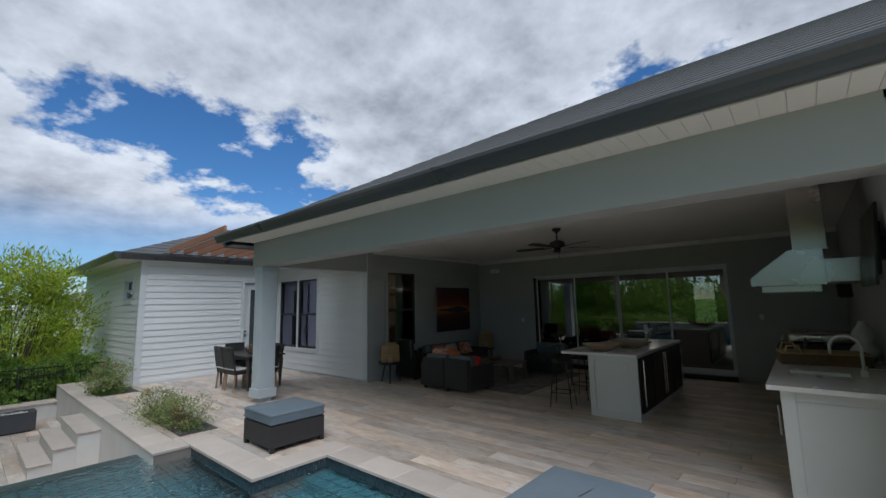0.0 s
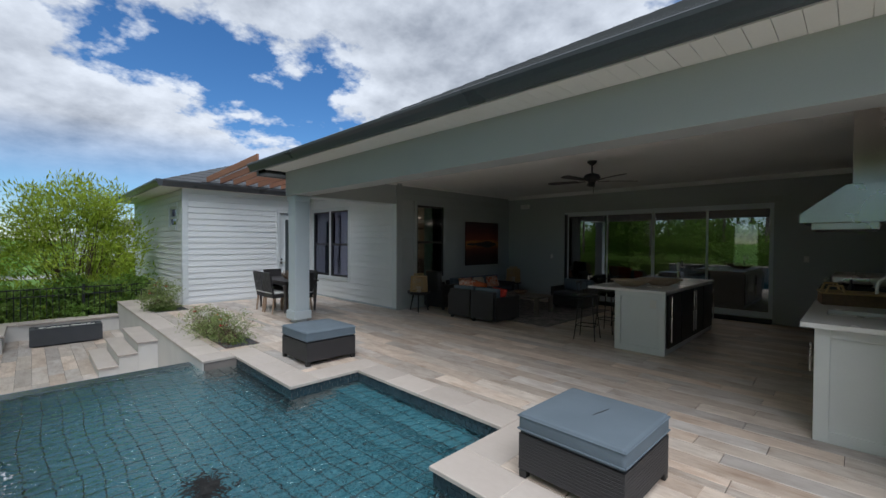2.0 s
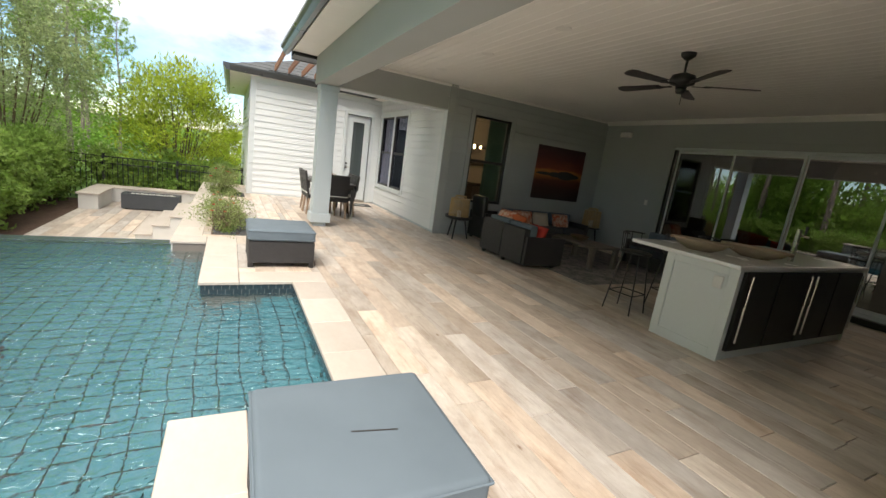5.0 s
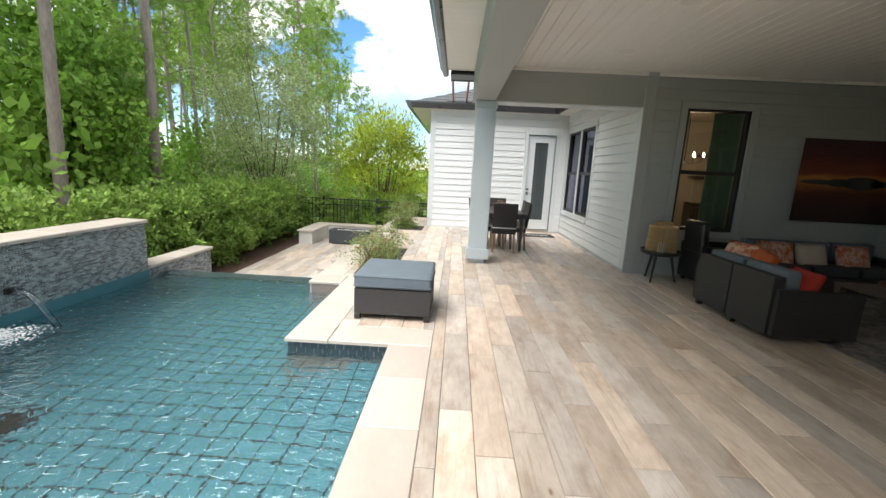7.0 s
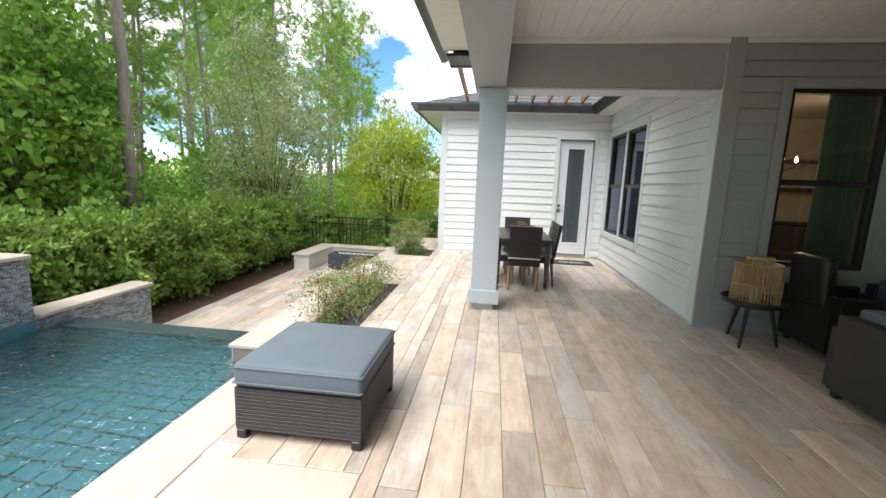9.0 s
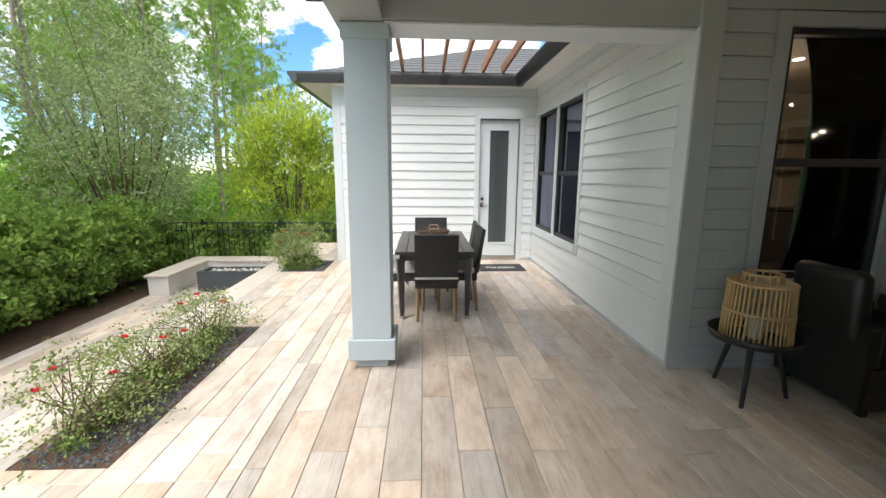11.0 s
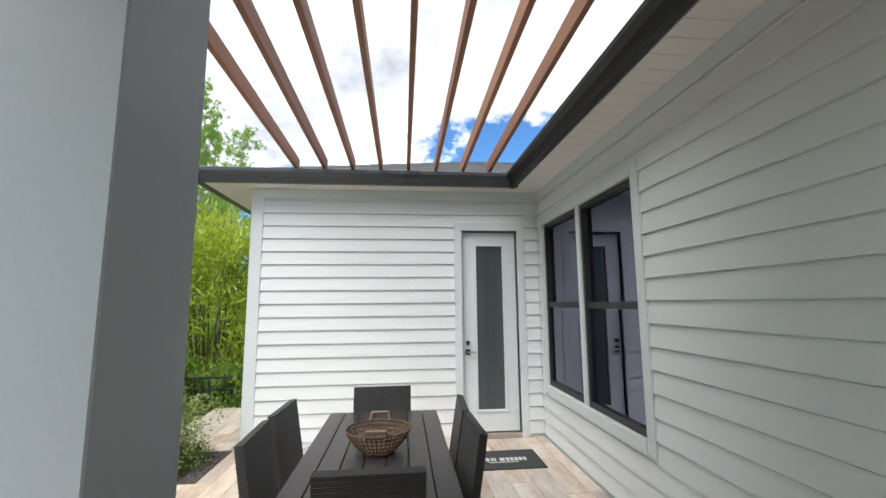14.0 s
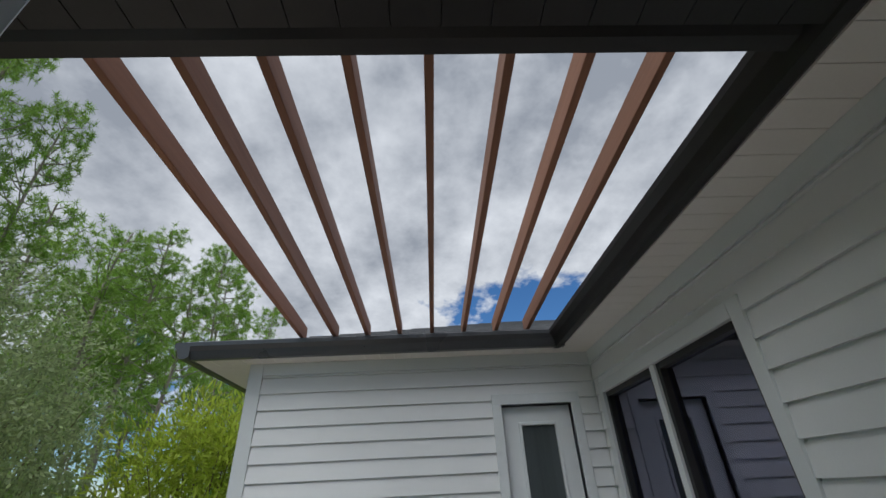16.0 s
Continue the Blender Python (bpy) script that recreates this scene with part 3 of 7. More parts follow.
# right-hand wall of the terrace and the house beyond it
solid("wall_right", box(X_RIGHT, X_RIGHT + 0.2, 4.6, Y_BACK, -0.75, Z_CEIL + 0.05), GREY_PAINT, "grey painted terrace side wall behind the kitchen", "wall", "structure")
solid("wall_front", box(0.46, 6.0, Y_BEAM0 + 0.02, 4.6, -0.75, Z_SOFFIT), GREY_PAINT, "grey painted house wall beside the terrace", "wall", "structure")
solid("wall_rear", wall_cells(-19.0, 6.0, -0.75, 3.0, 17.0, 17.2, [(-3.0, -2.35, 0.9, 2.3), (-12.0, -10.4, 0.8, 2.4)]), INTERIOR, "plain rear wall of the house with windows", "wall", "structure")
solid("wall_east", box(5.8, 6.0, 4.6, 17.0, -0.75, 3.0), INTERIOR, "plain end wall of the house", "wall", "structure")
solid("wall_west", box(-19.2, -19.0, 2.94, 17.2, -0.75, 3.0), WHITE, "plain end wall of the wing", "wall", "structure")
solid("wall_partition", box(-12.45, -12.3, Y_SIDE + 0.2, 17.0, 0.0, 3.0), INTERIOR, "plain inside partition wall", "wall", "structure")
solid("floor_inside", prism([(-19.0, 3.15), (-12.46, 3.15), (-12.46, 6.64), (-8.12, 6.64), (-8.12, 11.16), (5.8, 11.16), (5.8, 16.99), (-19.0, 16.99)], -0.1, 0.02), INTERIOR_DARK, "dark wooden floor inside the house", "floor", "structure")
solid("ceiling_inside", prism([(-19.0, 3.15), (-12.46, 3.15), (-12.46, 6.64), (-8.12, 6.64), (-8.12, 11.16), (5.8, 11.16), (5.8, 16.99), (-19.0, 16.99)], 3.0, 3.04), INTERIOR, "plain ceiling inside the house", "ceiling", "structure")

# terrace ceiling of grooved boards that run along the beam
bm = bmesh.new()
y = Y_BEAM1
while y < Y_BACK - 0.01:
    w = min(0.135, Y_BACK - y)
    box(X_LAN, X_RIGHT, y + 0.002, y + w - 0.002, Z_CEIL, Z_CEIL + 0.012, 0.004, bm=bm)
    y += 0.135
box(X_LAN, X_RIGHT, Y_BEAM1, Y_BACK, Z_CEIL + 0.012, Z_CEIL + 0.05, bm=bm)
solid("ceiling", bm, CEIL, "white grooved board ceiling over the terrace", "ceiling", "structure")
solid("trim_ceiling", box(X_LAN, X_LAN + 0.03, Y_BEAM1, Y_BACK - 0.1, Z_CEIL - 0.05, Z_CEIL - 0.002, 0.004), CEIL, "thin white ceiling trim along the inner wall", "trim", "structure")

# beams and the column
solid("beam_front", box(-8.26, 0.46, Y_BEAM0, Y_BEAM1, Z_BEAM, Z_CEIL + 0.05, 0.004), GREY_PAINT, "long grey boxed beam over the terrace front", "beam", "structure")
solid("beam_side", box(-8.26, X_LAN, Y_BEAM1, Y_SIDE, Z_BEAM, Z_CEIL + 0.05, 0.004), GREY_PAINT, "grey boxed beam from column to house", "beam", "structure")
solid("trim_beam", box(-8.24, X_LAN - 0.02, Y_BEAM1 + 0.01, Y_SIDE - 0.03, Z_BEAM - 0.02, Z_BEAM - 0.002, 0.003), TRIM, "white trim under the side beam", "trim", "structure")
col = thing("column", "square grey-blue painted porch column with base trim", "column", Matrix.Translation((-8.11, 4.05, 0)), kind="structure")
part("plinth", box(-0.12, 0.12, -0.12, 0.12, 0.0, 0.08, 0.004), COLUMN_PAINT, col)
part("base_trim", box(-0.185, 0.185, -0.185, 0.185, 0.08, 0.25, 0.006), COLUMN_PAINT, col)
part("shaft", box(-0.152, 0.152, -0.152, 0.152, 0.25, Z_BEAM - 0.002, 0.004), COLUMN_PAINT, col)
part("cap_trim", box(-0.17, 0.17, -0.17, 0.17, Z_BEAM - 0.11, Z_BEAM - 0.004, 0.005), COLUMN_PAINT, col)

# soffits with cross grooves
def soffit(name, x0, x1, y0, y1, along, label, mat=SOFFIT, z=Z_SOFFIT):
    bm = bmesh.new()
    a, b = (x0, x1) if along == "x" else (y0, y1)
    while a < b - 0.005:
        c = min(a + 0.15, b)
        if along == "x":
            box(a + 0.002, c - 0.002, y0, y1, z, z + 0.012, bm=bm)
        else:
            box(x0, x1, a + 0.002, c - 0.002, z, z + 0.012, bm=bm)
        a = c
    box(x0, x1, y0, y1, z + 0.012, z + 0.03, bm=bm)
    solid(name, bm, mat, label, "soffit", "structure")


soffit("ceiling_soffit_front", -8.26, 6.0, Y_EAVE + 0.02, Y_BEAM0, "x", "white ribbed soffit under the terrace eave", SOFFIT, Z_FRONT)
# this one is coloured dark all over, the other soffits are white
soffit("ceiling_soffit_near", X_EAVE_NEAR + 0.06, -8.26, Y_EAVE + 0.06, Y_EAVE_SIDE + 0.04, "y", "boxed eave soffit beside the pergola opening, coloured dark", DARK)
soffit("ceiling_soffit_side", X_FAR, -8.26, Y_EAVE_SIDE + 0.05, Y_SIDE, "x", "white ribbed soffit along the house wall")
soffit("ceiling_soffit_far", X_FAR, X_EAVE_FAR - 0.05, Y_EAVE_WING + 0.06, Y_EAVE_SIDE + 0.05, "y", "white ribbed soffit over the wing wall")
soffit("ceiling_soffit_wing", -19.0, X_FAR, Y_EAVE_WING + 0.06, 2.94, "x", "white ribbed soffit along the wing")

# gutters: an ogee-like section along each eave
GUT = [(0.0, 0.02), (0.03, 0.0), (0.085, 0.0), (0.10, 0.03), (0.118, 0.075), (0.15, 0.115), (0.152, 0.15), (0.14, 0.16), (0.0, 0.16)]


def gutter(name, a, b, out, mat, label):
    """A gutter from a to b; out is the way that it faces."""
    a, b, out = Vector(a), Vector(b), Vector(out)
    bm = bmesh.new()
    ends = [[bm.verts.new(p + out * u + Vector((0, 0, v))) for u, v in GUT] for p in (a, b)]
    n = len(GUT)
    for k in range(n):
        bm.faces.new((ends[0][k], ends[0][(k + 1) % n], ends[1][(k + 1) % n], ends[1][k]))
    bm.faces.new(ends[0])
    bm.faces.new(ends[1][::-1])
    bmesh.ops.recalc_face_normals(bm, faces=bm.faces)
    solid(name, bm, mat, label, "gutter", "structure")


zg = Z_SOFFIT - 0.01
gutter("gutter_front", (X_EAVE_NEAR - 0.05, Y_EAVE + 0.02, Z_FRONT), (6.0, Y_EAVE + 0.02, Z_FRONT), (0, -1, 0), GUTTER_GREY, "charcoal gutter along the terrace eave")
gutter("gutter_near", (X_EAVE_NEAR + 0.06, Y_EAVE + 0.06, zg), (X_EAVE_NEAR + 0.06, Y_EAVE_SIDE - 0.10, zg), (-1, 0, 0), DARK, "dark gutter on the pergola side of the terrace")
gutter("gutter_side", (-8.265, Y_EAVE_SIDE + 0.05, zg), (X_EAVE_FAR - 0.05, Y_EAVE_SIDE + 0.05, zg), (0, -1, 0), DARK, "dark gutter along the house wall")
gutter("gutter_far", (X_EAVE_FAR - 0.05, Y_EAVE_SIDE + 0.05, zg), (X_EAVE_FAR - 0.05, Y_EAVE_WING + 0.06, zg), (1, 0, 0), GUTTER_GREY, "charcoal gutter along the wing eave")
gutter("gutter_wing", (X_EAVE_FAR + 0.08, Y_EAVE_WING + 0.06, zg), (-19.5, Y_EAVE_WING + 0.06, zg), (0, -1, 0), GUTTER_GREY, "charcoal gutter along the garden side of the wing")


# roofs: hipped, with courses of shingles as low steps
def hip_roof(name, x0, x1, y0, y1, label, slope=0.40, z=Z_SOFFIT + 0.13):
    bm = bmesh.new()
    step = 0.30
    run, half = 0.0, min(x1 - x0, y1 - y0) / 2
    prev = None
    while True:
        r = min(run, half - 0.02)
        h = z + r * slope
        ring = [(x0 + r, y0 + r), (x1 - r, y0 + r), (x1 - r, y1 - r), (x0 + r, y1 - r)]
        low, top = [bm.verts.new((*p, h)) for p in ring], [bm.verts.new((*p, h + 0.012)) for p in ring]
        if prev:
            for k in range(4):
                bm.faces.new((prev[k], prev[(k + 1) % 4], low[(k + 1) % 4], low[k]))
        for k in range(4):
            bm.faces.new((low[k], low[(k + 1) % 4], top[(k + 1) % 4], top[k]))
        prev = top
        if r < run:
            bm.faces.new(top)
            break
        run += step
    bmesh.ops.recalc_face_normals(bm, faces=bm.faces)
    solid(name, bm, SHINGLE, label, "roof", "structure")


hip_roof("roof_terrace", X_EAVE_NEAR, 8.6, Y_EAVE, 16.4, "grey shingled hip roof over the terrace", 0.55, Z_FRONT + 0.13)
hip_roof("roof_house", -19.5, 6.2, Y_EAVE_SIDE, 17.52, "grey shingled hip roof of the house")
hip_roof("roof_wing", -19.48, X_EAVE_FAR, Y_EAVE_WING, 17.48, "grey shingled hip roof of the wing")

# ---- ground, deck, pool ----
# one sheet with a pit left open where the pool lies
POOL = (-6.78, -0.80, -0.45, 2.27)
REC = (-4.61, -2.25, 3.17)
bm = wall_cells(-1500, 1500, -1500, 1500, 0.0, 0.5, [(-7.3, -0.5, -0.9, 3.4)])
bmesh.ops.transform(bm, matrix=Matrix(((1, 0, 0, 0), (0, 0, 1, 0), (0, -1, 0, -0.80), (0, 0, 0, 1))), verts=bm.verts)
bmesh.ops.recalc_face_normals(bm, faces=bm.faces)
solid("ground", bm, GRASS, "green lawn and woodland floor around the house", "ground", "structure")

# slab under the planks, with the pool recess cut out
DECK_PARTS = [(-14.2, POOL[0] + 0.40, Y_DECK, REC[2] + 0.3), (POOL[0] + 0.40, REC[0], POOL[3], REC[2] + 0.3), (REC[1], 6.0, POOL[3], REC[2] + 0.3), (-14.2, 6.0, REC[2] + 0.3, Y_BACK), (REC[0], REC[1], REC[2], REC[2] + 0.3), (POOL[1], 6.0, -4.0, POOL[3])]
bm = bmesh.new()
for a, b, c, d in DECK_PARTS:
    box(a, b, c, d, -0.85, -0.012, bm=bm)
deck = solid("floor_deck", bm, GROUT, "wood-look porcelain plank terrace", "floor", "structure")
solid("wall_retaining", box(-14.2, POOL[0] + 0.38, Y_DECK - 0.02, Y_DECK - 0.002, -0.78, -0.04), STUCCO, "pale stucco retaining wall under the terrace edge", "wall", "structure")

# pool shell
bm = bmesh.new()
P0, P1, P2, P3 = POOL
box(P0 - 0.02, P1, P2, P3, -1.5, -1.35, bm=bm)
box(P0 - 0.25, P0, P2 - 0.3, P3 + 0.0, -1.5, Z_WATER - 0.012, bm=bm)
box(P1, P1 + 0.2, P2, P3, -1.5, -0.035, bm=bm)
box(P0, P1, P2 - 0.02, P2, -1.5, -0.035, bm=bm)
box(P0, REC[0], P3, P3 + 0.15, -1.5, -0.035, bm=bm)
box(REC[1], P1, P3, P3 + 0.15, -1.5, -0.035, bm=bm)
box(REC[0] - 0.15, REC[0], P3 + 0.15, REC[2], -1.5, -0.035, bm=bm)
box(REC[1], REC[1] + 0.15, P3 + 0.15, REC[2], -1.5, -0.035, bm=bm)
box(REC[0] - 0.15, REC[1] + 0.15, REC[2], REC[2] + 0.15, -1.5, -0.035, bm=bm)
pool = solid("pool", bm, POOL_TILE, "blue-green plastered plunge pool under a safety net", "pool", "structure")
for k in range(4):
    part("pool_step", box(REC[0], REC[1], P3 - 0.45 + 0.33 * k if k else P3 - 0.5, REC[2], -1.36, -1.05 + 0.25 * k, 0.01), POOL_TILE, pool)
bm = bmesh.new()
bmesh.ops.create_grid(bm, x_segments=1, y_segments=1, size=0.5, matrix=Matrix.Translation(((P0 + P1) / 2, (P2 + P3) / 2, Z_WATER)) @ Matrix.Diagonal((P1 - P0 + 0.06, P3 - P2, 1, 1)))
bmesh.ops.create_grid(bm, x_segments=1, y_segments=1, size=0.5, matrix=Matrix.Translation(((REC[0] + REC[1]) / 2, (P3 + REC[2]) / 2, Z_WATER)) @ Matrix.Diagonal((REC[1] - REC[0], REC[2] - P3, 1, 1)))
bmesh.ops.remove_doubles(bm, verts=bm.verts, dist=0.001)
water = solid("water", bm, WATER, "rippled blue-green pool water", "water", "structure")
water.visible_shadow = False

# lower patio
solid("floor_patio", box(-14.2, P0 - 0.25, -0.66, Y_DECK - 0.03, -0.9, Z_PATIO - 0.012), GROUT, "sunken patio of pale wood-look planks", "floor", "structure")
solid("mulch_bed", box(-14.2, -4.5, -3.2, -0.66, -0.9, -0.74), MULCH, "brown mulch strip under the hedge", "mulch", "structure")
# ---- doors, windows, sliders ----
def sash_window(name, place, w, z0, z1, panes, frame_mat, trim_mat, label, glass=GLASS, mullion_mat=None, trim=0.10, proud=0.03):
    """A double-hung window in its wall's frame: trim, frame, two sashes a bay, glass."""
    win = thing(name, label, "window", place, kind="structure")
    part("trim_left", box(-trim, 0, -proud, 0.0, z0 - trim, z1 + trim, 0.003), trim_mat, win)
    part("trim_right", box(w, w + trim, -proud, 0.0, z0 - trim, z1 + trim, 0.003), trim_mat, win)
    part("trim_head", box(0, w, -proud, 0.0, z1, z1 + trim, 0.003), trim_mat, win)
    part("window_sill", box(0, w, -proud - 0.012, 0.0, z0 - trim, z0, 0.003), trim_mat, win)
    bay = w / panes
    zm = (z0 + z1) / 2 - 0.02
    for k in range(panes):
        a, b = k * bay + (0.035 if k else 0), (k + 1) * bay - (0.035 if k < panes - 1 else 0)
        if k:
            part("mullion", box(k * bay - 0.035, k * bay + 0.035, -0.02, 0.08, z0, z1, 0.003), mullion_mat or trim_mat, win)
        fr = part("window_frame", box(a, a + 0.045, 0.0, 0.09, z0, z1, 0.003), frame_mat, win)
        bm = box(b - 0.045, b, 0.0, 0.09, z0, z1, 0.003)
        box(a + 0.045, b - 0.045, 0.0, 0.09, z1 - 0.045, z1, 0.003, bm=bm)
        box(a + 0.045, b - 0.045, 0.0, 0.09, z0, z0 + 0.055, 0.003, bm=bm)
        part("frame_rest", bm, frame_mat, fr)
        part("meeting_rail", box(a + 0.045, b - 0.045, 0.01, 0.06, zm - 0.03, zm + 0.03, 0.003), frame_mat, fr)
        for lo, hi, dy in ((z0 + 0.055, zm - 0.03, 0.03), (zm + 0.03, z1 - 0.045, 0.05)):
            g = part("pane", box(a + 0.045, b - 0.045, dy, dy + 0.004, lo, hi), glass, fr)
            g.visible_shadow = False
    return win


sash_window("window_1", on_south(Y_SIDE) @ Matrix.Translation((SIDEWIN[0], 0, 0)), SIDEWIN[1] - SIDEWIN[0], SIDEWIN[2], SIDEWIN[3], 2, DARK, TRIM, "black-framed double sash window with white trim")
sash_window("window_2", on_east(X_LAN) @ Matrix.Translation((BLACKWIN[0], 0, 0)), BLACKWIN[1] - BLACKWIN[0], BLACKWIN[2], BLACKWIN[3], 1, DARK, GREY_PAINT, "tall black sash window on the terrace", CLEAR_GLASS)
sash_window("window_3", on_south(2.94) @ Matrix.Translation((WINGWIN[0], 0, 0)), WINGWIN[1] - WINGWIN[0], WINGWIN[2], WINGWIN[3], 1, TRIM, TRIM, "small high white window in the wing")

# white door with a tall narrow glass
door = thing("door_1", "white door with a tall narrow frosted glass", "door", on_east(X_FAR), kind="structure")
d0, d1 = DOOR[0], DOOR[1]
part("casing_left", box(d0 - 0.09, d0, -0.03, 0.06, 0.0, 2.49, 0.003), TRIM, door)
part("casing_right", box(d1, d1 + 0.09, -0.03, 0.06, 0.0, 2.49, 0.003), TRIM, door)
part("casing_head", box(d0 - 0.09, d1 + 0.09, -0.03, 0.06, 2.49, 2.59, 0.003), TRIM, door)
part("sill", box(d0, d1, -0.02, 0.12, 0.0, 0.06, 0.004), STEEL, door, "brushed metal door sill")
ga, gb, gz0, gz1 = d0 + 0.19, d1 - 0.18, 0.32, 2.30
leaf = part("door_leaf", wall_cells(d0 + 0.012, d1 - 0.012, 0.07, 2.475, 0.04, 0.085, [(ga, gb, gz0, gz1)]), TRIM, door)
part("glass", box(ga, gb, 0.055, 0.065, gz0, gz1), DOOR_GLASS, leaf, "frosted ribbed glass")
for nm, b in (("glazing_bead", (ga - 0.03, ga, gz0 - 0.03, gz1 + 0.03)), ("glazing_bead", (gb, gb + 0.03, gz0 - 0.03, gz1 + 0.03)), ("glazing_bead", (ga, gb, gz0 - 0.03, gz0)), ("glazing_bead", (ga, gb, gz1, gz1 + 0.03))):
    part(nm, box(b[0], b[1], 0.028, 0.04, b[2], b[3], 0.003), TRIM, leaf)
part("door_handle", rod((d0 + 0.07, 0.0, 1.0), (d0 + 0.07, 0.04, 1.0), 0.013, bm=box(d0 + 0.06, d0 + 0.17, -0.01, 0.004, 0.99, 1.012, 0.004)), STEEL, leaf, "dark metal lever handle")
part("handle_plate", box(d0 + 0.04, d0 + 0.10, 0.030, 0.04, 0.965, 1.035, 0.003), DARK, leaf)
part("deadbolt", rod((d0 + 0.07, 0.012, 1.11), (d0 + 0.07, 0.04, 1.11), 0.024, 0.028, 16), DARK, leaf)

# sliding doors
slide = thing("door_2", "wide sliding glass doors in white frames", "door", on_south(Y_BACK), kind="structure")
s0, s1, sz0, sz1 = SLIDER
part("head_track", box(s0, s1, 0.02, 0.18, sz1 - 0.05, sz1, 0.004), TRIM, slide)
part("bottom_track", box(s0, s1, 0.02, 0.18, sz0, sz0 + 0.05, 0.004), TRIM, slide)
part("jamb", box(s0, s0 + 0.05, 0.02, 0.18, sz0 + 0.05, sz1 - 0.05, 0.004), DARK, slide)
part("jamb", box(s1 - 0.05, s1, 0.02, 0.18, sz0 + 0.05, sz1 - 0.05, 0.004), TRIM, slide)
pw = (s1 - s0 - 0.10) / 4
for k in range(4):
    a, b = s0 + 0.05 + k * pw, s0 + 0.05 + (k + 1) * pw
    dy = 0.05 if k % 2 else 0.10
    bm = box(a, a + 0.026, dy, dy + 0.04, sz0 + 0.05, sz1 - 0.05, 0.003)
    box(b - 0.026, b, dy, dy + 0.04, sz0 + 0.05, sz1 - 0.05, 0.003, bm=bm)
    box(a + 0.026, b - 0.026, dy, dy + 0.04, sz0 + 0.05, sz0 + 0.12, 0.003, bm=bm)
    box(a + 0.026, b - 0.026, dy, dy + 0.04, sz1 - 0.11, sz1 - 0.05, 0.003, bm=bm)
    pan = part("sliding_panel", bm, TRIM, slide)
    g = part("glass", box(a + 0.026, b - 0.026, dy + 0.018, dy + 0.022, sz0 + 0.12, sz1 - 0.11), SLIDER_GLASS, pan)
    g.visible_shadow = False

# pergola slats over the open corner
perg = thing("pergola", "pergola of reddish cedar slats over the open corner", "pergola")
slat_mesh = finish("slat", box(-3.40, 0.0, -0.02, 0.02, 0.0, 0.14, 0.003), CEDAR)
for k in range(8):
    ob = new("slat", slat_mesh)
    ob.parent = perg
    ob.matrix_basis = pose(-8.70, 3.463 + 0.329 * k, 3.29, 0, -1.9, 0)
part("ledger", box(-8.80, -8.70, Y_EAVE + 0.1, Y_EAVE_SIDE - 0.12, 3.14, 3.22, 0.004), DARK, perg, "dark ledger board")
part("bearer", box(-12.06, -11.99, 3.3, Y_EAVE_SIDE - 0.1, 3.145, 3.178, 0.004), DARK, perg, "dark bearer board")
# ---- outdoor furniture ----
def weave_box(x0, x1, y0, y1, z0, z1, pitch=0.011):
    """Wicker sides: horizontal bands that stand a little proud, in a checked weave."""
    bm = bmesh.new()
    n = max(3, int((z1 - z0) / pitch))
    h, rings = (z1 - z0) / n, []
    for k in range(n):
        for z, o in ((z0 + k * h + 0.0003, 0.003), (z0 + k * h + 0.0025, 0.0015 if k % 2 else 0.0), (z0 + (k + 1) * h - 0.0025, 0.0015 if k % 2 else 0.0)):
            rings.append([bm.verts.new(v) for v in ((x0 + o, y0 + o, z), (x1 - o, y0 + o, z), (x1 - o, y1 - o, z), (x0 + o, y1 - o, z))])
    for a, b in zip(rings, rings[1:]):
        for k in range(4):
            bm.faces.new((a[k], a[(k + 1) % 4], b[(k + 1) % 4], b[k]))
    bm.faces.new(rings[0][::-1])
    bm.faces.new(rings[-1])
    return bm


def ottoman(place, group):
    o = thing("ottoman", "dark wicker ottoman with a slate-blue cushion", "ottoman", place, group)
    w = 0.372
    part("body", weave_box(-w, w, -w, w, 0.06, 0.315), WICKER, o)
    for sx in (-1, 1):
        for sy in (-1, 1):
            part("leg", box(sx * w - (0.06 if sx > 0 else 0), sx * w + (0 if sx > 0 else 0.06), sy * w - (0.06 if sy > 0 else 0), sy * w + (0 if sy > 0 else 0.06), 0.0, 0.06, 0.008), BLACK, o)
    cu = part("cushion", box(-w - 0.005, w + 0.005, -w - 0.005, w + 0.005, 0.318, 0.46, 0.03, segments=4), CUSHION, o, smooth=True)
    loop = [(-w, -w), (w, -w), (w, w), (-w, w)]
    for zz in (0.346, 0.436):
        bm = bmesh.new()
        for i in range(4):
            a, b = loop[i], loop[(i + 1) % 4]
            rod((a[0] * 1.012, a[1] * 1.012, zz), (b[0] * 1.012, b[1] * 1.012, zz), 0.006, seg=6, bm=bm)
        part("piping", bm, CUSHION, cu)
    return o


first = ottoman(Matrix.Translation((-5.495, 3.085, 0)), "ottomans by the pool")
second = copy_thing(first, pose(-1.35, 2.965, 0, 0, 0, -1.0))
bm = box(-0.09, 0.09, -0.004, 0.004, 0.4605, 0.4615)
scuff = part("scuff_mark", bm, WICKER, second, "thin dark scuff line", place=pose(0.03, 0.05, 0, 0, 0, 80))

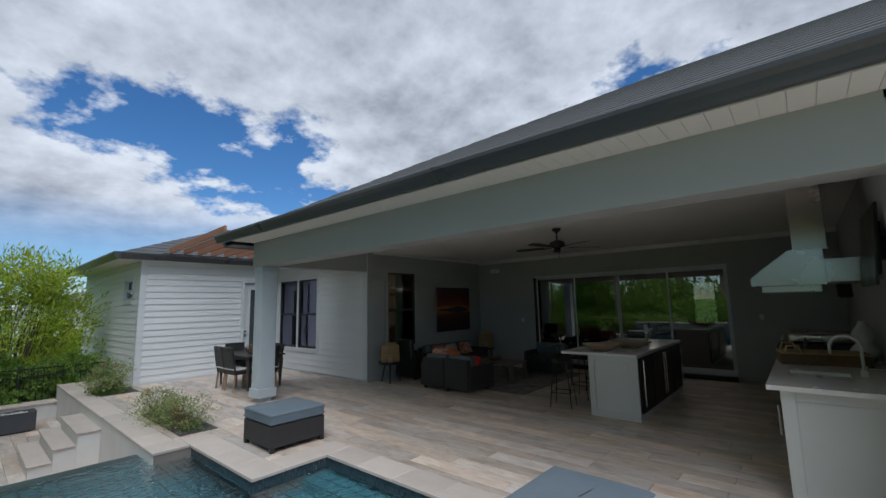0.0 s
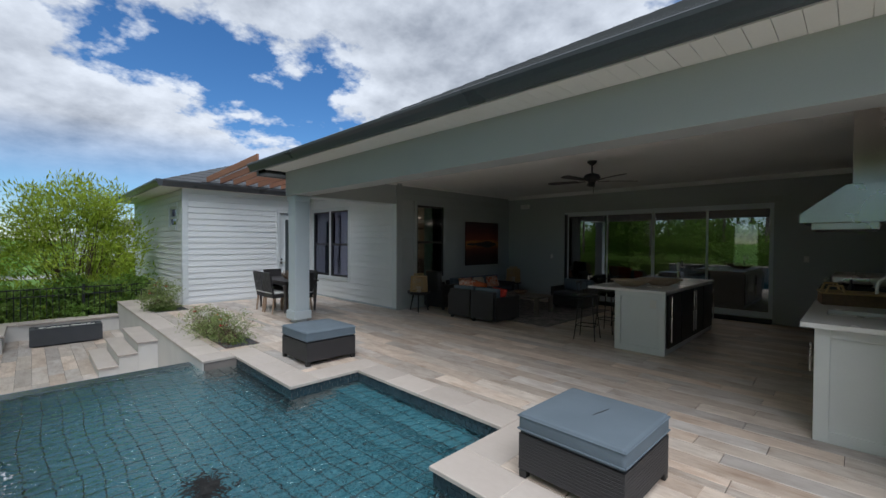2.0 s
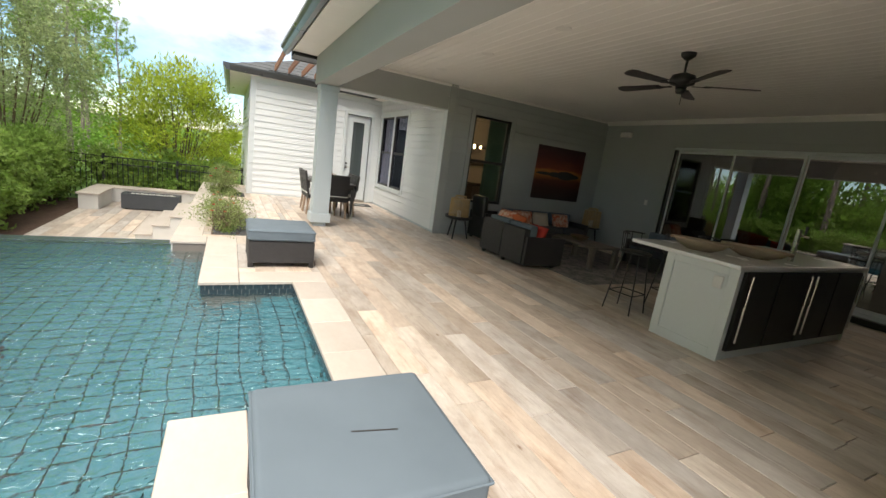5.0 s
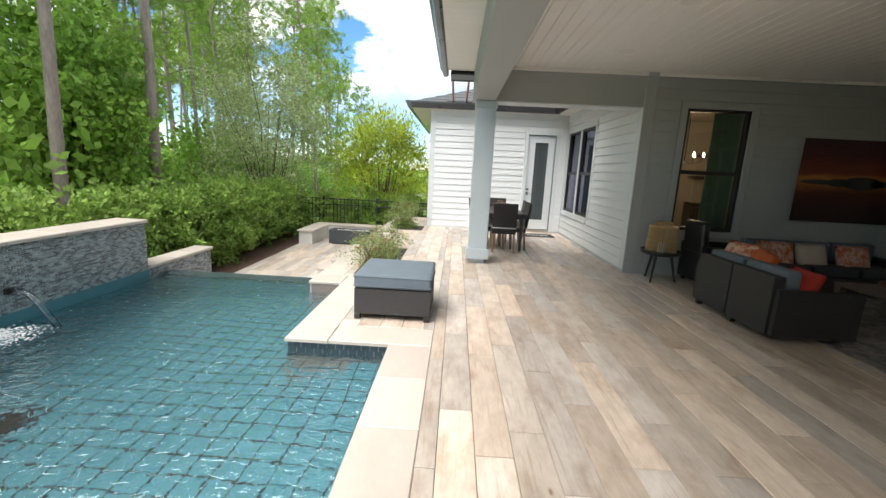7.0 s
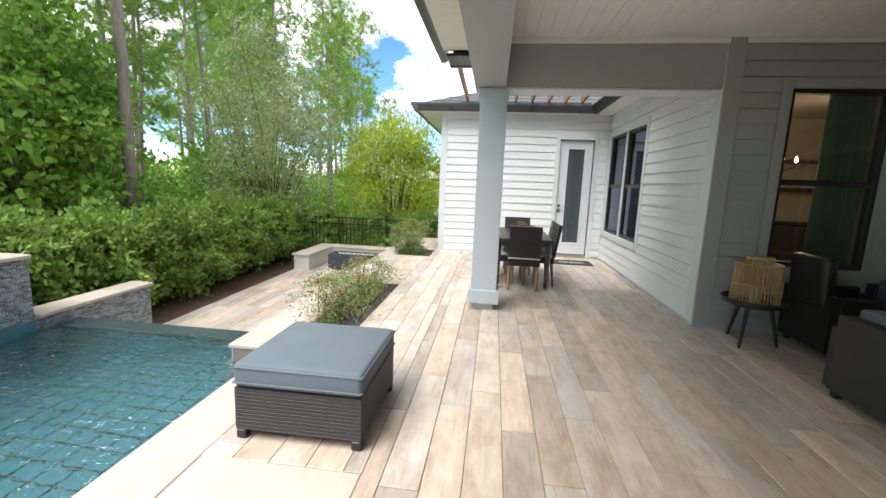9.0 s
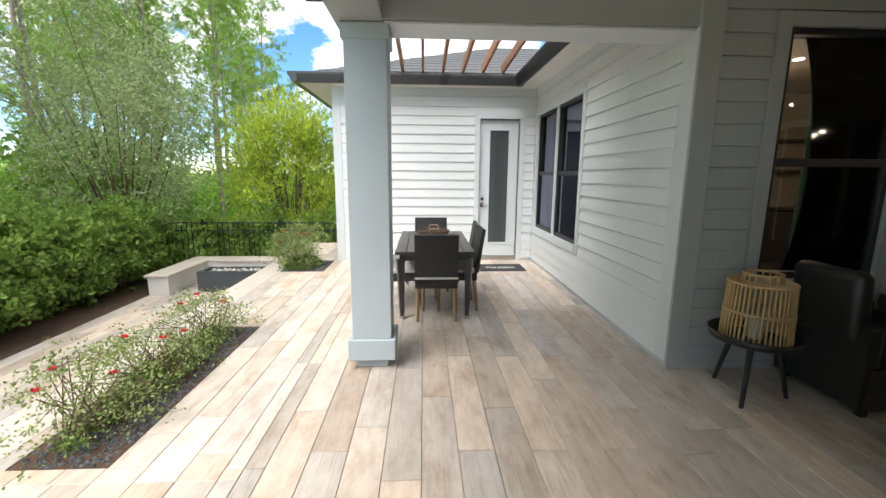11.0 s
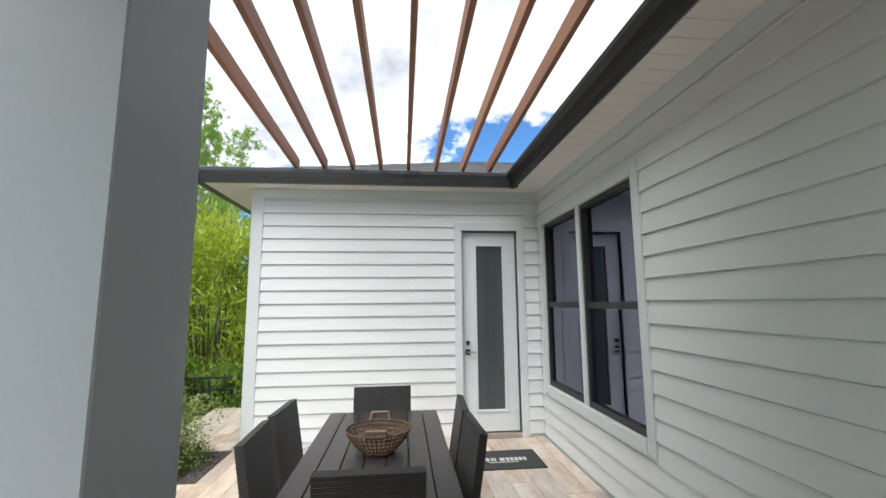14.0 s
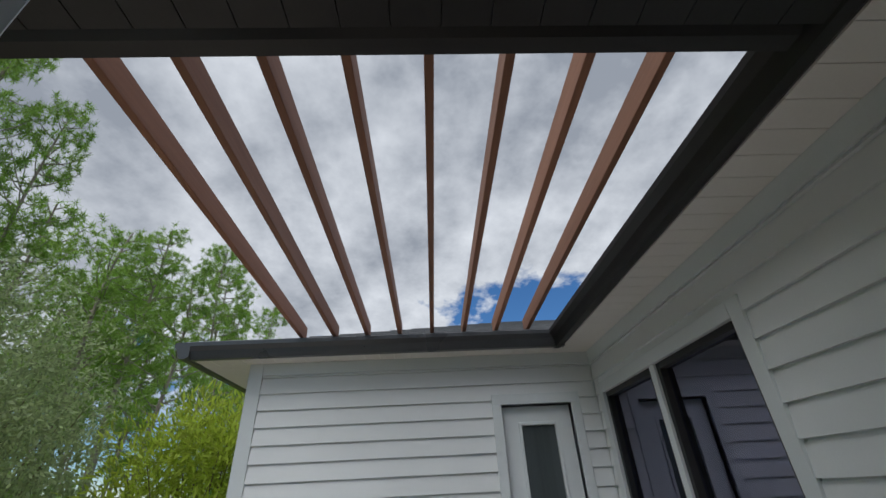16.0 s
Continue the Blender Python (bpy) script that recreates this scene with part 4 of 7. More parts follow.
# dining set
table = thing("dining_table", "dark brown slatted outdoor dining table", "dining table", Matrix.Translation((-9.82, 4.575, 0)))
n = 7
for k in range(n):
    w = 0.83 / n
    part("tabletop_board", box(-0.80, 0.80, -0.415 + k * w + 0.002, -0.415 + (k + 1) * w - 0.002, 0.715, 0.75, 0.004), TABLE_TOP, table)
part("apron", box(-0.74, 0.74, -0.37, 0.37, 0.64, 0.714, 0.004), TABLE_TOP, table)
for sx in (-1, 1):
    for sy in (-1, 1):
        lg = part("leg", rod((sx * 0.70, sy * 0.35, 0.03), (sx * 0.72, sy * 0.36, 0.66), 0.028, 0.055, 4), TABLE_TOP, table)
        part("foot_cap", rod((sx * 0.70, sy * 0.35, 0.0), (sx * 0.70, sy * 0.35, 0.032), 0.03, 0.03, 8), STEEL, lg, "pale metal foot cap")


def dining_chair(place, group):
    """A wicker chair that faces +x."""
    c = thing("dining_chair", "dark wicker dining chair with an off-white seat cushion", "dining chair", place, group)
    part("seat", weave_box(-0.22, 0.24, -0.225, 0.225, 0.36, 0.445), WICKER, c)
    cu = part("seat_cushion", box(-0.20, 0.24, -0.22, 0.22, 0.447, 0.49, 0.016, segments=3), SEAT_WHITE, c, "off-white seat cushion", smooth=True)
    part("cushion_tie", rod((-0.245, -0.225, 0.475), (-0.245, 0.225, 0.475), 0.011, seg=6), SEAT_WHITE, cu)
    bm = weave_box(-0.02, 0.025, -0.225, 0.225, 0.0, 0.50)
    part("backrest", bm, WICKER, c, place=pose(-0.215, 0, 0.445, 0, -9, 0))
    for sx, lean in ((-0.19, -0.04), (0.21, 0.0)):
        for sy in (-1, 1):
            part("leg", rod((sx + lean, sy * 0.20, 0.0), (sx, sy * 0.195, 0.365), 0.017, 0.024, 4), LEG_WOOD, c, "weathered teak leg")
    return c


CH = "chairs round the dining table"
chair = dining_chair(pose(-9.235, 4.59, 0, 0, 0, 180), CH)
for x, y, a in ((-10.36, 4.57, 2), (-9.55, 4.235, 92), (-10.05, 4.24, 88), (-9.56, 4.83, -88), (-10.06, 4.83, -93)):
    copy_thing(chair, pose(x, y, 0, 0, 0, a))

bowl = thing("basket_bowl", "round dark woven wire basket with two handles", "basket", Matrix.Translation((-9.72, 4.58, 0.75)))
for r, z in ((0.09, 0.012), (0.115, 0.035), (0.14, 0.06), (0.16, 0.085), (0.175, 0.11), (0.185, 0.13)):
    part("hoop", bent([(r * math.cos(a * math.tau / 28), r * math.sin(a * math.tau / 28), z) for a in range(29)], 0.006, 5), BASKET, bowl)
bm = bmesh.new()
for k in range(40):
    a = k * math.tau / 40
    bent([(r * math.cos(a), r * math.sin(a), z) for r, z in ((0.085, 0.01), (0.125, 0.045), (0.155, 0.08), (0.185, 0.13))], 0.0045, 4, bm=bm)
part("woven_stakes", bm, BASKET, bowl)
part("base", lathe([(0.0, 0.0), (0.09, 0.0), (0.10, 0.012), (0.0, 0.014)], 20), BASKET, bowl)
for s in (-1, 1):
    part("handle", bent([(s * 0.185, -0.06, 0.13), (s * 0.20, -0.05, 0.17), (s * 0.20, 0.05, 0.17), (s * 0.185, 0.06, 0.13)], 0.009, 6), LEG_WOOD, bowl, "pale wooden handle")

mat_ = thing("doormat", "charcoal doormat with pale printed marks", "doormat", Matrix.Translation((-11.57, 5.73, 0)))
part("mat_body", box(-0.25, 0.25, -0.40, 0.40, 0.0, 0.012, 0.004), MAT_FIBRE, mat_)
for i, (y, w) in enumerate(((-0.21, 0.05), (-0.15, 0.035), (-0.105, 0.02), (-0.075, 0.02), (0.0, 0.05), (0.055, 0.03), (0.10, 0.035), (0.145, 0.03), (0.19, 0.035), (0.235, 0.03))):
    part("printed_mark", box(-0.03, 0.05, y - w / 2, y + w / 2, 0.012, 0.0135), MARK, mat_)
part("printed_mark", box(0.075, 0.09, -0.15, 0.15, 0.012, 0.0135), MARK, mat_)

# side table with a cane lantern
st = thing("side_table", "round dark tray table on three slanted legs", "side table", Matrix.Translation((-7.47, 6.76, 0)))
part("tray", lathe([(0.0, 0.40), (0.20, 0.40), (0.27, 0.425), (0.285, 0.475), (0.272, 0.475), (0.255, 0.435), (0.0, 0.43)], 32), DARK, st, smooth=True)
for k in range(3):
    a = math.radians(75 + 120 * k)
    part("leg", rod((0.25 * math.cos(a), 0.25 * math.sin(a), 0.0), (0.15 * math.cos(a), 0.15 * math.sin(a), 0.405), 0.014, 0.022, 8), DARK, st)
lan = thing("cane_lantern", "natural cane lantern with a pale candle inside", "lantern", Matrix.Translation((-7.47, 6.76, 0.43)))
for k in range(44):
    a = k * math.tau / 44
    part("cane", rod((0.205 * math.cos(a), 0.205 * math.sin(a), 0.01), (0.19 * math.cos(a), 0.19 * math.sin(a), 0.395), 0.0075, 0.0075, 5), RATTAN, lan)
for r, z in ((0.205, 0.01), (0.20, 0.20), (0.193, 0.395), (0.12, 0.40), (0.11, 0.455)):
    part("ring", bent([(r * math.cos(a * math.tau / 32), r * math.sin(a * math.tau / 32), z) for a in range(33)], 0.009, 6), RATTAN, lan)
part("top", lathe([(0.115, 0.395), (0.19, 0.392), (0.19, 0.402), (0.115, 0.405)], 28), RATTAN, lan)
bm = bmesh.new()
for k in range(18):
    a = k * math.tau / 18
    rod((0.115 * math.cos(a), 0.115 * math.sin(a), 0.40), (0.11 * math.cos(a), 0.11 * math.sin(a), 0.455), 0.006, seg=5, bm=bm)
part("neck", bm, RATTAN, lan)
part("candle", lathe([(0.0, 0.0), (0.05, 0.0), (0.05, 0.15), (0.0, 0.155)], 16), SEAT_WHITE, lan, "pale pillar candle")

# seating group
def sofa(name, place, width, seats, label, group=""):
    """A wicker sofa that faces +y; its back is at y = 0."""
    s = thing(name, label, "sofa", place, group)
    part("base", weave_box(0, width, 0.03, 0.80, 0.06, 0.28), WICKER, s)
    bw = width / seats
    for x0, x1 in ((-0.055, -0.003), (width + 0.003, width + 0.055)):
        part("arm_panel", weave_box(x0, x1, 0.02, 0.82, 0.06, 0.53), WICKER, s)
    for k in range(seats):
        part("back_panel", weave_box(k * bw + 0.012, (k + 1) * bw - 0.012, 0, 0.11, 0.06, 0.64), WICKER, s)
        part("seat_cushion", box(k * bw + 0.02, (k + 1) * bw - 0.02, 0.12, 0.80, 0.285, 0.42, 0.03, segments=3), SEAT_DARK, s, "charcoal seat cushion", smooth=True)
        part("back_cushion", box(k * bw + 0.02, (k + 1) * bw - 0.02, 0.115, 0.27, 0.42, 0.70, 0.03, segments=3), CUSHION, s, "slate-blue cushion", smooth=True)
        part("foot", box(k * bw + 0.03, k * bw + 0.09, 0.02, 0.08, 0.0, 0.06, 0.005), BLACK, s)
        part("foot", box((k + 1) * bw - 0.09, (k + 1) * bw - 0.03, 0.70, 0.76, 0.0, 0.06, 0.005), BLACK, s)
    return s


sofa("loveseat", Matrix.Translation((-6.42, 6.72, 0)), 1.24, 2, "dark wicker loveseat seen from behind, slate cushions")
sofa("sofa", pose(-7.80, 9.95, 0, 0, 0, -90), 1.95, 3, "dark wicker sofa under the sunset painting")
arm = sofa("armchair", pose(-4.75, 10.45, 0, 0, 0, 180), 0.80, 1, "dark wicker armchair facing the loveseat")
PIL = "scatter pillows on the sofas"


def pillow(name, m, mat, label, w=0.46, h=0.15):
    ob = new(name, finish(name, pillow_mesh(w, w, h), mat, True))
    ob.matrix_world = m
    tagged(ob, label, "pillow", PIL)


pillow("pillow", pose(-6.15, 7.06, 0.58, 68, 0, 10), PATTERN, "cream and orange patterned pillow on the loveseat")
pillow("pillow", pose(-5.82, 7.08, 0.57, 70, 5, -12), ORANGE, "orange scatter pillow on the loveseat", 0.42)
pillow("pillow", pose(-5.36, 7.15, 0.52, 72, 6, 18), RED, "bright red pillow at the loveseat end", 0.32, 0.12)
pillow("pillow", pose(-7.40, 8.35, 0.44, 70, 0, 85), PATTERN, "patterned orange pillow on the sofa", 0.5)
pillow("pillow", pose(-7.40, 8.85, 0.44, 70, 0, 95), CREAM, "cream patterned pillow on the sofa", 0.48)
pillow("pillow", pose(-7.40, 9.45, 0.44, 70, 0, 90), PATTERN, "patterned pillow at the sofa end", 0.48)

rug = solid("rug", box(-7.0, -4.3, 7.3, 10.2, 0.001, 0.012, 0.003), PAVER_RUG, "dark patterned outdoor rug under the seating", "rug")
ct = thing("coffee_table", "low grey wooden coffee table", "coffee table", Matrix.Translation((-5.65, 8.55, 0.012)))
for k in range(5):
    part("top_board", box(-0.55, 0.55, -0.35 + 0.14 * k + 0.003, -0.21 + 0.14 * k - 0.003, 0.36, 0.40, 0.004), GREY_WOOD, ct)
for sx in (-0.50, 0.50):
    for sy in (-0.3, 0.3):
        part("leg", box(sx - 0.04, sx + 0.04, sy - 0.04, sy + 0.04, 0.0, 0.36, 0.004), GREY_WOOD, ct)
tray = thing("tray_bowl", "dark round bowl on the coffee table", "bowl", Matrix.Translation((-5.75, 8.50, 0.412)))
part("bowl_body", lathe([(0.0, 0.0), (0.08, 0.0), (0.16, 0.06), (0.18, 0.09), (0.165, 0.09), (0.08, 0.015), (0.0, 0.014)], 24), BASKET, tray, smooth=True)
lan2 = copy_thing(lan, pose(-7.35, 10.45, 0.46))
stand = thing("corner_table", "small dark table in the terrace corner", "side table", Matrix.Translation((-7.35, 10.45, 0)))
part("top", lathe([(0.0, 0.42), (0.24, 0.42), (0.24, 0.46), (0.0, 0.46)], 24), DARK, stand)
for k in range(3):
    a = math.radians(30 + 120 * k)
    part("leg", rod((0.2 * math.cos(a), 0.2 * math.sin(a), 0.0), (0.13 * math.cos(a), 0.13 * math.sin(a), 0.42), 0.014, 0.02, 8), DARK, stand)

# tall black lounge chair beside the window
lc = thing("lounge_chair", "black lounge chair with a high padded back", "lounge chair", Matrix.Translation((-7.46, 7.20, 0)))
part("base", weave_box(-0.33, 0.33, 0.05, 0.74, 0.06, 0.34), BLACK, lc)
part("backrest", box(-0.25, 0.25, 0.0, 0.13, 0.46, 0.94, 0.06, segments=4), BLACK, lc, place=pose(0, 0.03, 0, 4, 0, 0), smooth=True)
part("back_panel", weave_box(-0.32, 0.32, 0.02, 0.10, 0.06, 0.60), BLACK, lc)
for sx in (-0.33, 0.27):
    part("armrest", box(sx, sx + 0.06, 0.10, 0.72, 0.34, 0.60, 0.02, segments=2), BLACK, lc)
part("seat_cushion", box(-0.26, 0.26, 0.12, 0.74, 0.345, 0.46, 0.03, segments=3), BLACK, lc, smooth=True)
for sx in (-0.28, 0.28):
    for sy in (0.10, 0.68):
        part("foot", box(sx - 0.025, sx + 0.025, sy - 0.025, sy + 0.025, 0.0, 0.06, 0.004), BLACK, lc)

# sunset painting
pic = thing("painting", "dark red sunset painting on canvas", "painting", on_east(X_LAN + 0.03) @ Matrix.Translation((8.85, 0, 0.99)))
SUNSET = bpy.data.materials.new("sunset_canvas")
SUNSET.use_nodes = True
_n, _l = SUNSET.node_tree.nodes, SUNSET.node_tree.links
_sep, _geo, _ns, _add, _rmp = _n.new("ShaderNodeSeparateXYZ"), _n.new("ShaderNodeNewGeometry"), _n.new("ShaderNodeTexNoise"), _n.new("ShaderNodeMath"), _n.new("ShaderNodeValToRGB")
_ns.inputs["Scale"].default_value, _ns.inputs["Detail"].default_value = 3.0, 6
_mpp = _n.new("ShaderNodeMapping")
_mpp.inputs["Scale"].default_value = (1, 0.6, 3.0)
_l.new(_geo.outputs["Position"], _mpp.inputs[0])
_l.new(_mpp.outputs[0], _ns.inputs["Vector"])
_l.new(_geo.outputs["Position"], _sep.inputs[0])
_off = _n.new("ShaderNodeMath")
_off.operation = "MULTIPLY_ADD"
_off.inputs[1].default_value, _off.inputs[2].default_value = 0.25, -0.125
_l.new(_ns.outputs[0], _off.inputs[0])
_l.new(_sep.outputs[2], _add.inputs[0])
_l.new(_off.outputs[0], _add.inputs[1])
_rng = _n.new("ShaderNodeMapRange")
_rng.inputs["From Min"].default_value, _rng.inputs["From Max"].default_value = 0.99, 2.23
_l.new(_add.outputs[0], _rng.inputs[0])
_l.new(_rng.outputs[0], _rmp.inputs[0])
_cr = _rmp.color_ramp
_cr.elements[0].position, _cr.elements[0].color = 0.0, (0.02, 0.008, 0.008, 1)
_cr.elements[1].position, _cr.elements[1].color = 1.0, (0.035, 0.008, 0.012, 1)
for _p, _c in ((0.2, (0.04, 0.008, 0.005, 1)), (0.36, (0.10, 0.02, 0.008, 1)), (0.53, (0.42, 0.15, 0.03, 1)), (0.58, (0.20, 0.035, 0.012, 1)), (0.76, (0.08, 0.012, 0.01, 1))):
    _e = _cr.elements.new(_p)
    _e.color = _c
_l.new(_rmp.outputs[0], _n["Principled BSDF"].inputs["Base Color"])
_n["Principled BSDF"].inputs["Roughness"].default_value = 0.6
part("canvas", box(0, 1.48, -0.03, 0.0, 0.0, 1.24, 0.004), SUNSET, pic)
isl = bmesh.new()
for cx, rx, rz in ((0.95, 0.30, 0.10), (0.62, 0.22, 0.06), (1.22, 0.16, 0.05), (0.30, 0.28, 0.035)):
    bmesh.ops.create_circle(isl, cap_ends=True, segments=28, radius=1.0, matrix=Matrix.Translation((cx, -0.0325, 0.60)) @ Matrix.Rotation(math.pi / 2, 4, "X") @ Matrix.Diagonal((rx, rz, 1, 1)))
part("painted_islands", isl, BLACK, pic, "dark painted rocks at the horizon")

# ceiling fan
fan = thing("ceiling_fan", "black five-blade ceiling fan on a short rod", "ceiling fan", Matrix.Translation((-3.30, 7.02, Z_CEIL)))
part("canopy", lathe([(0.0, -0.07), (0.03, -0.07), (0.075, -0.03), (0.08, 0.0), (0.0, 0.0)], 24), BLACK, fan, smooth=True)
part("rod", rod((0, 0, -0.22), (0, 0, -0.05), 0.014), BLACK, fan)
part("motor", lathe([(0.0, -0.38), (0.05, -0.38), (0.07, -0.345), (0.125, -0.33), (0.14, -0.29), (0.12, -0.24), (0.04, -0.21), (0.0, -0.21)], 28), BLACK, fan, smooth=True)
part("switch_cup", lathe([(0.0, -0.43), (0.04, -0.43), (0.055, -0.40), (0.055, -0.375), (0.0, -0.375)], 20), BLACK, fan, smooth=True)
part("pull_chain", rod((0.03, 0, -0.56), (0.03, 0, -0.42), 0.003, seg=5), BLACK, fan)
blade = finish("blade", prism([(0.24, -0.05), (0.70, -0.075), (0.76, -0.06), (0.78, 0.0), (0.76, 0.06), (0.70, 0.075), (0.24, 0.05)], -0.004, 0.004), TABLE_TOP)
iron = finish("blade_iron", prism([(0.11, -0.02), (0.18, -0.012), (0.27, -0.04), (0.30, 0.0), (0.27, 0.04), (0.18, 0.012), (0.11, 0.02)], -0.012, -0.005), BLACK)
for k in range(5):
    bl = new("blade", blade)
    bl.parent = fan
    bl.matrix_basis = pose(0, 0, -0.34, 0, 0, 45 + 72 * k) @ pose(0, 0, 0, 9, 0, 0)
    ir = new("blade_iron", iron)
    ir.parent = bl

# recessed ceiling lights, switched off, and small wall fittings
for x, y in ((-6.9, 5.68), (-5.36, 5.64), (-3.8, 5.6), (-2.2, 5.6), (-6.9, 8.8), (-2.2, 8.8)):
    dl = thing("ceiling_light", "white recessed ceiling light, switched off", "ceiling light", Matrix.Translation((x, y, Z_CEIL)), "ceiling lights of the terrace")
    part("trim_ring", lathe([(0.055, -0.004), (0.085, -0.006), (0.09, -0.001), (0.055, -0.001)], 24), SOFFIT, dl)
    part("lens", lathe([(0.0, -0.0025), (0.054, -0.0025), (0.054, -0.001), (0.0, -0.001)], 20), CERAMIC, dl)
spk = thing("wall_speaker", "small white loudspeaker high on the back wall", "loudspeaker", Matrix.Translation((-7.25, Y_BACK, 2.74)))
part("case", box(-0.14, 0.14, -0.10, 0.0, -0.06, 0.06, 0.02, segments=2), SOFFIT, spk)
part("grille", box(-0.12, 0.12, -0.106, -0.10, -0.045, 0.045, 0.002), CERAMIC, spk)
for nm, m in (("light_switch", Matrix.Translation((-6.35, Y_BACK, 1.25))), ("light_switch", Matrix.Translation((-0.75, Y_BACK, 1.35)))):
    sw = thing(nm, "white light switch plate on the grey wall", "switch", m, "switch plates")
    part("plate", box(-0.04, 0.04, -0.008, 0.0, -0.06, 0.06, 0.003), CERAMIC, sw)
    part("rocker", box(-0.016, 0.016, -0.012, -0.008, -0.03, 0.03, 0.002), SOFFIT, sw)
# ---- outdoor kitchen ----
isle = thing("kitchen_island", "sage-grey panelled outdoor bar island", "kitchen island", Matrix.Translation((-2.73, 6.66, 0)))
IW, IL = 0.73, 2.75
part("body", box(0.02, IW - 0.02, 0.02, IL - 0.02, 0.0, 0.915), CABINET, isle)
for nm, a, b, c, d in (("panel_stile", 0, 0.09, 0, 0.915), ("panel_stile", IW - 0.09, IW, 0, 0.915), ("panel_rail", 0.09, IW - 0.09, 0, 0.10), ("panel_rail", 0.09, IW - 0.09, 0.835, 0.915)):
    part(nm, box(a, b, 0.0, 0.02, c, d, 0.003), CABINET, isle)
part("side_panel", box(0.0, 0.02, 0.02, IL, 0.0, 0.915), CABINET, isle)
part("end_panel", box(0.02, IW, IL - 0.02, IL, 0.0, 0.915), CABINET, isle)
part("outlet", box(IW - 0.21, IW - 0.12, -0.012, 0.0, 0.69, 0.81, 0.004), CERAMIC, isle, "white outlet box")
for k, (a, b, m) in enumerate(((0.10, 0.72, STEEL), (0.75, 1.37, STEEL), (1.40, 2.02, STEEL), (2.05, 2.68, STEEL))):
    df = part("fridge_door" if m is STEEL else "cabinet_door", box(IW - 0.02, IW + 0.015, a, b, 0.10, 0.89, 0.004), BLACK if m is STEEL else CABINET, isle, "black glass fridge door" if m is STEEL else "")
    part("handle", rod((IW + 0.045, (a + 0.05) if k % 2 == 0 else (b - 0.05), 0.20), (IW + 0.045, (a + 0.05) if k % 2 == 0 else (b - 0.05), 0.86), 0.010, seg=8), STEEL, df, "steel bar handle")
solid("island_top", box(-3.15, -1.98, 6.60, 9.45, 0.917, 0.957, 0.006), QUARTZ, "white quartz worktop overhanging the island", "worktop")


def dough_bowl(place, s, label):
    b = thing("dough_bowl", label, "bowl", place, "wooden bowls on the island")
    part("bowl_body", lathe([(0.0, 0.0), (0.10, 0.0), (0.19, 0.05), (0.235, 0.10), (0.24, 0.115), (0.22, 0.115), (0.17, 0.06), (0.0, 0.03)], 28, sx=1.15 * s, sy=0.62 * s), DRIFT, b, smooth=True)
    for sgn in (-1, 1):
        part("grip", box(sgn * 0.27 * s - 0.03, sgn * 0.27 * s + 0.03, -0.03, 0.03, 0.085, 0.115, 0.01, segments=2), DRIFT, b)


dough_bowl(pose(-2.62, 7.00, 0.957, 0, 0, 20), 1.0, "carved pale wooden dough bowl on the island")
dough_bowl(pose(-2.35, 7.55, 0.957, 0, 0, 15), 1.1, "large carved wooden dough bowl on the island")
tap = thing("beer_tap", "slim steel tap tower on the island", "tap", Matrix.Translation((-2.22, 8.05, 0.957)))
part("tower", rod((0, 0, 0), (0, 0, 0.36), 0.026, seg=14), STEEL, tap)
part("spout", rod((0, 0, 0.30), (0.10, 0, 0.29), 0.012, seg=8), STEEL, tap)
part("tap_handle", rod((0.06, 0, 0.30), (0.06, 0, 0.40), 0.010, 0.014, 8), BLACK, tap)


def bar_stool(place):
    s = thing("bar_stool", "black wire bar stool with a curved back", "bar stool", place, "bar stools at the island")
    part("seat", lathe([(0.0, 0.735), (0.17, 0.735), (0.185, 0.75), (0.17, 0.765), (0.0, 0.758)], 24), BLACK, s, smooth=True)
    for k in range(4):
        a = math.radians(45 + 90 * k)
        part("leg", rod((0.25 * math.cos(a), 0.25 * math.sin(a), 0.0), (0.15 * math.cos(a), 0.15 * math.sin(a), 0.74), 0.009, seg=7), BLACK, s)
    ring = [(0.225 * math.cos(math.radians(45 + 90 * k)), 0.225 * math.sin(math.radians(45 + 90 * k)), 0.24) for k in range(5)]
    for p, q in zip(ring, ring[1:]):
        part("stretcher", rod(p, q, 0.008, seg=6), BLACK, s)
    part("back_rail", bent([(-0.19 * math.cos(math.radians(t)), 0.19 * math.sin(math.radians(t)), 0.98) for t in range(-80, 81, 16)], 0.010, 6), BLACK, s)
    for t in (-70, -35, 0, 35, 70):
        part("back_wire", rod((-0.17 * math.cos(math.radians(t)), 0.17 * math.sin(math.radians(t)), 0.755), (-0.19 * math.cos(math.radians(t)), 0.19 * math.sin(math.radians(t)), 0.98), 0.006, seg=5), BLACK, s)
    return s


stool = bar_stool(pose(-3.32, 6.95, 0, 0, 0, 10))
copy_thing(stool, pose(-3.30, 7.75, 0, 0, 0, -5))
copy_thing(stool, pose(-3.32, 8.50, 0, 0, 0, 4))

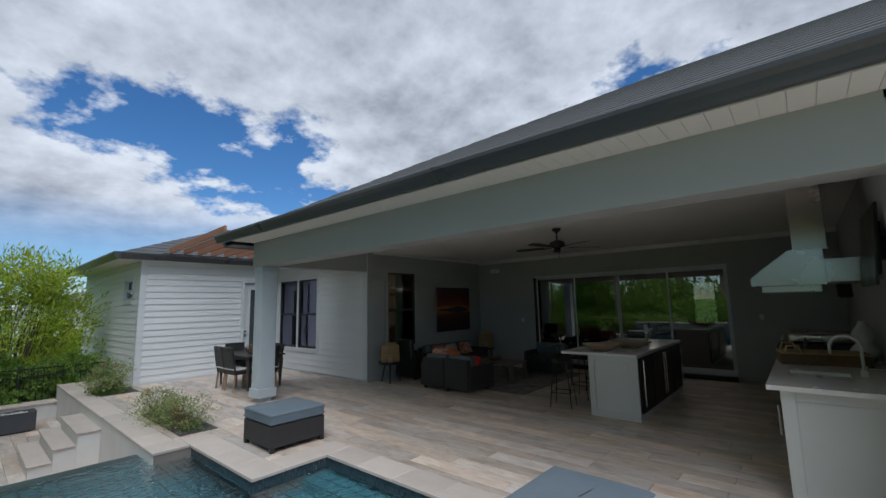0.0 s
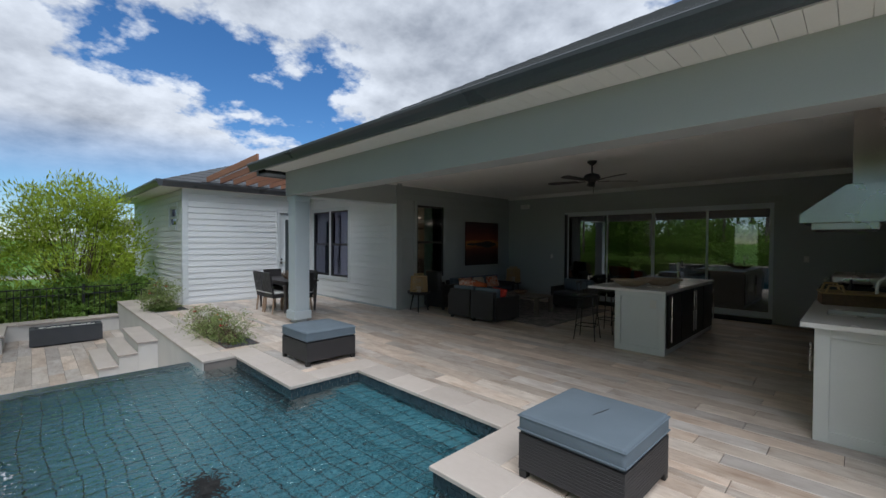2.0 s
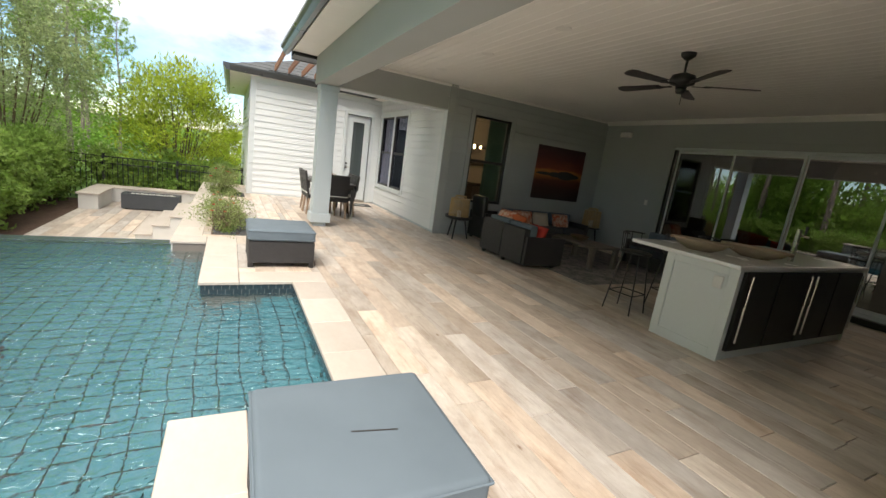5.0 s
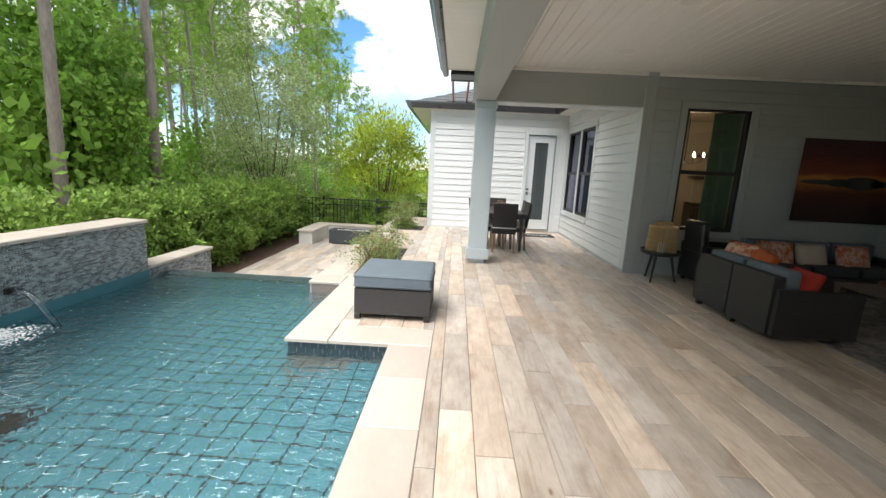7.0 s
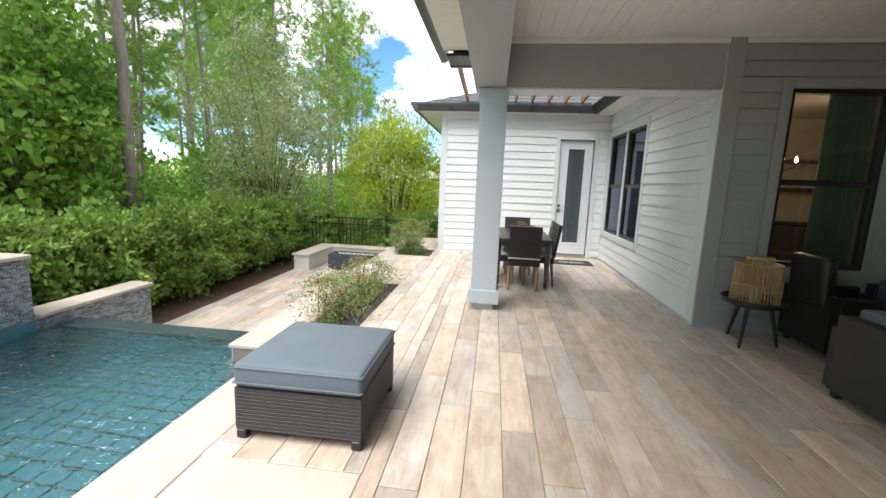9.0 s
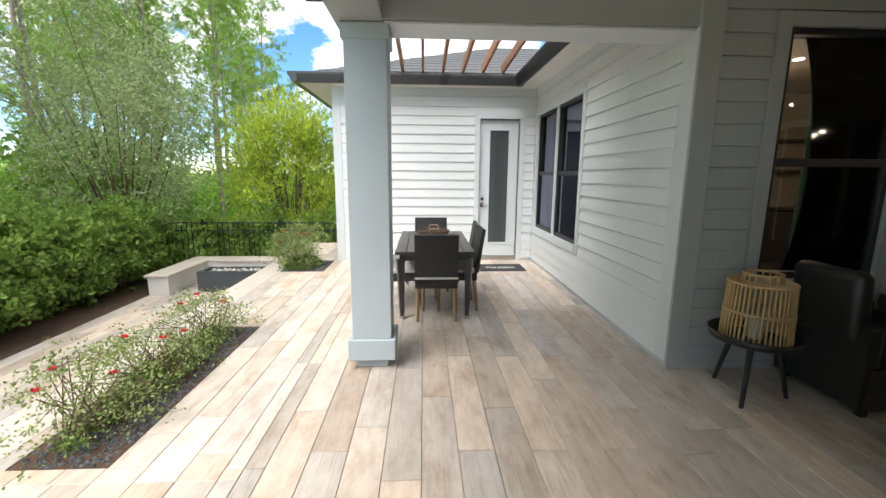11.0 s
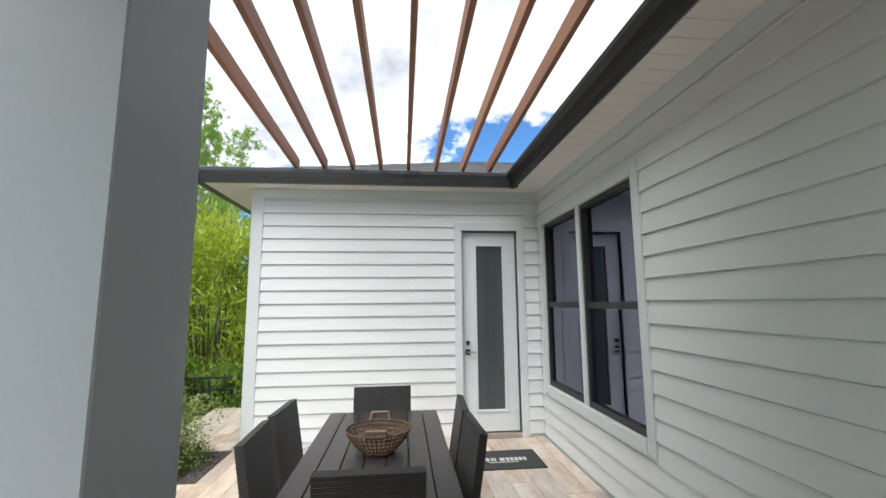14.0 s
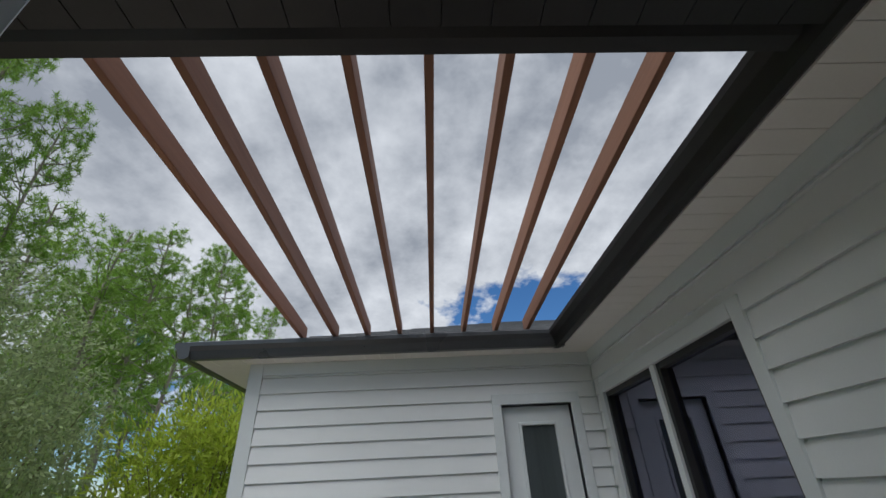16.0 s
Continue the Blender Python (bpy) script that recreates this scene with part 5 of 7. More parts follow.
unit = thing("sink_cabinet", "pale grey-panelled cabinet with sink at the terrace side", "cabinet", Matrix.Translation((-0.30, 4.84, 0)))
CW = 0.83
part("body", box(0.02, CW, 0.02, 4.05, 0.0, 0.955), CABINET, unit)
for nm, a, b, c, d in (("panel_stile", 0, 0.10, 0, 0.955), ("panel_stile", CW - 0.10, CW, 0, 0.955), ("panel_rail", 0.10, CW - 0.10, 0, 0.10), ("panel_rail", 0.10, CW - 0.10, 0.875, 0.955)):
    part(nm, box(a, b, 0.0, 0.02, c, d, 0.003), CABINET, unit)
for k in range(4):
    a = 0.04 + 0.86 * k
    dr = part("cabinet_door", box(-0.002, 0.02, a, a + 0.82, 0.10, 0.93, 0.004), CABINET, unit)
    part("handle", rod((-0.03, a + 0.08, 0.55), (-0.03, a + 0.08, 0.80), 0.008, seg=8), STEEL, dr, "steel bar handle")
top2 = thing("sink_worktop", "white quartz worktop with an undermount sink", "worktop", Matrix.Translation((-0.39, 4.78, 0.957)))
bm = wall_cells(0.0, 0.935, 0.0, 4.15, 0.0, 0.04, [(0.14, 0.60, 0.68, 1.06)])
bmesh.ops.transform(bm, matrix=Matrix(((1, 0, 0, 0), (0, 0, 1, 0), (0, -1, 0, 0.04), (0, 0, 0, 1))), verts=bm.verts)
bmesh.ops.recalc_face_normals(bm, faces=bm.faces)
part("slab", bm, QUARTZ, top2)
bm = box(0.14, 0.60, 0.68, 1.06, -0.004, 0.0)
bmesh.ops.delete(bm, geom=[f for f in bm.faces if abs(f.normal.z) > 0.5], context="FACES_ONLY")
part("sink_rim", bm, STEEL, top2)
part("sink_bowl", box(0.145, 0.595, 0.685, 1.055, -0.001, 0.008), STEEL, top2, "brushed steel sink")
faucet = thing("faucet", "white gooseneck kitchen faucet", "faucet", Matrix.Translation((0.30, 5.70, 0.997)))
part("stem", bent([(0, 0, 0), (0, 0, 0.26)] + [(-0.11 + 0.11 * math.cos(math.radians(t)), 0, 0.26 + 0.11 * math.sin(math.radians(t))) for t in range(15, 181, 15)] + [(-0.22, 0, 0.20)], 0.014, 10), CERAMIC, faucet, smooth=True)
part("base", lathe([(0.0, 0.0), (0.028, 0.0), (0.028, 0.05), (0.018, 0.06), (0.0, 0.06)], 18), CERAMIC, faucet)
part("lever", rod((0, 0.02, 0.05), (0.03, 0.09, 0.08), 0.007, seg=7), CERAMIC, faucet)
vase = thing("bubble_vase", "tall white bubble-shaped ceramic vase", "vase", Matrix.Translation((0.42, 6.95, 0.997)) @ Matrix.Diagonal((1.25, 1.25, 1.35, 1)))
part("vase_body", lathe([(0.0, 0.0), (0.06, 0.0), (0.105, 0.05), (0.105, 0.10), (0.055, 0.155), (0.085, 0.20), (0.085, 0.24), (0.035, 0.31), (0.028, 0.34), (0.02, 0.34), (0.0, 0.33)], 28), CERAMIC, vase, smooth=True)
bk = thing("handled_basket", "long brown wicker tray basket with upright handles", "basket", pose(-0.02, 6.50, 0.997, 0, 0, 8))
part("basket_body", weave_box(-0.33, 0.42, -0.20, 0.20, 0.0, 0.12, 0.02), BASKET, bk)
part("rim", box(-0.34, 0.43, -0.21, 0.21, 0.12, 0.135, 0.005), RATTAN, bk)
for y in (-0.19, 0.19):
    part("handle", bent([(-0.30, y, 0.12), (-0.27, y, 0.21), (-0.17, y, 0.21), (-0.14, y, 0.12)], 0.014, 6), RATTAN, bk)
grill = thing("grill", "black and steel built-in grill with a round lid", "grill", Matrix.Translation((0.0, 8.15, 0.997)))
part("grill_body", box(-0.38, 0.42, -0.42, 0.42, 0.0, 0.10, 0.01), BLACK, grill)
part("lid", box(-0.30, 0.40, -0.38, 0.38, 0.10, 0.26, 0.06, segments=4), STEEL, grill, "brushed steel lid", smooth=True)
part("lid_handle", rod((-0.36, -0.30, 0.16), (-0.36, 0.30, 0.16), 0.014), STEEL, grill)
for y in (-0.3, -0.1, 0.1, 0.3):
    part("knob", rod((-0.42, y, 0.04), (-0.38, y, 0.04), 0.024, 0.028, 14), BLACK, grill)
bot = thing("bottle", "small dark bottle beside the grill", "bottle", Matrix.Translation((-0.10, 7.35, 0.997)))
part("glass_body", lathe([(0.0, 0.0), (0.03, 0.0), (0.03, 0.14), (0.012, 0.18), (0.012, 0.22), (0.0, 0.22)], 16), BLACK, bot, smooth=True)

hood = thing("range_hood", "large brushed steel range hood with a square duct", "range hood", Matrix.Translation((0, 5.92, 0)))
bm = bmesh.new()
prof = [(-0.49, 1.875), (0.14, 1.875), (0.14, 2.25), (-0.14, 2.25), (-0.49, 1.965)]
lo = [bm.verts.new((x, 0.0, z)) for x, z in prof]
hi = [bm.verts.new((x, 1.2, z)) for x, z in prof]
bm.faces.new(lo)
bm.faces.new(hi[::-1])
for i in range(5):
    bm.faces.new((lo[i], lo[(i + 1) % 5], hi[(i + 1) % 5], hi[i]))
bmesh.ops.recalc_face_normals(bm, faces=bm.faces)
part("canopy", bm, STEEL, hood)
part("wall_spacer", box(0.142, 0.549, 0.02, 1.18, 1.895, 2.135, 0.004), STEEL, hood)
part("filter_panel", box(-0.40, 0.10, 0.04, 1.16, 1.80, 1.874, 0.006), STEEL, hood)
part("duct", box(-0.10, 0.19, 0.22, 0.94, 2.252, Z_CEIL - 0.002, 0.004), STEEL, hood)
part("duct_collar", box(-0.106, 0.196, 0.214, 0.946, 2.254, 2.275, 0.004), STEEL, hood)

tv = thing("television", "black flat television tilted on the kitchen wall", "television", pose(0.43, 0, 2.16, 0, 5, 0))
part("screen", box(-0.022, 0.0, 4.80, 5.84, -0.33, 0.33, 0.004), BLACK, tv)
part("back_housing", box(0.001, 0.035, 5.00, 5.64, -0.24, 0.20, 0.006), BLACK, tv)
part("wall_bracket", box(0.036, 0.115, 5.22, 5.42, -0.10, 0.10, 0.004), DARK, tv)
box_speaker = thing("corner_speaker", "small black loudspeaker on the kitchen wall", "loudspeaker", Matrix.Translation((X_RIGHT, 9.6, 1.72)))
part("case", box(-0.17, 0.0, -0.11, 0.11, 0.0, 0.30, 0.015, segments=2), BLACK, box_speaker)
part("grille", box(-0.178, -0.17, -0.09, 0.09, 0.02, 0.28, 0.002), DARK, box_speaker)

# ---- what shows inside the house ----
def room_lamp(name, x, y, z, power, colour, size):
    l = new(name, bpy.data.lights.new(name, "POINT"))
    l.data.energy, l.data.color, l.data.shadow_soft_size = power, colour, size
    l.location = (x, y, z)


tl = thing("table_lamp", "lit table lamp with a warm drum shade", "table lamp", Matrix.Translation((-6.55, 12.40, 0.02)))
part("stand", box(-0.28, 0.28, -0.22, 0.22, 0.0, 0.66, 0.01), INTERIOR_DARK, tl, "dark lamp table")
part("lamp_base", lathe([(0.0, 0.66), (0.08, 0.66), (0.10, 0.80), (0.03, 0.95), (0.0, 0.96)], 20), CERAMIC, tl, smooth=True)
part("shade", lathe([(0.21, 0.95), (0.23, 0.95), (0.19, 1.23), (0.17, 1.23)], 28), SHADE_GLOW, tl, "warm glowing drum shade")
room_lamp("table_lamp_light", -6.55, 12.40, 1.12, 5, (1.0, 0.6, 0.28), 0.03)
for x, y in ((-2.7, 12.6), (-1.9, 13.2), (-3.6, 13.8), (-10.2, 9.2), (-9.6, 11.4)):
    dl = thing("inside_downlight", "lit recessed downlight inside the house", "ceiling light", Matrix.Translation((x, y, 2.999)), "lit downlights inside the house")
    part("lens", lathe([(0.0, -0.004), (0.06, -0.004), (0.06, 0.0), (0.0, 0.0)], 18), DOWNLIGHT, dl)
    room_lamp("downlight_light", x, y, 2.45, 4 if x > -8 else 5, (1.0, 0.82, 0.62), 0.02)
couch = thing("inside_sofa", "dark sofa behind the sliding doors", "sofa", Matrix.Translation((-3.2, 12.9, 0.02)))
part("base", box(0, 2.0, 0, 0.85, 0.05, 0.42, 0.04, segments=2), INTERIOR_DARK, couch)
part("backrest", box(0, 2.0, 0, 0.22, 0.42, 0.85, 0.06, segments=2), INTERIOR_DARK, couch)
chand = thing("chandelier", "lit multi-arm chandelier in the room behind", "chandelier", Matrix.Translation((-10.6, 8.55, 3.0)))
part("stem", rod((0, 0, -1.05), (0, 0, 0), 0.012), DARK, chand)
for k in range(6):
    a = k * math.tau / 6
    ar = part("arm", bent([(0, 0, -1.05), (0.16 * math.cos(a), 0.16 * math.sin(a), -1.12), (0.32 * math.cos(a), 0.32 * math.sin(a), -1.05), (0.34 * math.cos(a), 0.34 * math.sin(a), -0.97)], 0.008, 6), DARK, chand)
    part("bulb", lathe([(0.0, -0.97), (0.018, -0.96), (0.02, -0.93), (0.006, -0.88), (0.0, -0.88)], 10), BULB, ar, "warm lit bulb", place=Matrix.Translation((0.34 * math.cos(a), 0.34 * math.sin(a), 0)))
room_lamp("chandelier_light", -10.6, 8.55, 1.85, 8, (1.0, 0.72, 0.42), 0.02)
shelf = thing("wall_shelf", "dark open shelves on the inside wall", "shelf", Matrix.Translation((-12.3, 10.4, 0)))
for z in (0.95, 1.62, 2.15):
    part("shelf_board", box(0.0, 0.28, -0.8, 1.6, z, z + 0.04, 0.003), INTERIOR_DARK, shelf)
part("base_cabinet", box(0.0, 0.5, -0.8, 1.6, 0.02, 0.92, 0.005), INTERIOR_DARK, shelf)
# the two lilac ones are added: they put the panes' reflected tint into cloth
for nm, mt, pl, lab, wd, ht in (("curtain", GREEN_CURTAIN, pose(-8.33, 7.74, 0.05, 0, 0, 90), "sea-green curtain behind the black window", 0.5, 2.8), ("curtain", PANE_LILAC, pose(-11.98, 6.85, 0.05), "added curtain behind the double window, in the lilac its panes reflect", 0.75, 2.6), ("curtain", PANE_LILAC, pose(-10.75, 6.85, 0.05), "added curtain behind the double window, in the lilac its panes reflect", 0.72, 2.6)):
    bm = bmesh.new()
    n = 40
    row = [(wd * i / n, 0.035 * math.sin(i * 1.25)) for i in range(n + 1)]
    for (xa, ya), (xb, yb) in zip(row, row[1:]):
        bm.faces.new([bm.verts.new(v) for v in ((xa, ya, 0), (xb, yb, 0), (xb, yb, ht), (xa, ya, ht))])
    bmesh.ops.remove_doubles(bm, verts=bm.verts, dist=1e-4)
    bmesh.ops.solidify(bm, geom=bm.faces[:], thickness=0.006)
    solid(nm, bm, mt, lab, "curtain", "", "curtains inside the house", True, pl)
# ---- pool surroundings ----
fw = thing("fountain_wall", "blue-grey mosaic fountain wall with pale coping", "wall", kind="structure")
FX0, FX1, FY = -6.60, -0.80, P2
part("wall_core", box(FX0, FX1, FY - 0.36, FY - 0.008, -1.5, 0.60), STUCCO, fw)


def mosaic(u0, u1, z0, z1, tw, th, put, seed):
    """Many small glass tiles on an upright face, laid in running courses."""
    rnd = random.Random(seed)
    verts, faces = [], []
    z, row = z0, 0
    while z < z1 - 0.004:
        u = u0 - (tw / 2 if row % 2 else 0)
        while u < u1 - 0.004:
            a, b = max(u + 0.002, u0), min(u + tw - 0.002 + rnd.uniform(-0.006, 0.0), u1)
            c, d, t = z + 0.0015, min(z + th - 0.0015, z1), 0.004 + rnd.uniform(0, 0.003)
            if b - a > 0.006:
                i = len(verts)
                verts += [put(a, 0, c), put(b, 0, c), put(b, 0, d), put(a, 0, d), put(a, t, c), put(b, t, c), put(b, t, d), put(a, t, d)]
                faces += [(i + 4, i + 5, i + 6, i + 7), (i, i + 1, i + 5, i + 4), (i + 1, i + 2, i + 6, i + 5), (i + 2, i + 3, i + 7, i + 6), (i + 3, i, i + 4, i + 7)]
            u += tw
        z += th
        row += 1
    me = bpy.data.meshes.new("mosaic_tiles")
    me.from_pydata(verts, [], faces)
    return me


def mosaic_part(name, parent, mat, *args):
    me = mosaic(*args)
    me.materials.append(mat)
    ob = new(name, me)
    ob.parent = parent
    return tagged(ob, kind="stuff")


mosaic_part("mosaic_tiles", fw, MOSAIC, FX0, FX1, -0.30, 0.60, 0.055, 0.020, lambda u, t, z: (u, FY - 0.008 + t, z), 3)
mosaic_part("mosaic_tiles", fw, MOSAIC, FY - 0.36, FY - 0.008, -0.30, 0.60, 0.055, 0.020, lambda u, t, z: (FX0 - t, u, z), 4)
for k in range(10):
    a = FX0 - 0.02 + k * 0.585
    part("coping_stone", box(a, min(a + 0.582, FX1), FY - 0.40, FY + 0.03, 0.602, 0.645, 0.008), COPING, fw)
lw = thing("low_wall", "low mosaic wall with pale coping beside the overflow edge", "wall", kind="structure")
part("wall_core", box(-8.02, FX0 - 0.01, FY - 0.24, FY + 0.0, -0.9, -0.02), STUCCO, lw)
mosaic_part("mosaic_tiles", lw, MOSAIC, -8.02, FX0 - 0.01, -0.72, -0.02, 0.055, 0.020, lambda u, t, z: (u, FY + t, z), 5)
mosaic_part("mosaic_tiles", lw, MOSAIC, FY - 0.24, FY, -0.72, -0.02, 0.055, 0.020, lambda u, t, z: (-8.02 - t, u, z), 6)
for k in range(3):
    part("coping_stone", box(-8.05 + 0.48 * k, -8.05 + 0.48 * (k + 1) - 0.004, FY - 0.28, FY + 0.04, -0.018, 0.024, 0.008), COPING, lw)

# waterline tile bands under the coping
for args in ((REC[0], REC[1], -0.24, -0.037, 0.075, 0.05, lambda u, t, z: (u, REC[2] - t, z), 11), (P0, REC[0], -0.24, -0.037, 0.075, 0.05, lambda u, t, z: (u, P3 - t, z), 12), (REC[1], P1, -0.24, -0.037, 0.075, 0.05, lambda u, t, z: (u, P3 - t, z), 13),
             (P3, REC[2], -0.24, -0.037, 0.075, 0.05, lambda u, t, z: (REC[0] + t, u, z), 14), (P3, REC[2], -0.24, -0.037, 0.075, 0.05, lambda u, t, z: (REC[1] - t, u, z), 15)):
    mosaic_part("waterline_tiles", pool, BORDER_TILE, *args)
part("overflow_edge", box(P0 - 0.26, P0 + 0.004, P2 + 0.001, Y_DECK - 0.03, -0.30, Z_WATER - 0.004, 0.004), BORDER_TILE, pool, "dark tiled overflow edge")

# the safety net just under the surface
rnd = random.Random(5)
verts, faces = [], []


def cord(pts, r=0.0055):
    for p, q in zip(pts, pts[1:]):
        i = len(verts)
        d = (Vector(q) - Vector(p)).normalized()
        s = d.cross(Vector((0, 0, 1))).normalized() * r
        for c in (Vector(p), Vector(q)):
            verts.extend([tuple(c + s), tuple(c - s * 0.5 + Vector((0, 0, r * 0.9))), tuple(c - s * 0.5 - Vector((0, 0, r * 0.9)))])
        faces.extend([(i, i + 1, i + 4, i + 3), (i + 1, i + 2, i + 5, i + 4), (i + 2, i, i + 3, i + 5)])


CELL = 0.15


def net_at(i, j):
    x, y = P0 + 0.05 + i * CELL, P2 + 0.08 + j * CELL
    w = noise.noise_vector(Vector((x * 0.7, y * 0.7, 0.0))) * 0.085 + noise.noise_vector(Vector((x * 3.1, y * 3.1, 4.0))) * 0.02
    return (x + w.x, y + w.y, -0.175 + w.z * 0.4)


ni = int((P1 - P0 - 0.1) / CELL)
for j in range(24):
    y = P2 + 0.08 + j * CELL
    lo, hi = (0, ni) if y < P3 - 0.03 else (int((REC[0] - P0) / CELL) + 1, int((REC[1] - P0) / CELL) - 1)
    if y < REC[2] - 0.04:
        cord([net_at(i, j) for i in range(lo, hi + 1)])
for i in range(ni + 1):
    x = P0 + 0.05 + i * CELL
    top = REC[2] if REC[0] + 0.1 < x < REC[1] - 0.1 else P3
    cord([net_at(i, j) for j in range(int((top - P2 - 0.1) / CELL) + 1)])
me = bpy.data.meshes.new("pool_net")
me.from_pydata(verts, [], faces)
me.materials.append(NET)
tagged(new("pool_net", me), "black cord safety net stretched in the pool water", "pool net", kind="stuff")

# white splash under the jets, and a raft of soaked leaves
splash_rng = np.random.default_rng(8)
verts, faces = [], []
for k in range(900):
    a, r = splash_rng.uniform(0, math.tau), abs(splash_rng.normal()) * 0.13
    c = np.array((-4.50 + 1.4 * r * math.cos(a), -0.20 + r * math.sin(a), Z_WATER + 0.004 + abs(splash_rng.normal()) * 0.05 * math.exp(-r * 9)))
    s = splash_rng.uniform(0.002, 0.008)
    i = len(verts)
    verts += [tuple(c + s * np.array(v) * splash_rng.uniform(0.6, 1.4, 3)) for v in ((1.6, 0, 0), (0, 1.6, 0), (-1.6, 0, 0), (0, -1.6, 0), (0, 0, 0.6), (0, 0, -0.3))]
    faces += [(i + a_, i + b_, i + t_) for a_, b_ in ((0, 1), (1, 2), (2, 3), (3, 0)) for t_ in (4, 5)]
me = bpy.data.meshes.new("water_splash")
me.from_pydata(verts, [], faces)
me.materials.append(FOAM)
tagged(new("water_splash", me), "white foaming splash below the fountain jet", "splash", kind="stuff")
verts, faces = [], []
for k in range(520):
    a, r = splash_rng.uniform(0, math.tau), abs(splash_rng.normal()) * 0.11
    c = np.array((-3.37 + 1.3 * r * math.cos(a), 1.05 + 0.8 * r * math.sin(a), Z_WATER + 0.004 + splash_rng.uniform(0, 0.012)))
    b_, l_ = splash_rng.uniform(0, math.tau), splash_rng.uniform(0.012, 0.05)
    u, v = np.array((math.cos(b_), math.sin(b_), 0.05)) * l_, np.array((-math.sin(b_), math.cos(b_), 0.05)) * splash_rng.uniform(0.003, 0.014)
    i = len(verts)
    verts += [tuple(c - u), tuple(c + v), tuple(c + u), tuple(c - v)]
    faces.append((i, i + 1, i + 2, i + 3))
me = bpy.data.meshes.new("leaf_litter")
me.from_pydata(verts, [], faces)
me.materials.append(DEBRIS)
tagged(new("leaf_litter", me), "dark raft of soaked leaves and twigs on the pool net", "leaf litter", kind="stuff")

# water jets that arc out of the fountain wall
for x in (-4.85, -3.9, -2.95):
    jet = thing("water_jet", "clear water arching from the fountain wall", "water jet", Matrix.Translation((x, FY, 0.18)), "jets of the fountain wall")
    part("stream", bent([(0, 0.01 + 0.055 * k, 0.03 * math.sin(k * 0.55) - 0.0052 * k * k) for k in range(9)], 0.026, 10), glassy("clear_jet", (0.95, 0.97, 0.98), 1.33, 0.3) if x == -4.85 else bpy.data.materials["clear_jet"], jet, smooth=True)
    part("spout", box(-0.05, 0.05, 0.0, 0.02, -0.03, 0.03, 0.004), DARK, jet)

# steps down to the sunken patio
steps = thing("garden_steps", "three pale tiled steps down to the sunken patio", "steps", kind="structure")
for k, (a, b, z) in enumerate(((1.52, Y_DECK - 0.021, -0.18), (1.245, Y_DECK - 0.021, -0.36), (0.97, Y_DECK - 0.021, -0.54))):
    a1 = (1.52, 1.245, 0.97)[k]
    b1 = (Y_DECK - 0.021, 1.52, 1.245)[k]
    part("riser_block", box(-10.85, -9.20, a1 + 0.01, b1 + (0.01 if k else 0.0) - 0.002, Z_PATIO - 0.03, z - 0.03), STUCCO, steps)
    part("tread", box(-10.88, -9.17, a1 - 0.012, b1 - (0.004 if k else 0.0), z - 0.03, z, 0.006), COPING, steps)

# seat walls and fire table
seat = thing("seat_wall", "low L-shaped pale seat wall with coping", "wall", kind="structure")
part("wall_body", box(-13.88, -12.50, -0.64, -0.27, Z_PATIO - 0.05, -0.37), STUCCO, seat)
part("wall_body", box(-14.25, -13.88, -0.64, Y_DECK - 0.025, Z_PATIO - 0.05, -0.37), STUCCO, seat)
part("coping_stone", box(-13.86, -12.46, -0.68, -0.23, -0.37, -0.325, 0.008), COPING, seat)
for k in range(4):
    part("coping_stone", box(-14.29, -13.84 if k else -13.862, -0.68 + 0.63 * k, min(-0.68 + 0.63 * (k + 1) - 0.004, Y_DECK - 0.03), -0.37, -0.325, 0.008), COPING, seat)
fire = thing("fire_table", "long charcoal concrete fire trough on the patio", "fire table", Matrix.Translation((-12.95, 0.75, Z_PATIO)))
part("trough", box(-0.23, 0.23, -0.62, 0.62, 0.03, 0.37, 0.006), FIREBOX, fire)
part("rim", wall_cells(-0.23, 0.23, -0.62, 0.62, 0.0, 0.03, [(-0.15, 0.15, -0.52, 0.52)]), FIREBOX, fire, place=Matrix(((1, 0, 0, 0), (0, 0, 1, 0), (0, -1, 0, 0.40), (0, 0, 0, 1))))
part("base", box(-0.17, 0.17, -0.56, 0.56, 0.0, 0.03), BLACK, fire)
rnd = random.Random(8)
bm = bmesh.new()
for k in range(90):
    bmesh.ops.create_icosphere(bm, subdivisions=1, radius=rnd.uniform(0.012, 0.022), matrix=Matrix.Translation((rnd.uniform(-0.14, 0.14), rnd.uniform(-0.5, 0.5), 0.378)))
tagged(part("fire_glass", bm, CERAMIC, fire, "pale fire stones"), kind="stuff")

# ---- planting ----
def tri_mesh(name, verts, per, mat):
    """A mesh from an array of loose polygons, per corners each."""
    n = len(verts) // per
    me = bpy.data.meshes.new(name)
    me.vertices.add(n * per)
    me.vertices.foreach_set("co", verts.astype(np.float32).ravel())
    me.loops.add(n * per)
    me.loops.foreach_set("vertex_index", np.arange(n * per, dtype=np.int32))
    me.polygons.add(n)
    me.polygons.foreach_set("loop_start", np.arange(0, n * per, per, dtype=np.int32))
    me.polygons.foreach_set("loop_total", np.full(n, per, dtype=np.int32))
    me.materials.append(mat)
    me.update(calc_edges=True)
    return me


def unit_rows(rng, n):
    v = rng.normal(size=(n, 3))
    return v / np.linalg.norm(v, axis=1, keepdims=True)


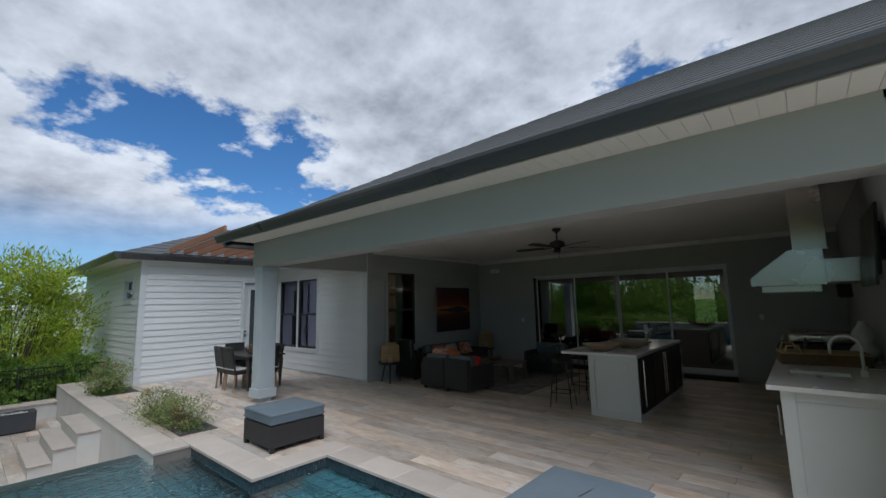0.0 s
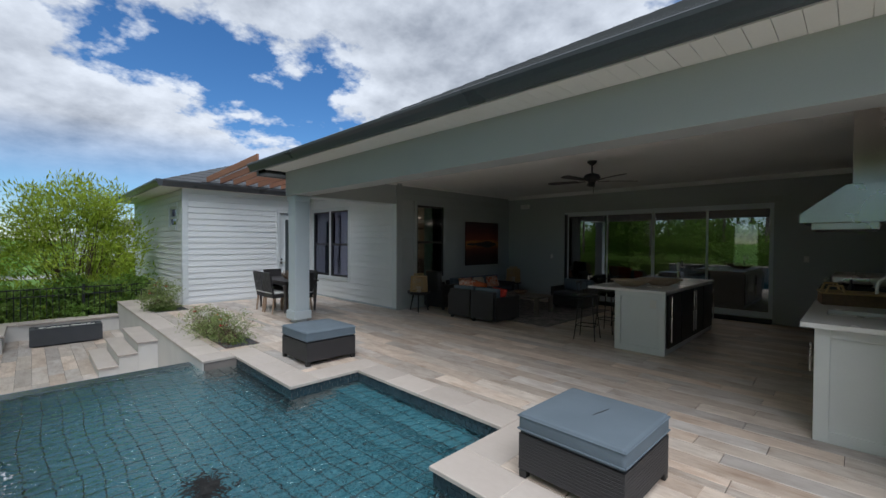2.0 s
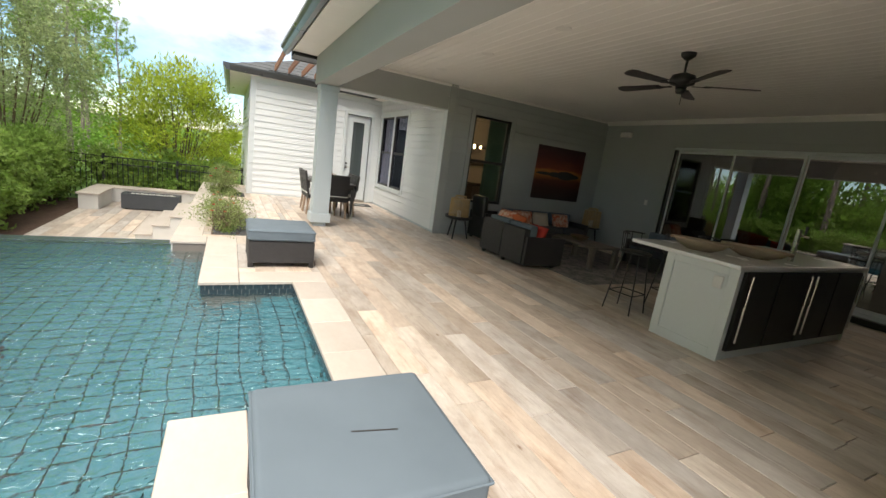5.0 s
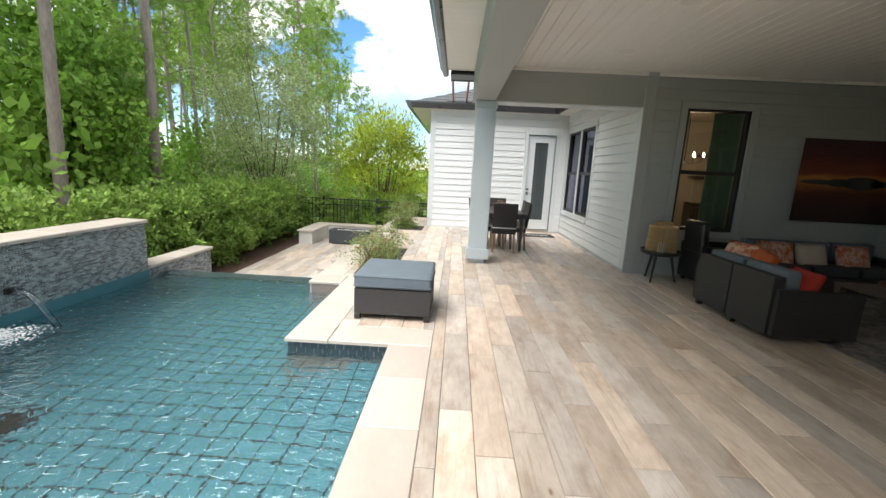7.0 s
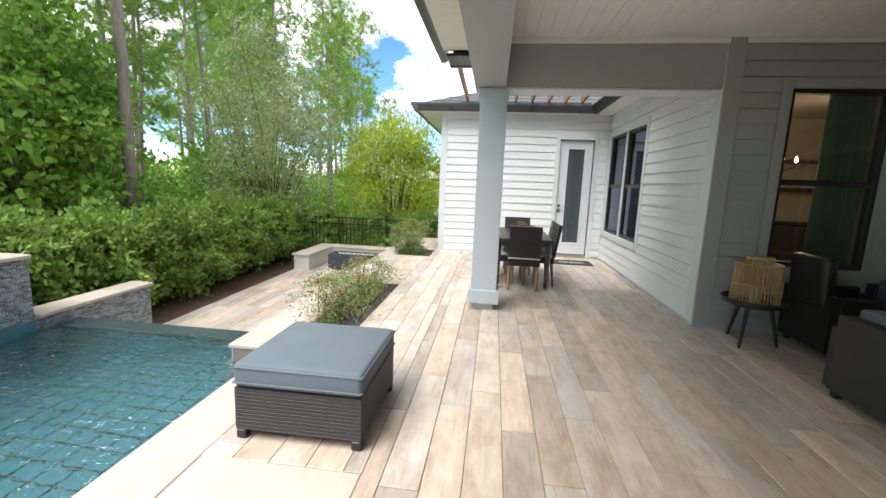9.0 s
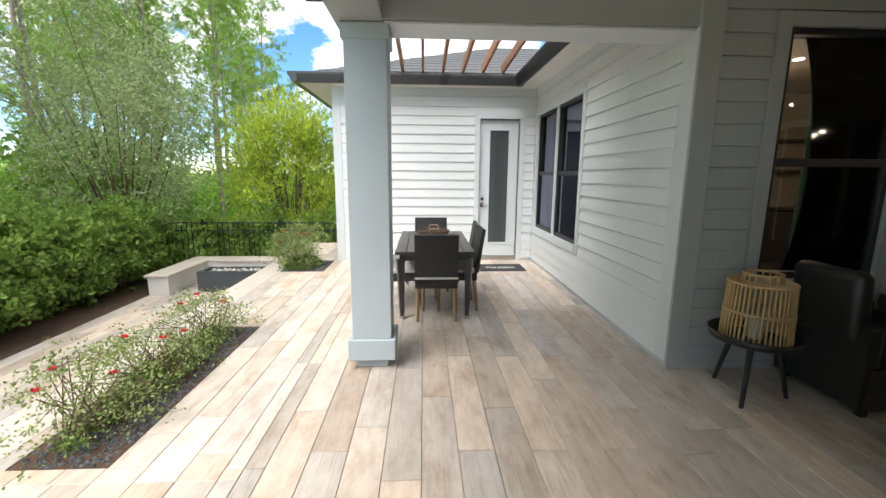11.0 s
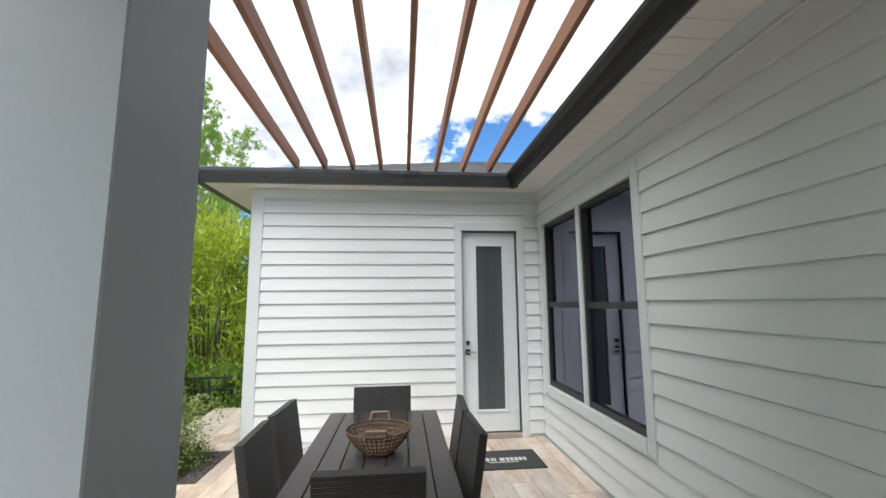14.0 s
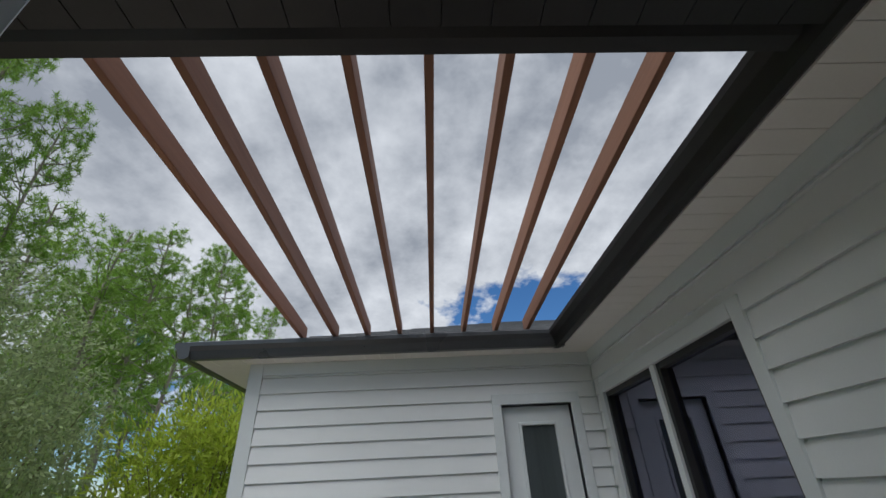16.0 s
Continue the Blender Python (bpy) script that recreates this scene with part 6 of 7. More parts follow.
def leaf_rows(rng, centres, length, width, droop=0.0, out=None):
    """Four-cornered leaves at the centres, turned at random or partly outwards."""
    n = len(centres)
    d = unit_rows(rng, n)
    if out is not None:
        d = d * 0.8 + out * 0.7
    d[:, 2] -= droop
    d /= np.linalg.norm(d, axis=1, keepdims=True)
    s = np.cross(d, unit_rows(rng, n))
    s /= np.linalg.norm(s, axis=1, keepdims=True) + 1e-9
    k = rng.uniform(0.65, 1.25, (n, 1))
    l, w = length * k, width * k
    return np.stack([centres, centres + d * l * 0.45 + s * w * 0.5, centres + d * l, centres + d * l * 0.45 - s * w * 0.5], 1).reshape(-1, 3)


def needle_rows(rng, centres, radius, count, width, up=0.25):
    """Tufts of thin needles that spray from each centre."""
    c = np.repeat(centres, count, 0)
    d = unit_rows(rng, len(c))
    d[:, 2] += up
    d /= np.linalg.norm(d, axis=1, keepdims=True)
    s = np.cross(d, unit_rows(rng, len(c)))
    s /= np.linalg.norm(s, axis=1, keepdims=True) + 1e-9
    r = radius * rng.uniform(0.6, 1.2, (len(c), 1))
    base = c + d * r * 0.12
    return np.stack([base + s * width, base - s * width, c + d * r], 1).reshape(-1, 3)


def limb_points(start, way, length, rng, n=5, rise=0.1):
    p, d, pts = Vector(start), Vector(way).normalized(), []
    for k in range(n + 1):
        pts.append(p.copy())
        d = (d + Vector((rng.uniform(-0.18, 0.18), rng.uniform(-0.18, 0.18), rise * rng.uniform(0.0, 1.6)))).normalized()
        p = p + d * (length / n)
    return pts


def taper_tube(bm, pts, r0, r1, seg=7):
    rings = []
    for i, p in enumerate(pts):
        d = (pts[min(i + 1, len(pts) - 1)] - pts[max(i - 1, 0)]).normalized()
        q, r = d.to_track_quat("Z", "Y"), r0 + (r1 - r0) * i / (len(pts) - 1)
        rings.append([bm.verts.new(p + q @ Vector((r * math.cos(k * math.tau / seg), r * math.sin(k * math.tau / seg), 0))) for k in range(seg)])
    for a, b in zip(rings, rings[1:]):
        for k in range(seg):
            bm.faces.new((a[k], a[(k + 1) % seg], b[(k + 1) % seg], b[k]))


def raw_part(name, me, parent, label=""):
    ob = new(name, me)
    ob.parent = parent
    return tagged(ob, label) if label else ob


def pine(seed, height, bare, spread, r0, place, group="tall pines behind the hedge", thick=24):
    rng = np.random.default_rng(seed)
    t = thing("pine_tree", "tall pine with a bare trunk and tufted crown", "tree", place, group)
    bm = bmesh.new()
    trunk = [Vector((0.25 * math.sin(k * 0.6 + seed) * k / 12, 0.25 * math.cos(k * 0.5 + seed) * k / 12, height * k / 12)) for k in range(13)]
    taper_tube(bm, trunk, r0, r0 * 0.22, 9)
    tufts = []
    z = bare * height
    while z < height * 0.99:
        f = (z - bare * height) / (height * (1 - bare))
        reach = spread * (0.55 + 0.75 * f) * (1 - f ** 3) * rng.uniform(0.6, 1.15) + 0.35
        a = rng.uniform(0, math.tau)
        i = min(int(z / height * 12), 11)
        base = trunk[i].lerp(trunk[i + 1], z / height * 12 - i)
        pts = limb_points(base, (math.cos(a), math.sin(a), rng.uniform(-0.05, 0.45)), reach, rng, 5, 0.12)
        taper_tube(bm, pts, r0 * 0.22, 0.012, 5)
        for k in (3, 4, 5):
            hub = pts[k] + Vector(rng.normal(size=3)) * 0.16
            for _ in range(4 if k > 3 else 2):
                tufts.append(hub + Vector(rng.normal(size=3)) * 0.17)
        z += height * (1 - bare) / 46 * rng.uniform(0.5, 1.5)
    part("trunk", bm, BARK, t, smooth=True)
    raw_part("crown", tri_mesh("crown", needle_rows(rng, np.array([tuple(p) for p in tufts]), 0.30, thick, 0.017), 3, PINE), t)
    return t


def broadleaf(name, seed, height, rx, ry, low, mat, place, label, leaves=6000, size=0.16, narrow=0.55, group="", clumps=46, droop=0.1, stems=5, twig=TWIG):
    """A leafy tree or shrub: stems that fork into clumps of leaves, with gaps between the clumps."""
    rng = np.random.default_rng(seed)
    t = thing(name, label, "shrub" if "shrub" in name or "bush" in name or "bamboo" in name else "tree", place, group)
    bm, centres = bmesh.new(), []
    per = leaves // clumps
    outs = []
    for s in range(clumps):
        a, h = rng.uniform(0, math.tau), low + (height - low) * rng.uniform(0.05, 1.0) ** 0.9
        f = (h - low) / (height - low)
        rr = math.sin(math.pi * min(0.98, 0.18 + 0.74 * f)) ** 0.7 * rng.uniform(0.45, 1.1)
        c = np.array((rx * rr * math.cos(a), ry * rr * math.sin(a), h))
        if s < stems * 5:
            b = Vector((rng.uniform(-0.15, 0.15), rng.uniform(-0.15, 0.15), 0))
            mid = b.lerp(Vector(c), 0.55) + Vector((rng.uniform(-0.2, 0.2), rng.uniform(-0.2, 0.2), 0.2))
            taper_tube(bm, [b, b.lerp(mid, 0.5), mid, Vector(c)], 0.008 + 0.004 * height if height > 1 else 0.005, 0.005 if height > 1 else 0.002, 6)
        k = rng.uniform(0.55, 1.2)
        tight = min(2.4 * size, 0.24 * rx)
        sprays = max(3, per // 16)
        spray = rng.normal(size=(sprays, 3)) * np.array((0.30 * rx, 0.30 * ry, 0.13 * (height - low))) * k * 0.68
        off = rng.normal(size=(per, 3)) * np.array((tight, tight, tight * 0.55)) * 0.55
        off += np.repeat(spray, per // sprays + 1, 0)[:per]
        centres.append(c + off)
        outs.append(off / (np.linalg.norm(off, axis=1, keepdims=True) + 1e-6))
    tagged(part("trunk", bm, twig, t), kind="stuff")
    cs = np.concatenate(centres)
    cs[:, 2] = np.maximum(cs[:, 2], 0.04)
    raw_part("crown", tri_mesh("crown", leaf_rows(rng, cs, size, size * narrow, droop, np.concatenate(outs)), 4, mat), t)
    return t


Z_G = -0.80
# hedge: clipped shrubs in a row, each one a thing
hedge = None
rnd = random.Random(21)
for k in range(15):
    pl = pose(-5.1 - 0.66 * k, -1.62 + rnd.uniform(-0.06, 0.06), -0.76, 0, 0, rnd.uniform(0, 360))
    if k < 3:
        h = broadleaf("hedge_shrub", 300 + k, 1.52, 0.50, 0.50, 0.12, HEDGE_LEAF, pl, "dense green clipped hedge shrub", 6600, 0.088, 0.58, "hedge along the garden", 64, -0.25, 3)
        hedge = (hedge or []) + [h]
    else:
        m = pl @ Matrix.Diagonal((1, 1, rnd.uniform(0.94, 1.06), 1))
        copy_thing(hedge[k % 3], m)
for k, (x, y, s) in enumerate(((-14.75, -0.6, 0.85), (-14.85, 0.15, 0.75), (-14.8, 0.95, 0.9), (-14.8, 1.7, 0.8), (-14.75, 2.3, 0.85))):
    copy_thing(hedge[k % 3], pose(x, y, -0.78, 0, 0, 70 * k) @ Matrix.Diagonal((s, s, s, 1)))

# black metal fence
fence = thing("fence", "black metal picket fence at the garden end", "fence", Matrix.Translation((-14.45, 0, -0.78)))
picket = finish("picket", box(-0.009, 0.009, -0.009, 0.009, 0.05, 1.20, 0.002), BLACK)
fpost = finish("post", box(-0.028, 0.028, -0.028, 0.028, 0.0, 1.28, 0.004), BLACK)
for k in range(44):
    p = new("picket", picket)
    p.parent, p.location = fence, (0, -2.2 + 0.115 * k, 0)
for k in range(4):
    p = new("post", fpost)
    p.parent, p.location = fence, (0, -2.25 + 1.7 * k, 0)
for z in (0.15, 1.02, 1.20):
    part("rail", box(-0.016, 0.016, -2.25, 2.9, z - 0.014, z + 0.014, 0.002), BLACK, fence)

# trees
broadleaf("bamboo_clump", 41, 3.8, 1.35, 1.35, 0.5, BAMBOO_LEAF, pose(-15.7, 1.05, Z_G), "bright yellow-green feathery bamboo clump", 15000, 0.16, 0.22, clumps=90, droop=-0.5, stems=12)
broadleaf("bamboo_clump", 42, 2.2, 1.0, 1.1, 0.3, BAMBOO_LEAF, pose(-24.0, 2.7, Z_G), "smaller yellow-green bamboo clump", 5000, 0.18, 0.22, clumps=50, droop=-0.35, stems=8)
broadleaf("feathery_tree", 43, 6.1, 1.75, 1.75, 0.6, LEAF_GREY, pose(-15.0, -2.7, Z_G), "pale grey-green fine-leaved tree", 17000, 0.115, 0.36, clumps=64, droop=0.2, stems=5)
broadleaf("feathery_tree", 44, 5.2, 1.7, 1.7, 0.6, LEAF_GREY, pose(-19.0, -5.4, Z_G), "pale grey-green fine-leaved tree", 11000, 0.13, 0.38, clumps=48, droop=0.2, stems=4)
broadleaf("vine_tree", 45, 5.3, 1.35, 1.4, 0.3, LEAF, pose(-10.2, -4.6, Z_G), "tree smothered in broad green vine leaves", 14500, 0.135, 0.78, clumps=80, droop=0.3, stems=8)
broadleaf("vine_tree", 46, 5.0, 1.1, 1.2, 0.3, LEAF, pose(-11.6, -5.6, Z_G), "tree smothered in broad green vine leaves", 12500, 0.135, 0.78, clumps=70, droop=0.3, stems=8)
broadleaf("vine_shrub", 47, 2.7, 1.5, 1.2, 0.1, LEAF, pose(-7.1, -4.2, Z_G), "broad-leaved vine thicket under the pines", 9500, 0.115, 0.75, clumps=70, droop=0.3, stems=6)
broadleaf("vine_shrub", 48, 2.4, 1.6, 1.2, 0.1, LEAF, pose(-4.6, -4.0, Z_G), "broad-leaved vine thicket under the pines", 9500, 0.115, 0.75, clumps=70, droop=0.3, stems=6)
under = broadleaf("undergrowth_shrub", 49, 2.2, 1.7, 1.7, 0.1, LEAF, pose(-19.5, -6.5, Z_G), "loose green undergrowth shrub in the wood", 5000, 0.16, 0.6, "undergrowth in the wood", 50, 0.1, 6)
for x, y, s in ((-2.2, -4.2, 1.0), (0.6, -4.6, 1.15), (3.4, -4.1, 1.0), (-0.8, -6.0, 1.3)):
    copy_thing(bpy.data.objects["vine_shrub"], pose(x, y, Z_G, 0, 0, 90 * x) @ Matrix.Diagonal((s, s, s, 1)))
rnd = random.Random(33)
for k in range(34):
    x, y = rnd.uniform(-40, 2), rnd.uniform(-20, -6)
    if x < -20 and rnd.random() < 0.5:
        y = rnd.uniform(-9, -2.5)
    s = rnd.uniform(0.8, 1.7)
    copy_thing(under, pose(x, y, Z_G, 0, 0, rnd.uniform(0, 360)) @ Matrix.Diagonal((s, s, s * rnd.uniform(0.8, 1.3), 1)))

PINES = [pine(60, 15.0, 0.40, 2.1, 0.115, pose(-8.3, -3.2, Z_G)), pine(61, 17.0, 0.45, 2.3, 0.13, pose(-10.95, -3.45, Z_G)), pine(62, 13.5, 0.33, 2.4, 0.15, pose(-22.0, -10.5, Z_G)), pine(63, 15.0, 0.50, 2.0, 0.14, pose(-27.0, -9.0, Z_G))]
TALL = (15.0, 17.0, 13.5, 15.0)
for k in range(46):
    for _ in range(60):
        x, y = rnd.uniform(-44, 2), rnd.uniform(-26, -4.6)
        if y > -6.5 and x > -14 or (x < -22 and y > -3):
            continue
        if -137 < math.degrees(math.atan2(y - 4, x + 2.4)) < -118 and y > -19:
            continue
        break
    far = math.hypot(x + 7.9, y - 4.75)
    s = min(rnd.uniform(0.8, 1.18), (far * rnd.uniform(0.46, 0.6) + 2.5) / TALL[k % 4]) if x < -13 else rnd.uniform(0.8, 1.18)
    copy_thing(PINES[k % 4], pose(x, y, Z_G, rnd.uniform(-1.5, 1.5), rnd.uniform(-1.5, 1.5), rnd.uniform(0, 360)) @ Matrix.Diagonal((s, s, s, 1)))
for x, y, s in ((-24.5, -3.4, 0.58), (-28.0, -4.0, 0.62), (-33.0, -3.6, 0.6), (-19.8, -2.6, 0.64)):
    copy_thing(PINES[2], pose(x, y, Z_G, 0, 0, x * 40) @ Matrix.Diagonal((s, s, s, 1)))

for x, y, s in ((-8.4, -6.6, 0.95), (-10.4, -7.4, 0.9), (-7.0, -8.2, 1.0), (-12.6, -8.6, 0.95), (-14.4, -7.2, 0.9), (-16.6, -8.4, 0.95), (-5.6, -6.4, 0.9), (-18.2, -6.8, 0.85)):
    copy_thing(PINES[3], pose(x, y, Z_G, 1.5 * math.sin(x * 7), 1.5 * math.cos(y * 5), x * 70) @ Matrix.Diagonal((0.75 * s, 0.75 * s, s * 1.15, 1)))

# planters with roses
def planter(x0, x1, y0, y1, seed, h, flowers, label):
    rng = np.random.default_rng(seed)
    bed = thing("planter_bed", "sunken bed of dark gravel in the terrace", "planter bed", kind="structure")
    part("soil", box(x0, x1, y0, y1, -0.30, -0.008), MULCH, bed)
    verts, faces = [], []
    for k in range(int((x1 - x0) * (y1 - y0) * 1500)):
        c = np.array((rng.uniform(x0 + 0.02, x1 - 0.02), rng.uniform(y0 + 0.02, y1 - 0.02), -0.006))
        r = rng.uniform(0.010, 0.020)
        i = len(verts)
        verts += [tuple(c + r * np.array(v) * rng.uniform(0.7, 1.3, 3)) for v in ((1, 0, 0), (0, 1, 0), (-1, 0, 0), (0, -1, 0), (0, 0, 0.8), (0, 0, -0.8))]
        faces += [(i + a, i + b, i + 4) for a, b in ((0, 1), (1, 2), (2, 3), (3, 0))]
    me = bpy.data.meshes.new("gravel")
    me.from_pydata(verts, [], faces)
    me.materials.append(GRAVEL)
    g = raw_part("gravel", me, bed)
    tagged(g, kind="stuff")
    n = max(1, round((x1 - x0) / 0.7))
    broadleaf("ground_cover_bush", seed + 40, 0.15, (x1 - x0) * 0.46, (y1 - y0) * 0.34, 0.02, COVER_LEAF, pose((x0 + x1) / 2, y0 + (y1 - y0) * 0.40, -0.03), "low creeping ground cover on the dark gravel", 5200, 0.024, 0.6, "ground cover in the terrace beds", 140, -0.1, 3)
    bushes = [broadleaf("rose_bush", seed + k, h * (1.0, 0.9, 1.08)[k % 3], (x1 - x0) * 0.5 / n, (y1 - y0) * (0.74 if n > 1 else 0.5), 0.05, ROSE_LEAF, pose(x0 + (x1 - x0) * (k + 0.5) / n, y0 + (y1 - y0) * 0.30, -0.03), label, 2000 if n > 1 else 4600, 0.026 if n > 1 else 0.036, 0.6, "rose bushes in the terrace beds", 90, -0.1, 5) for k in range(n)]
    for k in range(flowers):
        b = bushes[k % n]
        c = Vector((rng.uniform(-0.45, 0.45) * (x1 - x0) / n, rng.uniform(-0.4, 0.3) * (y1 - y0), rng.uniform(0.6, 1.0) * h))
        bm = bmesh.new()
        for ring, (rr, petals, tilt) in enumerate(((0.032, 6, 0.5), (0.022, 5, 1.0), (0.012, 4, 1.5))):
            for j in range(petals):
                a = j * math.tau / petals + ring
                o = Vector((math.cos(a), math.sin(a), 0))
                s = Vector((-math.sin(a), math.cos(a), 0)) * rr * 0.6
                tip = c + o * rr + Vector((0, 0, rr * tilt))
                bm.faces.new([bm.verts.new(v) for v in (c, c + o * rr * 0.6 + s + Vector((0, 0, rr * tilt * 0.4)), tip, c + o * rr * 0.6 - s + Vector((0, 0, rr * tilt * 0.4)))])
        part("rose_flower", bm, PETAL, b, "red rose flower")


planter(-8.93, -6.86, 2.28, 2.80, 71, 0.44, 9, "sprawling rose bush with sparse leaves and red flowers")
planter(-12.22, -11.35, 2.10, 2.86, 72, 0.66, 8, "rose bush with orange and red flowers by the wall")

# ---- distance ----
def house(place, w, d, h, rise, label):
    b = thing("house", label, "house", place, "neighbouring houses")
    part("wall", box(-w / 2, w / 2, -d / 2, d / 2, 0, h), WHITE, b)
    bm = bmesh.new()
    o = 0.5
    lo = [bm.verts.new(v) for v in ((-w / 2 - o, -d / 2 - o, h), (w / 2 + o, -d / 2 - o, h), (w / 2 + o, d / 2 + o, h), (-w / 2 - o, d / 2 + o, h))]
    r0, r1 = bm.verts.new((0, -d / 2 + w / 2, h + rise)), bm.verts.new((0, d / 2 - w / 2, h + rise))
    for f in ((lo[0], lo[1], r0), (lo[1], lo[2], r1, r0), (lo[2], lo[3], r1), (lo[3], lo[0], r0, r1), (lo[3], lo[2], lo[1], lo[0])):
        bm.faces.new(f)
    part("roof", bm, FAR_ROOF, b)
    part("fascia", wall_cells(-w / 2 - o, w / 2 + o, -d / 2 - o, d / 2 + o, 0.0, 0.2, [(-w / 2, w / 2, -d / 2, d / 2)]), TRIM, b, place=Matrix(((1, 0, 0, 0), (0, 0, 1, 0), (0, -1, 0, h), (0, 0, 0, 1))))
    for k in range(3):
        y = -d / 2 + d * (k + 0.5) / 3
        wn_ = part("window", box(w / 2, w / 2 + 0.05, y - 0.6, y + 0.6, 0.9, 2.2), TRIM, b)
        part("pane", box(w / 2 + 0.05, w / 2 + 0.06, y - 0.5, y + 0.5, 1.0, 2.1), DARK, wn_)
        part("porch_post", box(w / 2 + 0.3, w / 2 + 0.5, y + 1.6, y + 1.8, 0, h - 0.2), TRIM, b)
    return b


house(pose(-47, 13.5, -1.4, 0, 0, 8), 10, 17, 2.9, 2.3, "white neighbouring house with a grey hip roof")
house(pose(-44, 7.4, -1.5, 0, 0, -6), 8, 9, 3.6, 1.5, "white neighbouring house with a grey roof")
solid("driveway", box(-40, -24, 3.4, 9.0, -0.81, -0.79), CONCRETE, "pale concrete driveway beyond the fence", "driveway", "structure")
solid("road", box(-39.9, -36, -2.0, 40, -0.83, -0.785), CONCRETE, "pale road between the houses", "road", "structure")
copy_thing(under, pose(-30.0, 5.6, Z_G, 0, 0, 20) @ Matrix.Diagonal((0.8, 0.8, 0.65, 1)))
copy_thing(under, pose(-29.0, 4.2, Z_G, 0, 0, 80) @ Matrix.Diagonal((0.8, 0.8, 0.6, 1)))
# ---- pieces of floors and coping, laid last ----
plank_meshes = {}


def slab_piece(name, w, d, th, mat, bev=0.003):
    key = (name, round(w, 2), round(d, 3), mat.name)
    if key not in plank_meshes:
        w, d = round(w, 2), round(d, 3)
        bm = bmesh.new()
        b = bev
        v = [bm.verts.new(c) for c in ((0, 0, -th), (w, 0, -th), (w, d, -th), (0, d, -th), (0, 0, -b), (w, 0, -b), (w, d, -b), (0, d, -b), (b, b, 0), (w - b, b, 0), (w - b, d - b, 0), (b, d - b, 0))]
        for f in ((8, 9, 10, 11), (4, 5, 9, 8), (5, 6, 10, 9), (6, 7, 11, 10), (7, 4, 8, 11), (0, 1, 5, 4), (1, 2, 6, 5), (2, 3, 7, 6), (3, 0, 4, 7)):
            bm.faces.new([v[k] for k in f])
        plank_meshes[key] = finish(name, bm, mat)
    return plank_meshes[key]


PW, PL, GAP, Y_SEAM = 0.2065, 1.236, 0.003, 4.035
# where one joint lies along x, row by row from the seam under the column
JOINTS = {-3: -6.83, -2: -4.89, -1: -4.475, 0: -4.70, 1: -4.24, 2: -5.04, 3: -6.93, 4: -4.88, 5: -4.44, 6: -5.26, 7: -6.91, 8: -7.32, 9: -8.09}
BEDS = [(-8.93, -6.86, 2.28, 2.80), (-12.22, -11.35, 2.10, 2.86)]
rnd = random.Random(90)


def plank_rects(x0, x1, y0, y1, beds=()):
    """Planks along x in a region, cut where a planting bed lies."""
    out = []
    k0 = math.floor((y0 - Y_SEAM) / PW)
    k = k0
    while Y_SEAM + k * PW < y1 - 0.01:
        a, b = max(Y_SEAM + k * PW, y0), min(Y_SEAM + (k + 1) * PW, y1)
        x = JOINTS.get(k, random.Random(k * 7 + 3).random() * PL) - 20 * PL
        while x < x1:
            p, q = max(x, x0), min(x + PL, x1)
            if q - p > 0.02 and b - a > 0.02:
                parts_ = [(p, q, a, b)]
                for bx0, bx1, by0, by1 in beds:
                    nxt = []
                    for p_, q_, a_, b_ in parts_:
                        if q_ <= bx0 or p_ >= bx1 or b_ <= by0 or a_ >= by1:
                            nxt.append((p_, q_, a_, b_))
                            continue
                        if p_ < bx0:
                            nxt.append((p_, bx0, a_, b_))
                        if q_ > bx1:
                            nxt.append((bx1, q_, a_, b_))
                        m0, m1 = max(p_, bx0), min(q_, bx1)
                        if a_ < by0:
                            nxt.append((m0, m1, a_, by0))
                        if b_ > by1:
                            nxt.append((m0, m1, by1, b_))
                    parts_ = nxt
                out += [r for r in parts_ if r[1] - r[0] > 0.02 and r[3] - r[2] > 0.02]
            x += PL
        k += 1
    return out


rects = plank_rects(-14.2, 5.0, 3.515, Y_BACK) + plank_rects(-14.2, -6.75, 2.18, 3.515, BEDS) + plank_rects(-6.75, -4.96, 2.62, 3.515) + plank_rects(-1.90, 5.0, 2.62, 3.515) + plank_rects(-0.45, 5.0, -4.0, 2.62)
indoors = lambda r: r[0] < X_LAN - 0.25 and r[2] > Y_SIDE + 0.1 or r[1] <= X_FAR - 0.15 and r[2] > 3.1 or r[0] > X_RIGHT + 0.2 and r[2] > 4.0
rects = [(max(r[0], X_LAN - 0.1), *r[1:]) if r[1] > X_LAN + 0.02 and r[2] > Y_SIDE + 0.02 else r for r in rects]
rects = [r for r in rects if not indoors(r)]
# the stretch along the walk gets pieces of its own, the rest is joined
near = sorted(rects, key=lambda r: abs((r[2] + r[3]) / 2 - 4.2) + 0.12 * abs((r[0] + r[1]) / 2 + 6.0))
for r in near[:300]:
    ob = new("plank", slab_piece("plank", r[1] - r[0] - GAP, r[3] - r[2] - GAP, 0.011, PLANK))
    ob.parent = deck
    ob.location = (r[0], r[2], rnd.uniform(-0.0008, 0.0008))


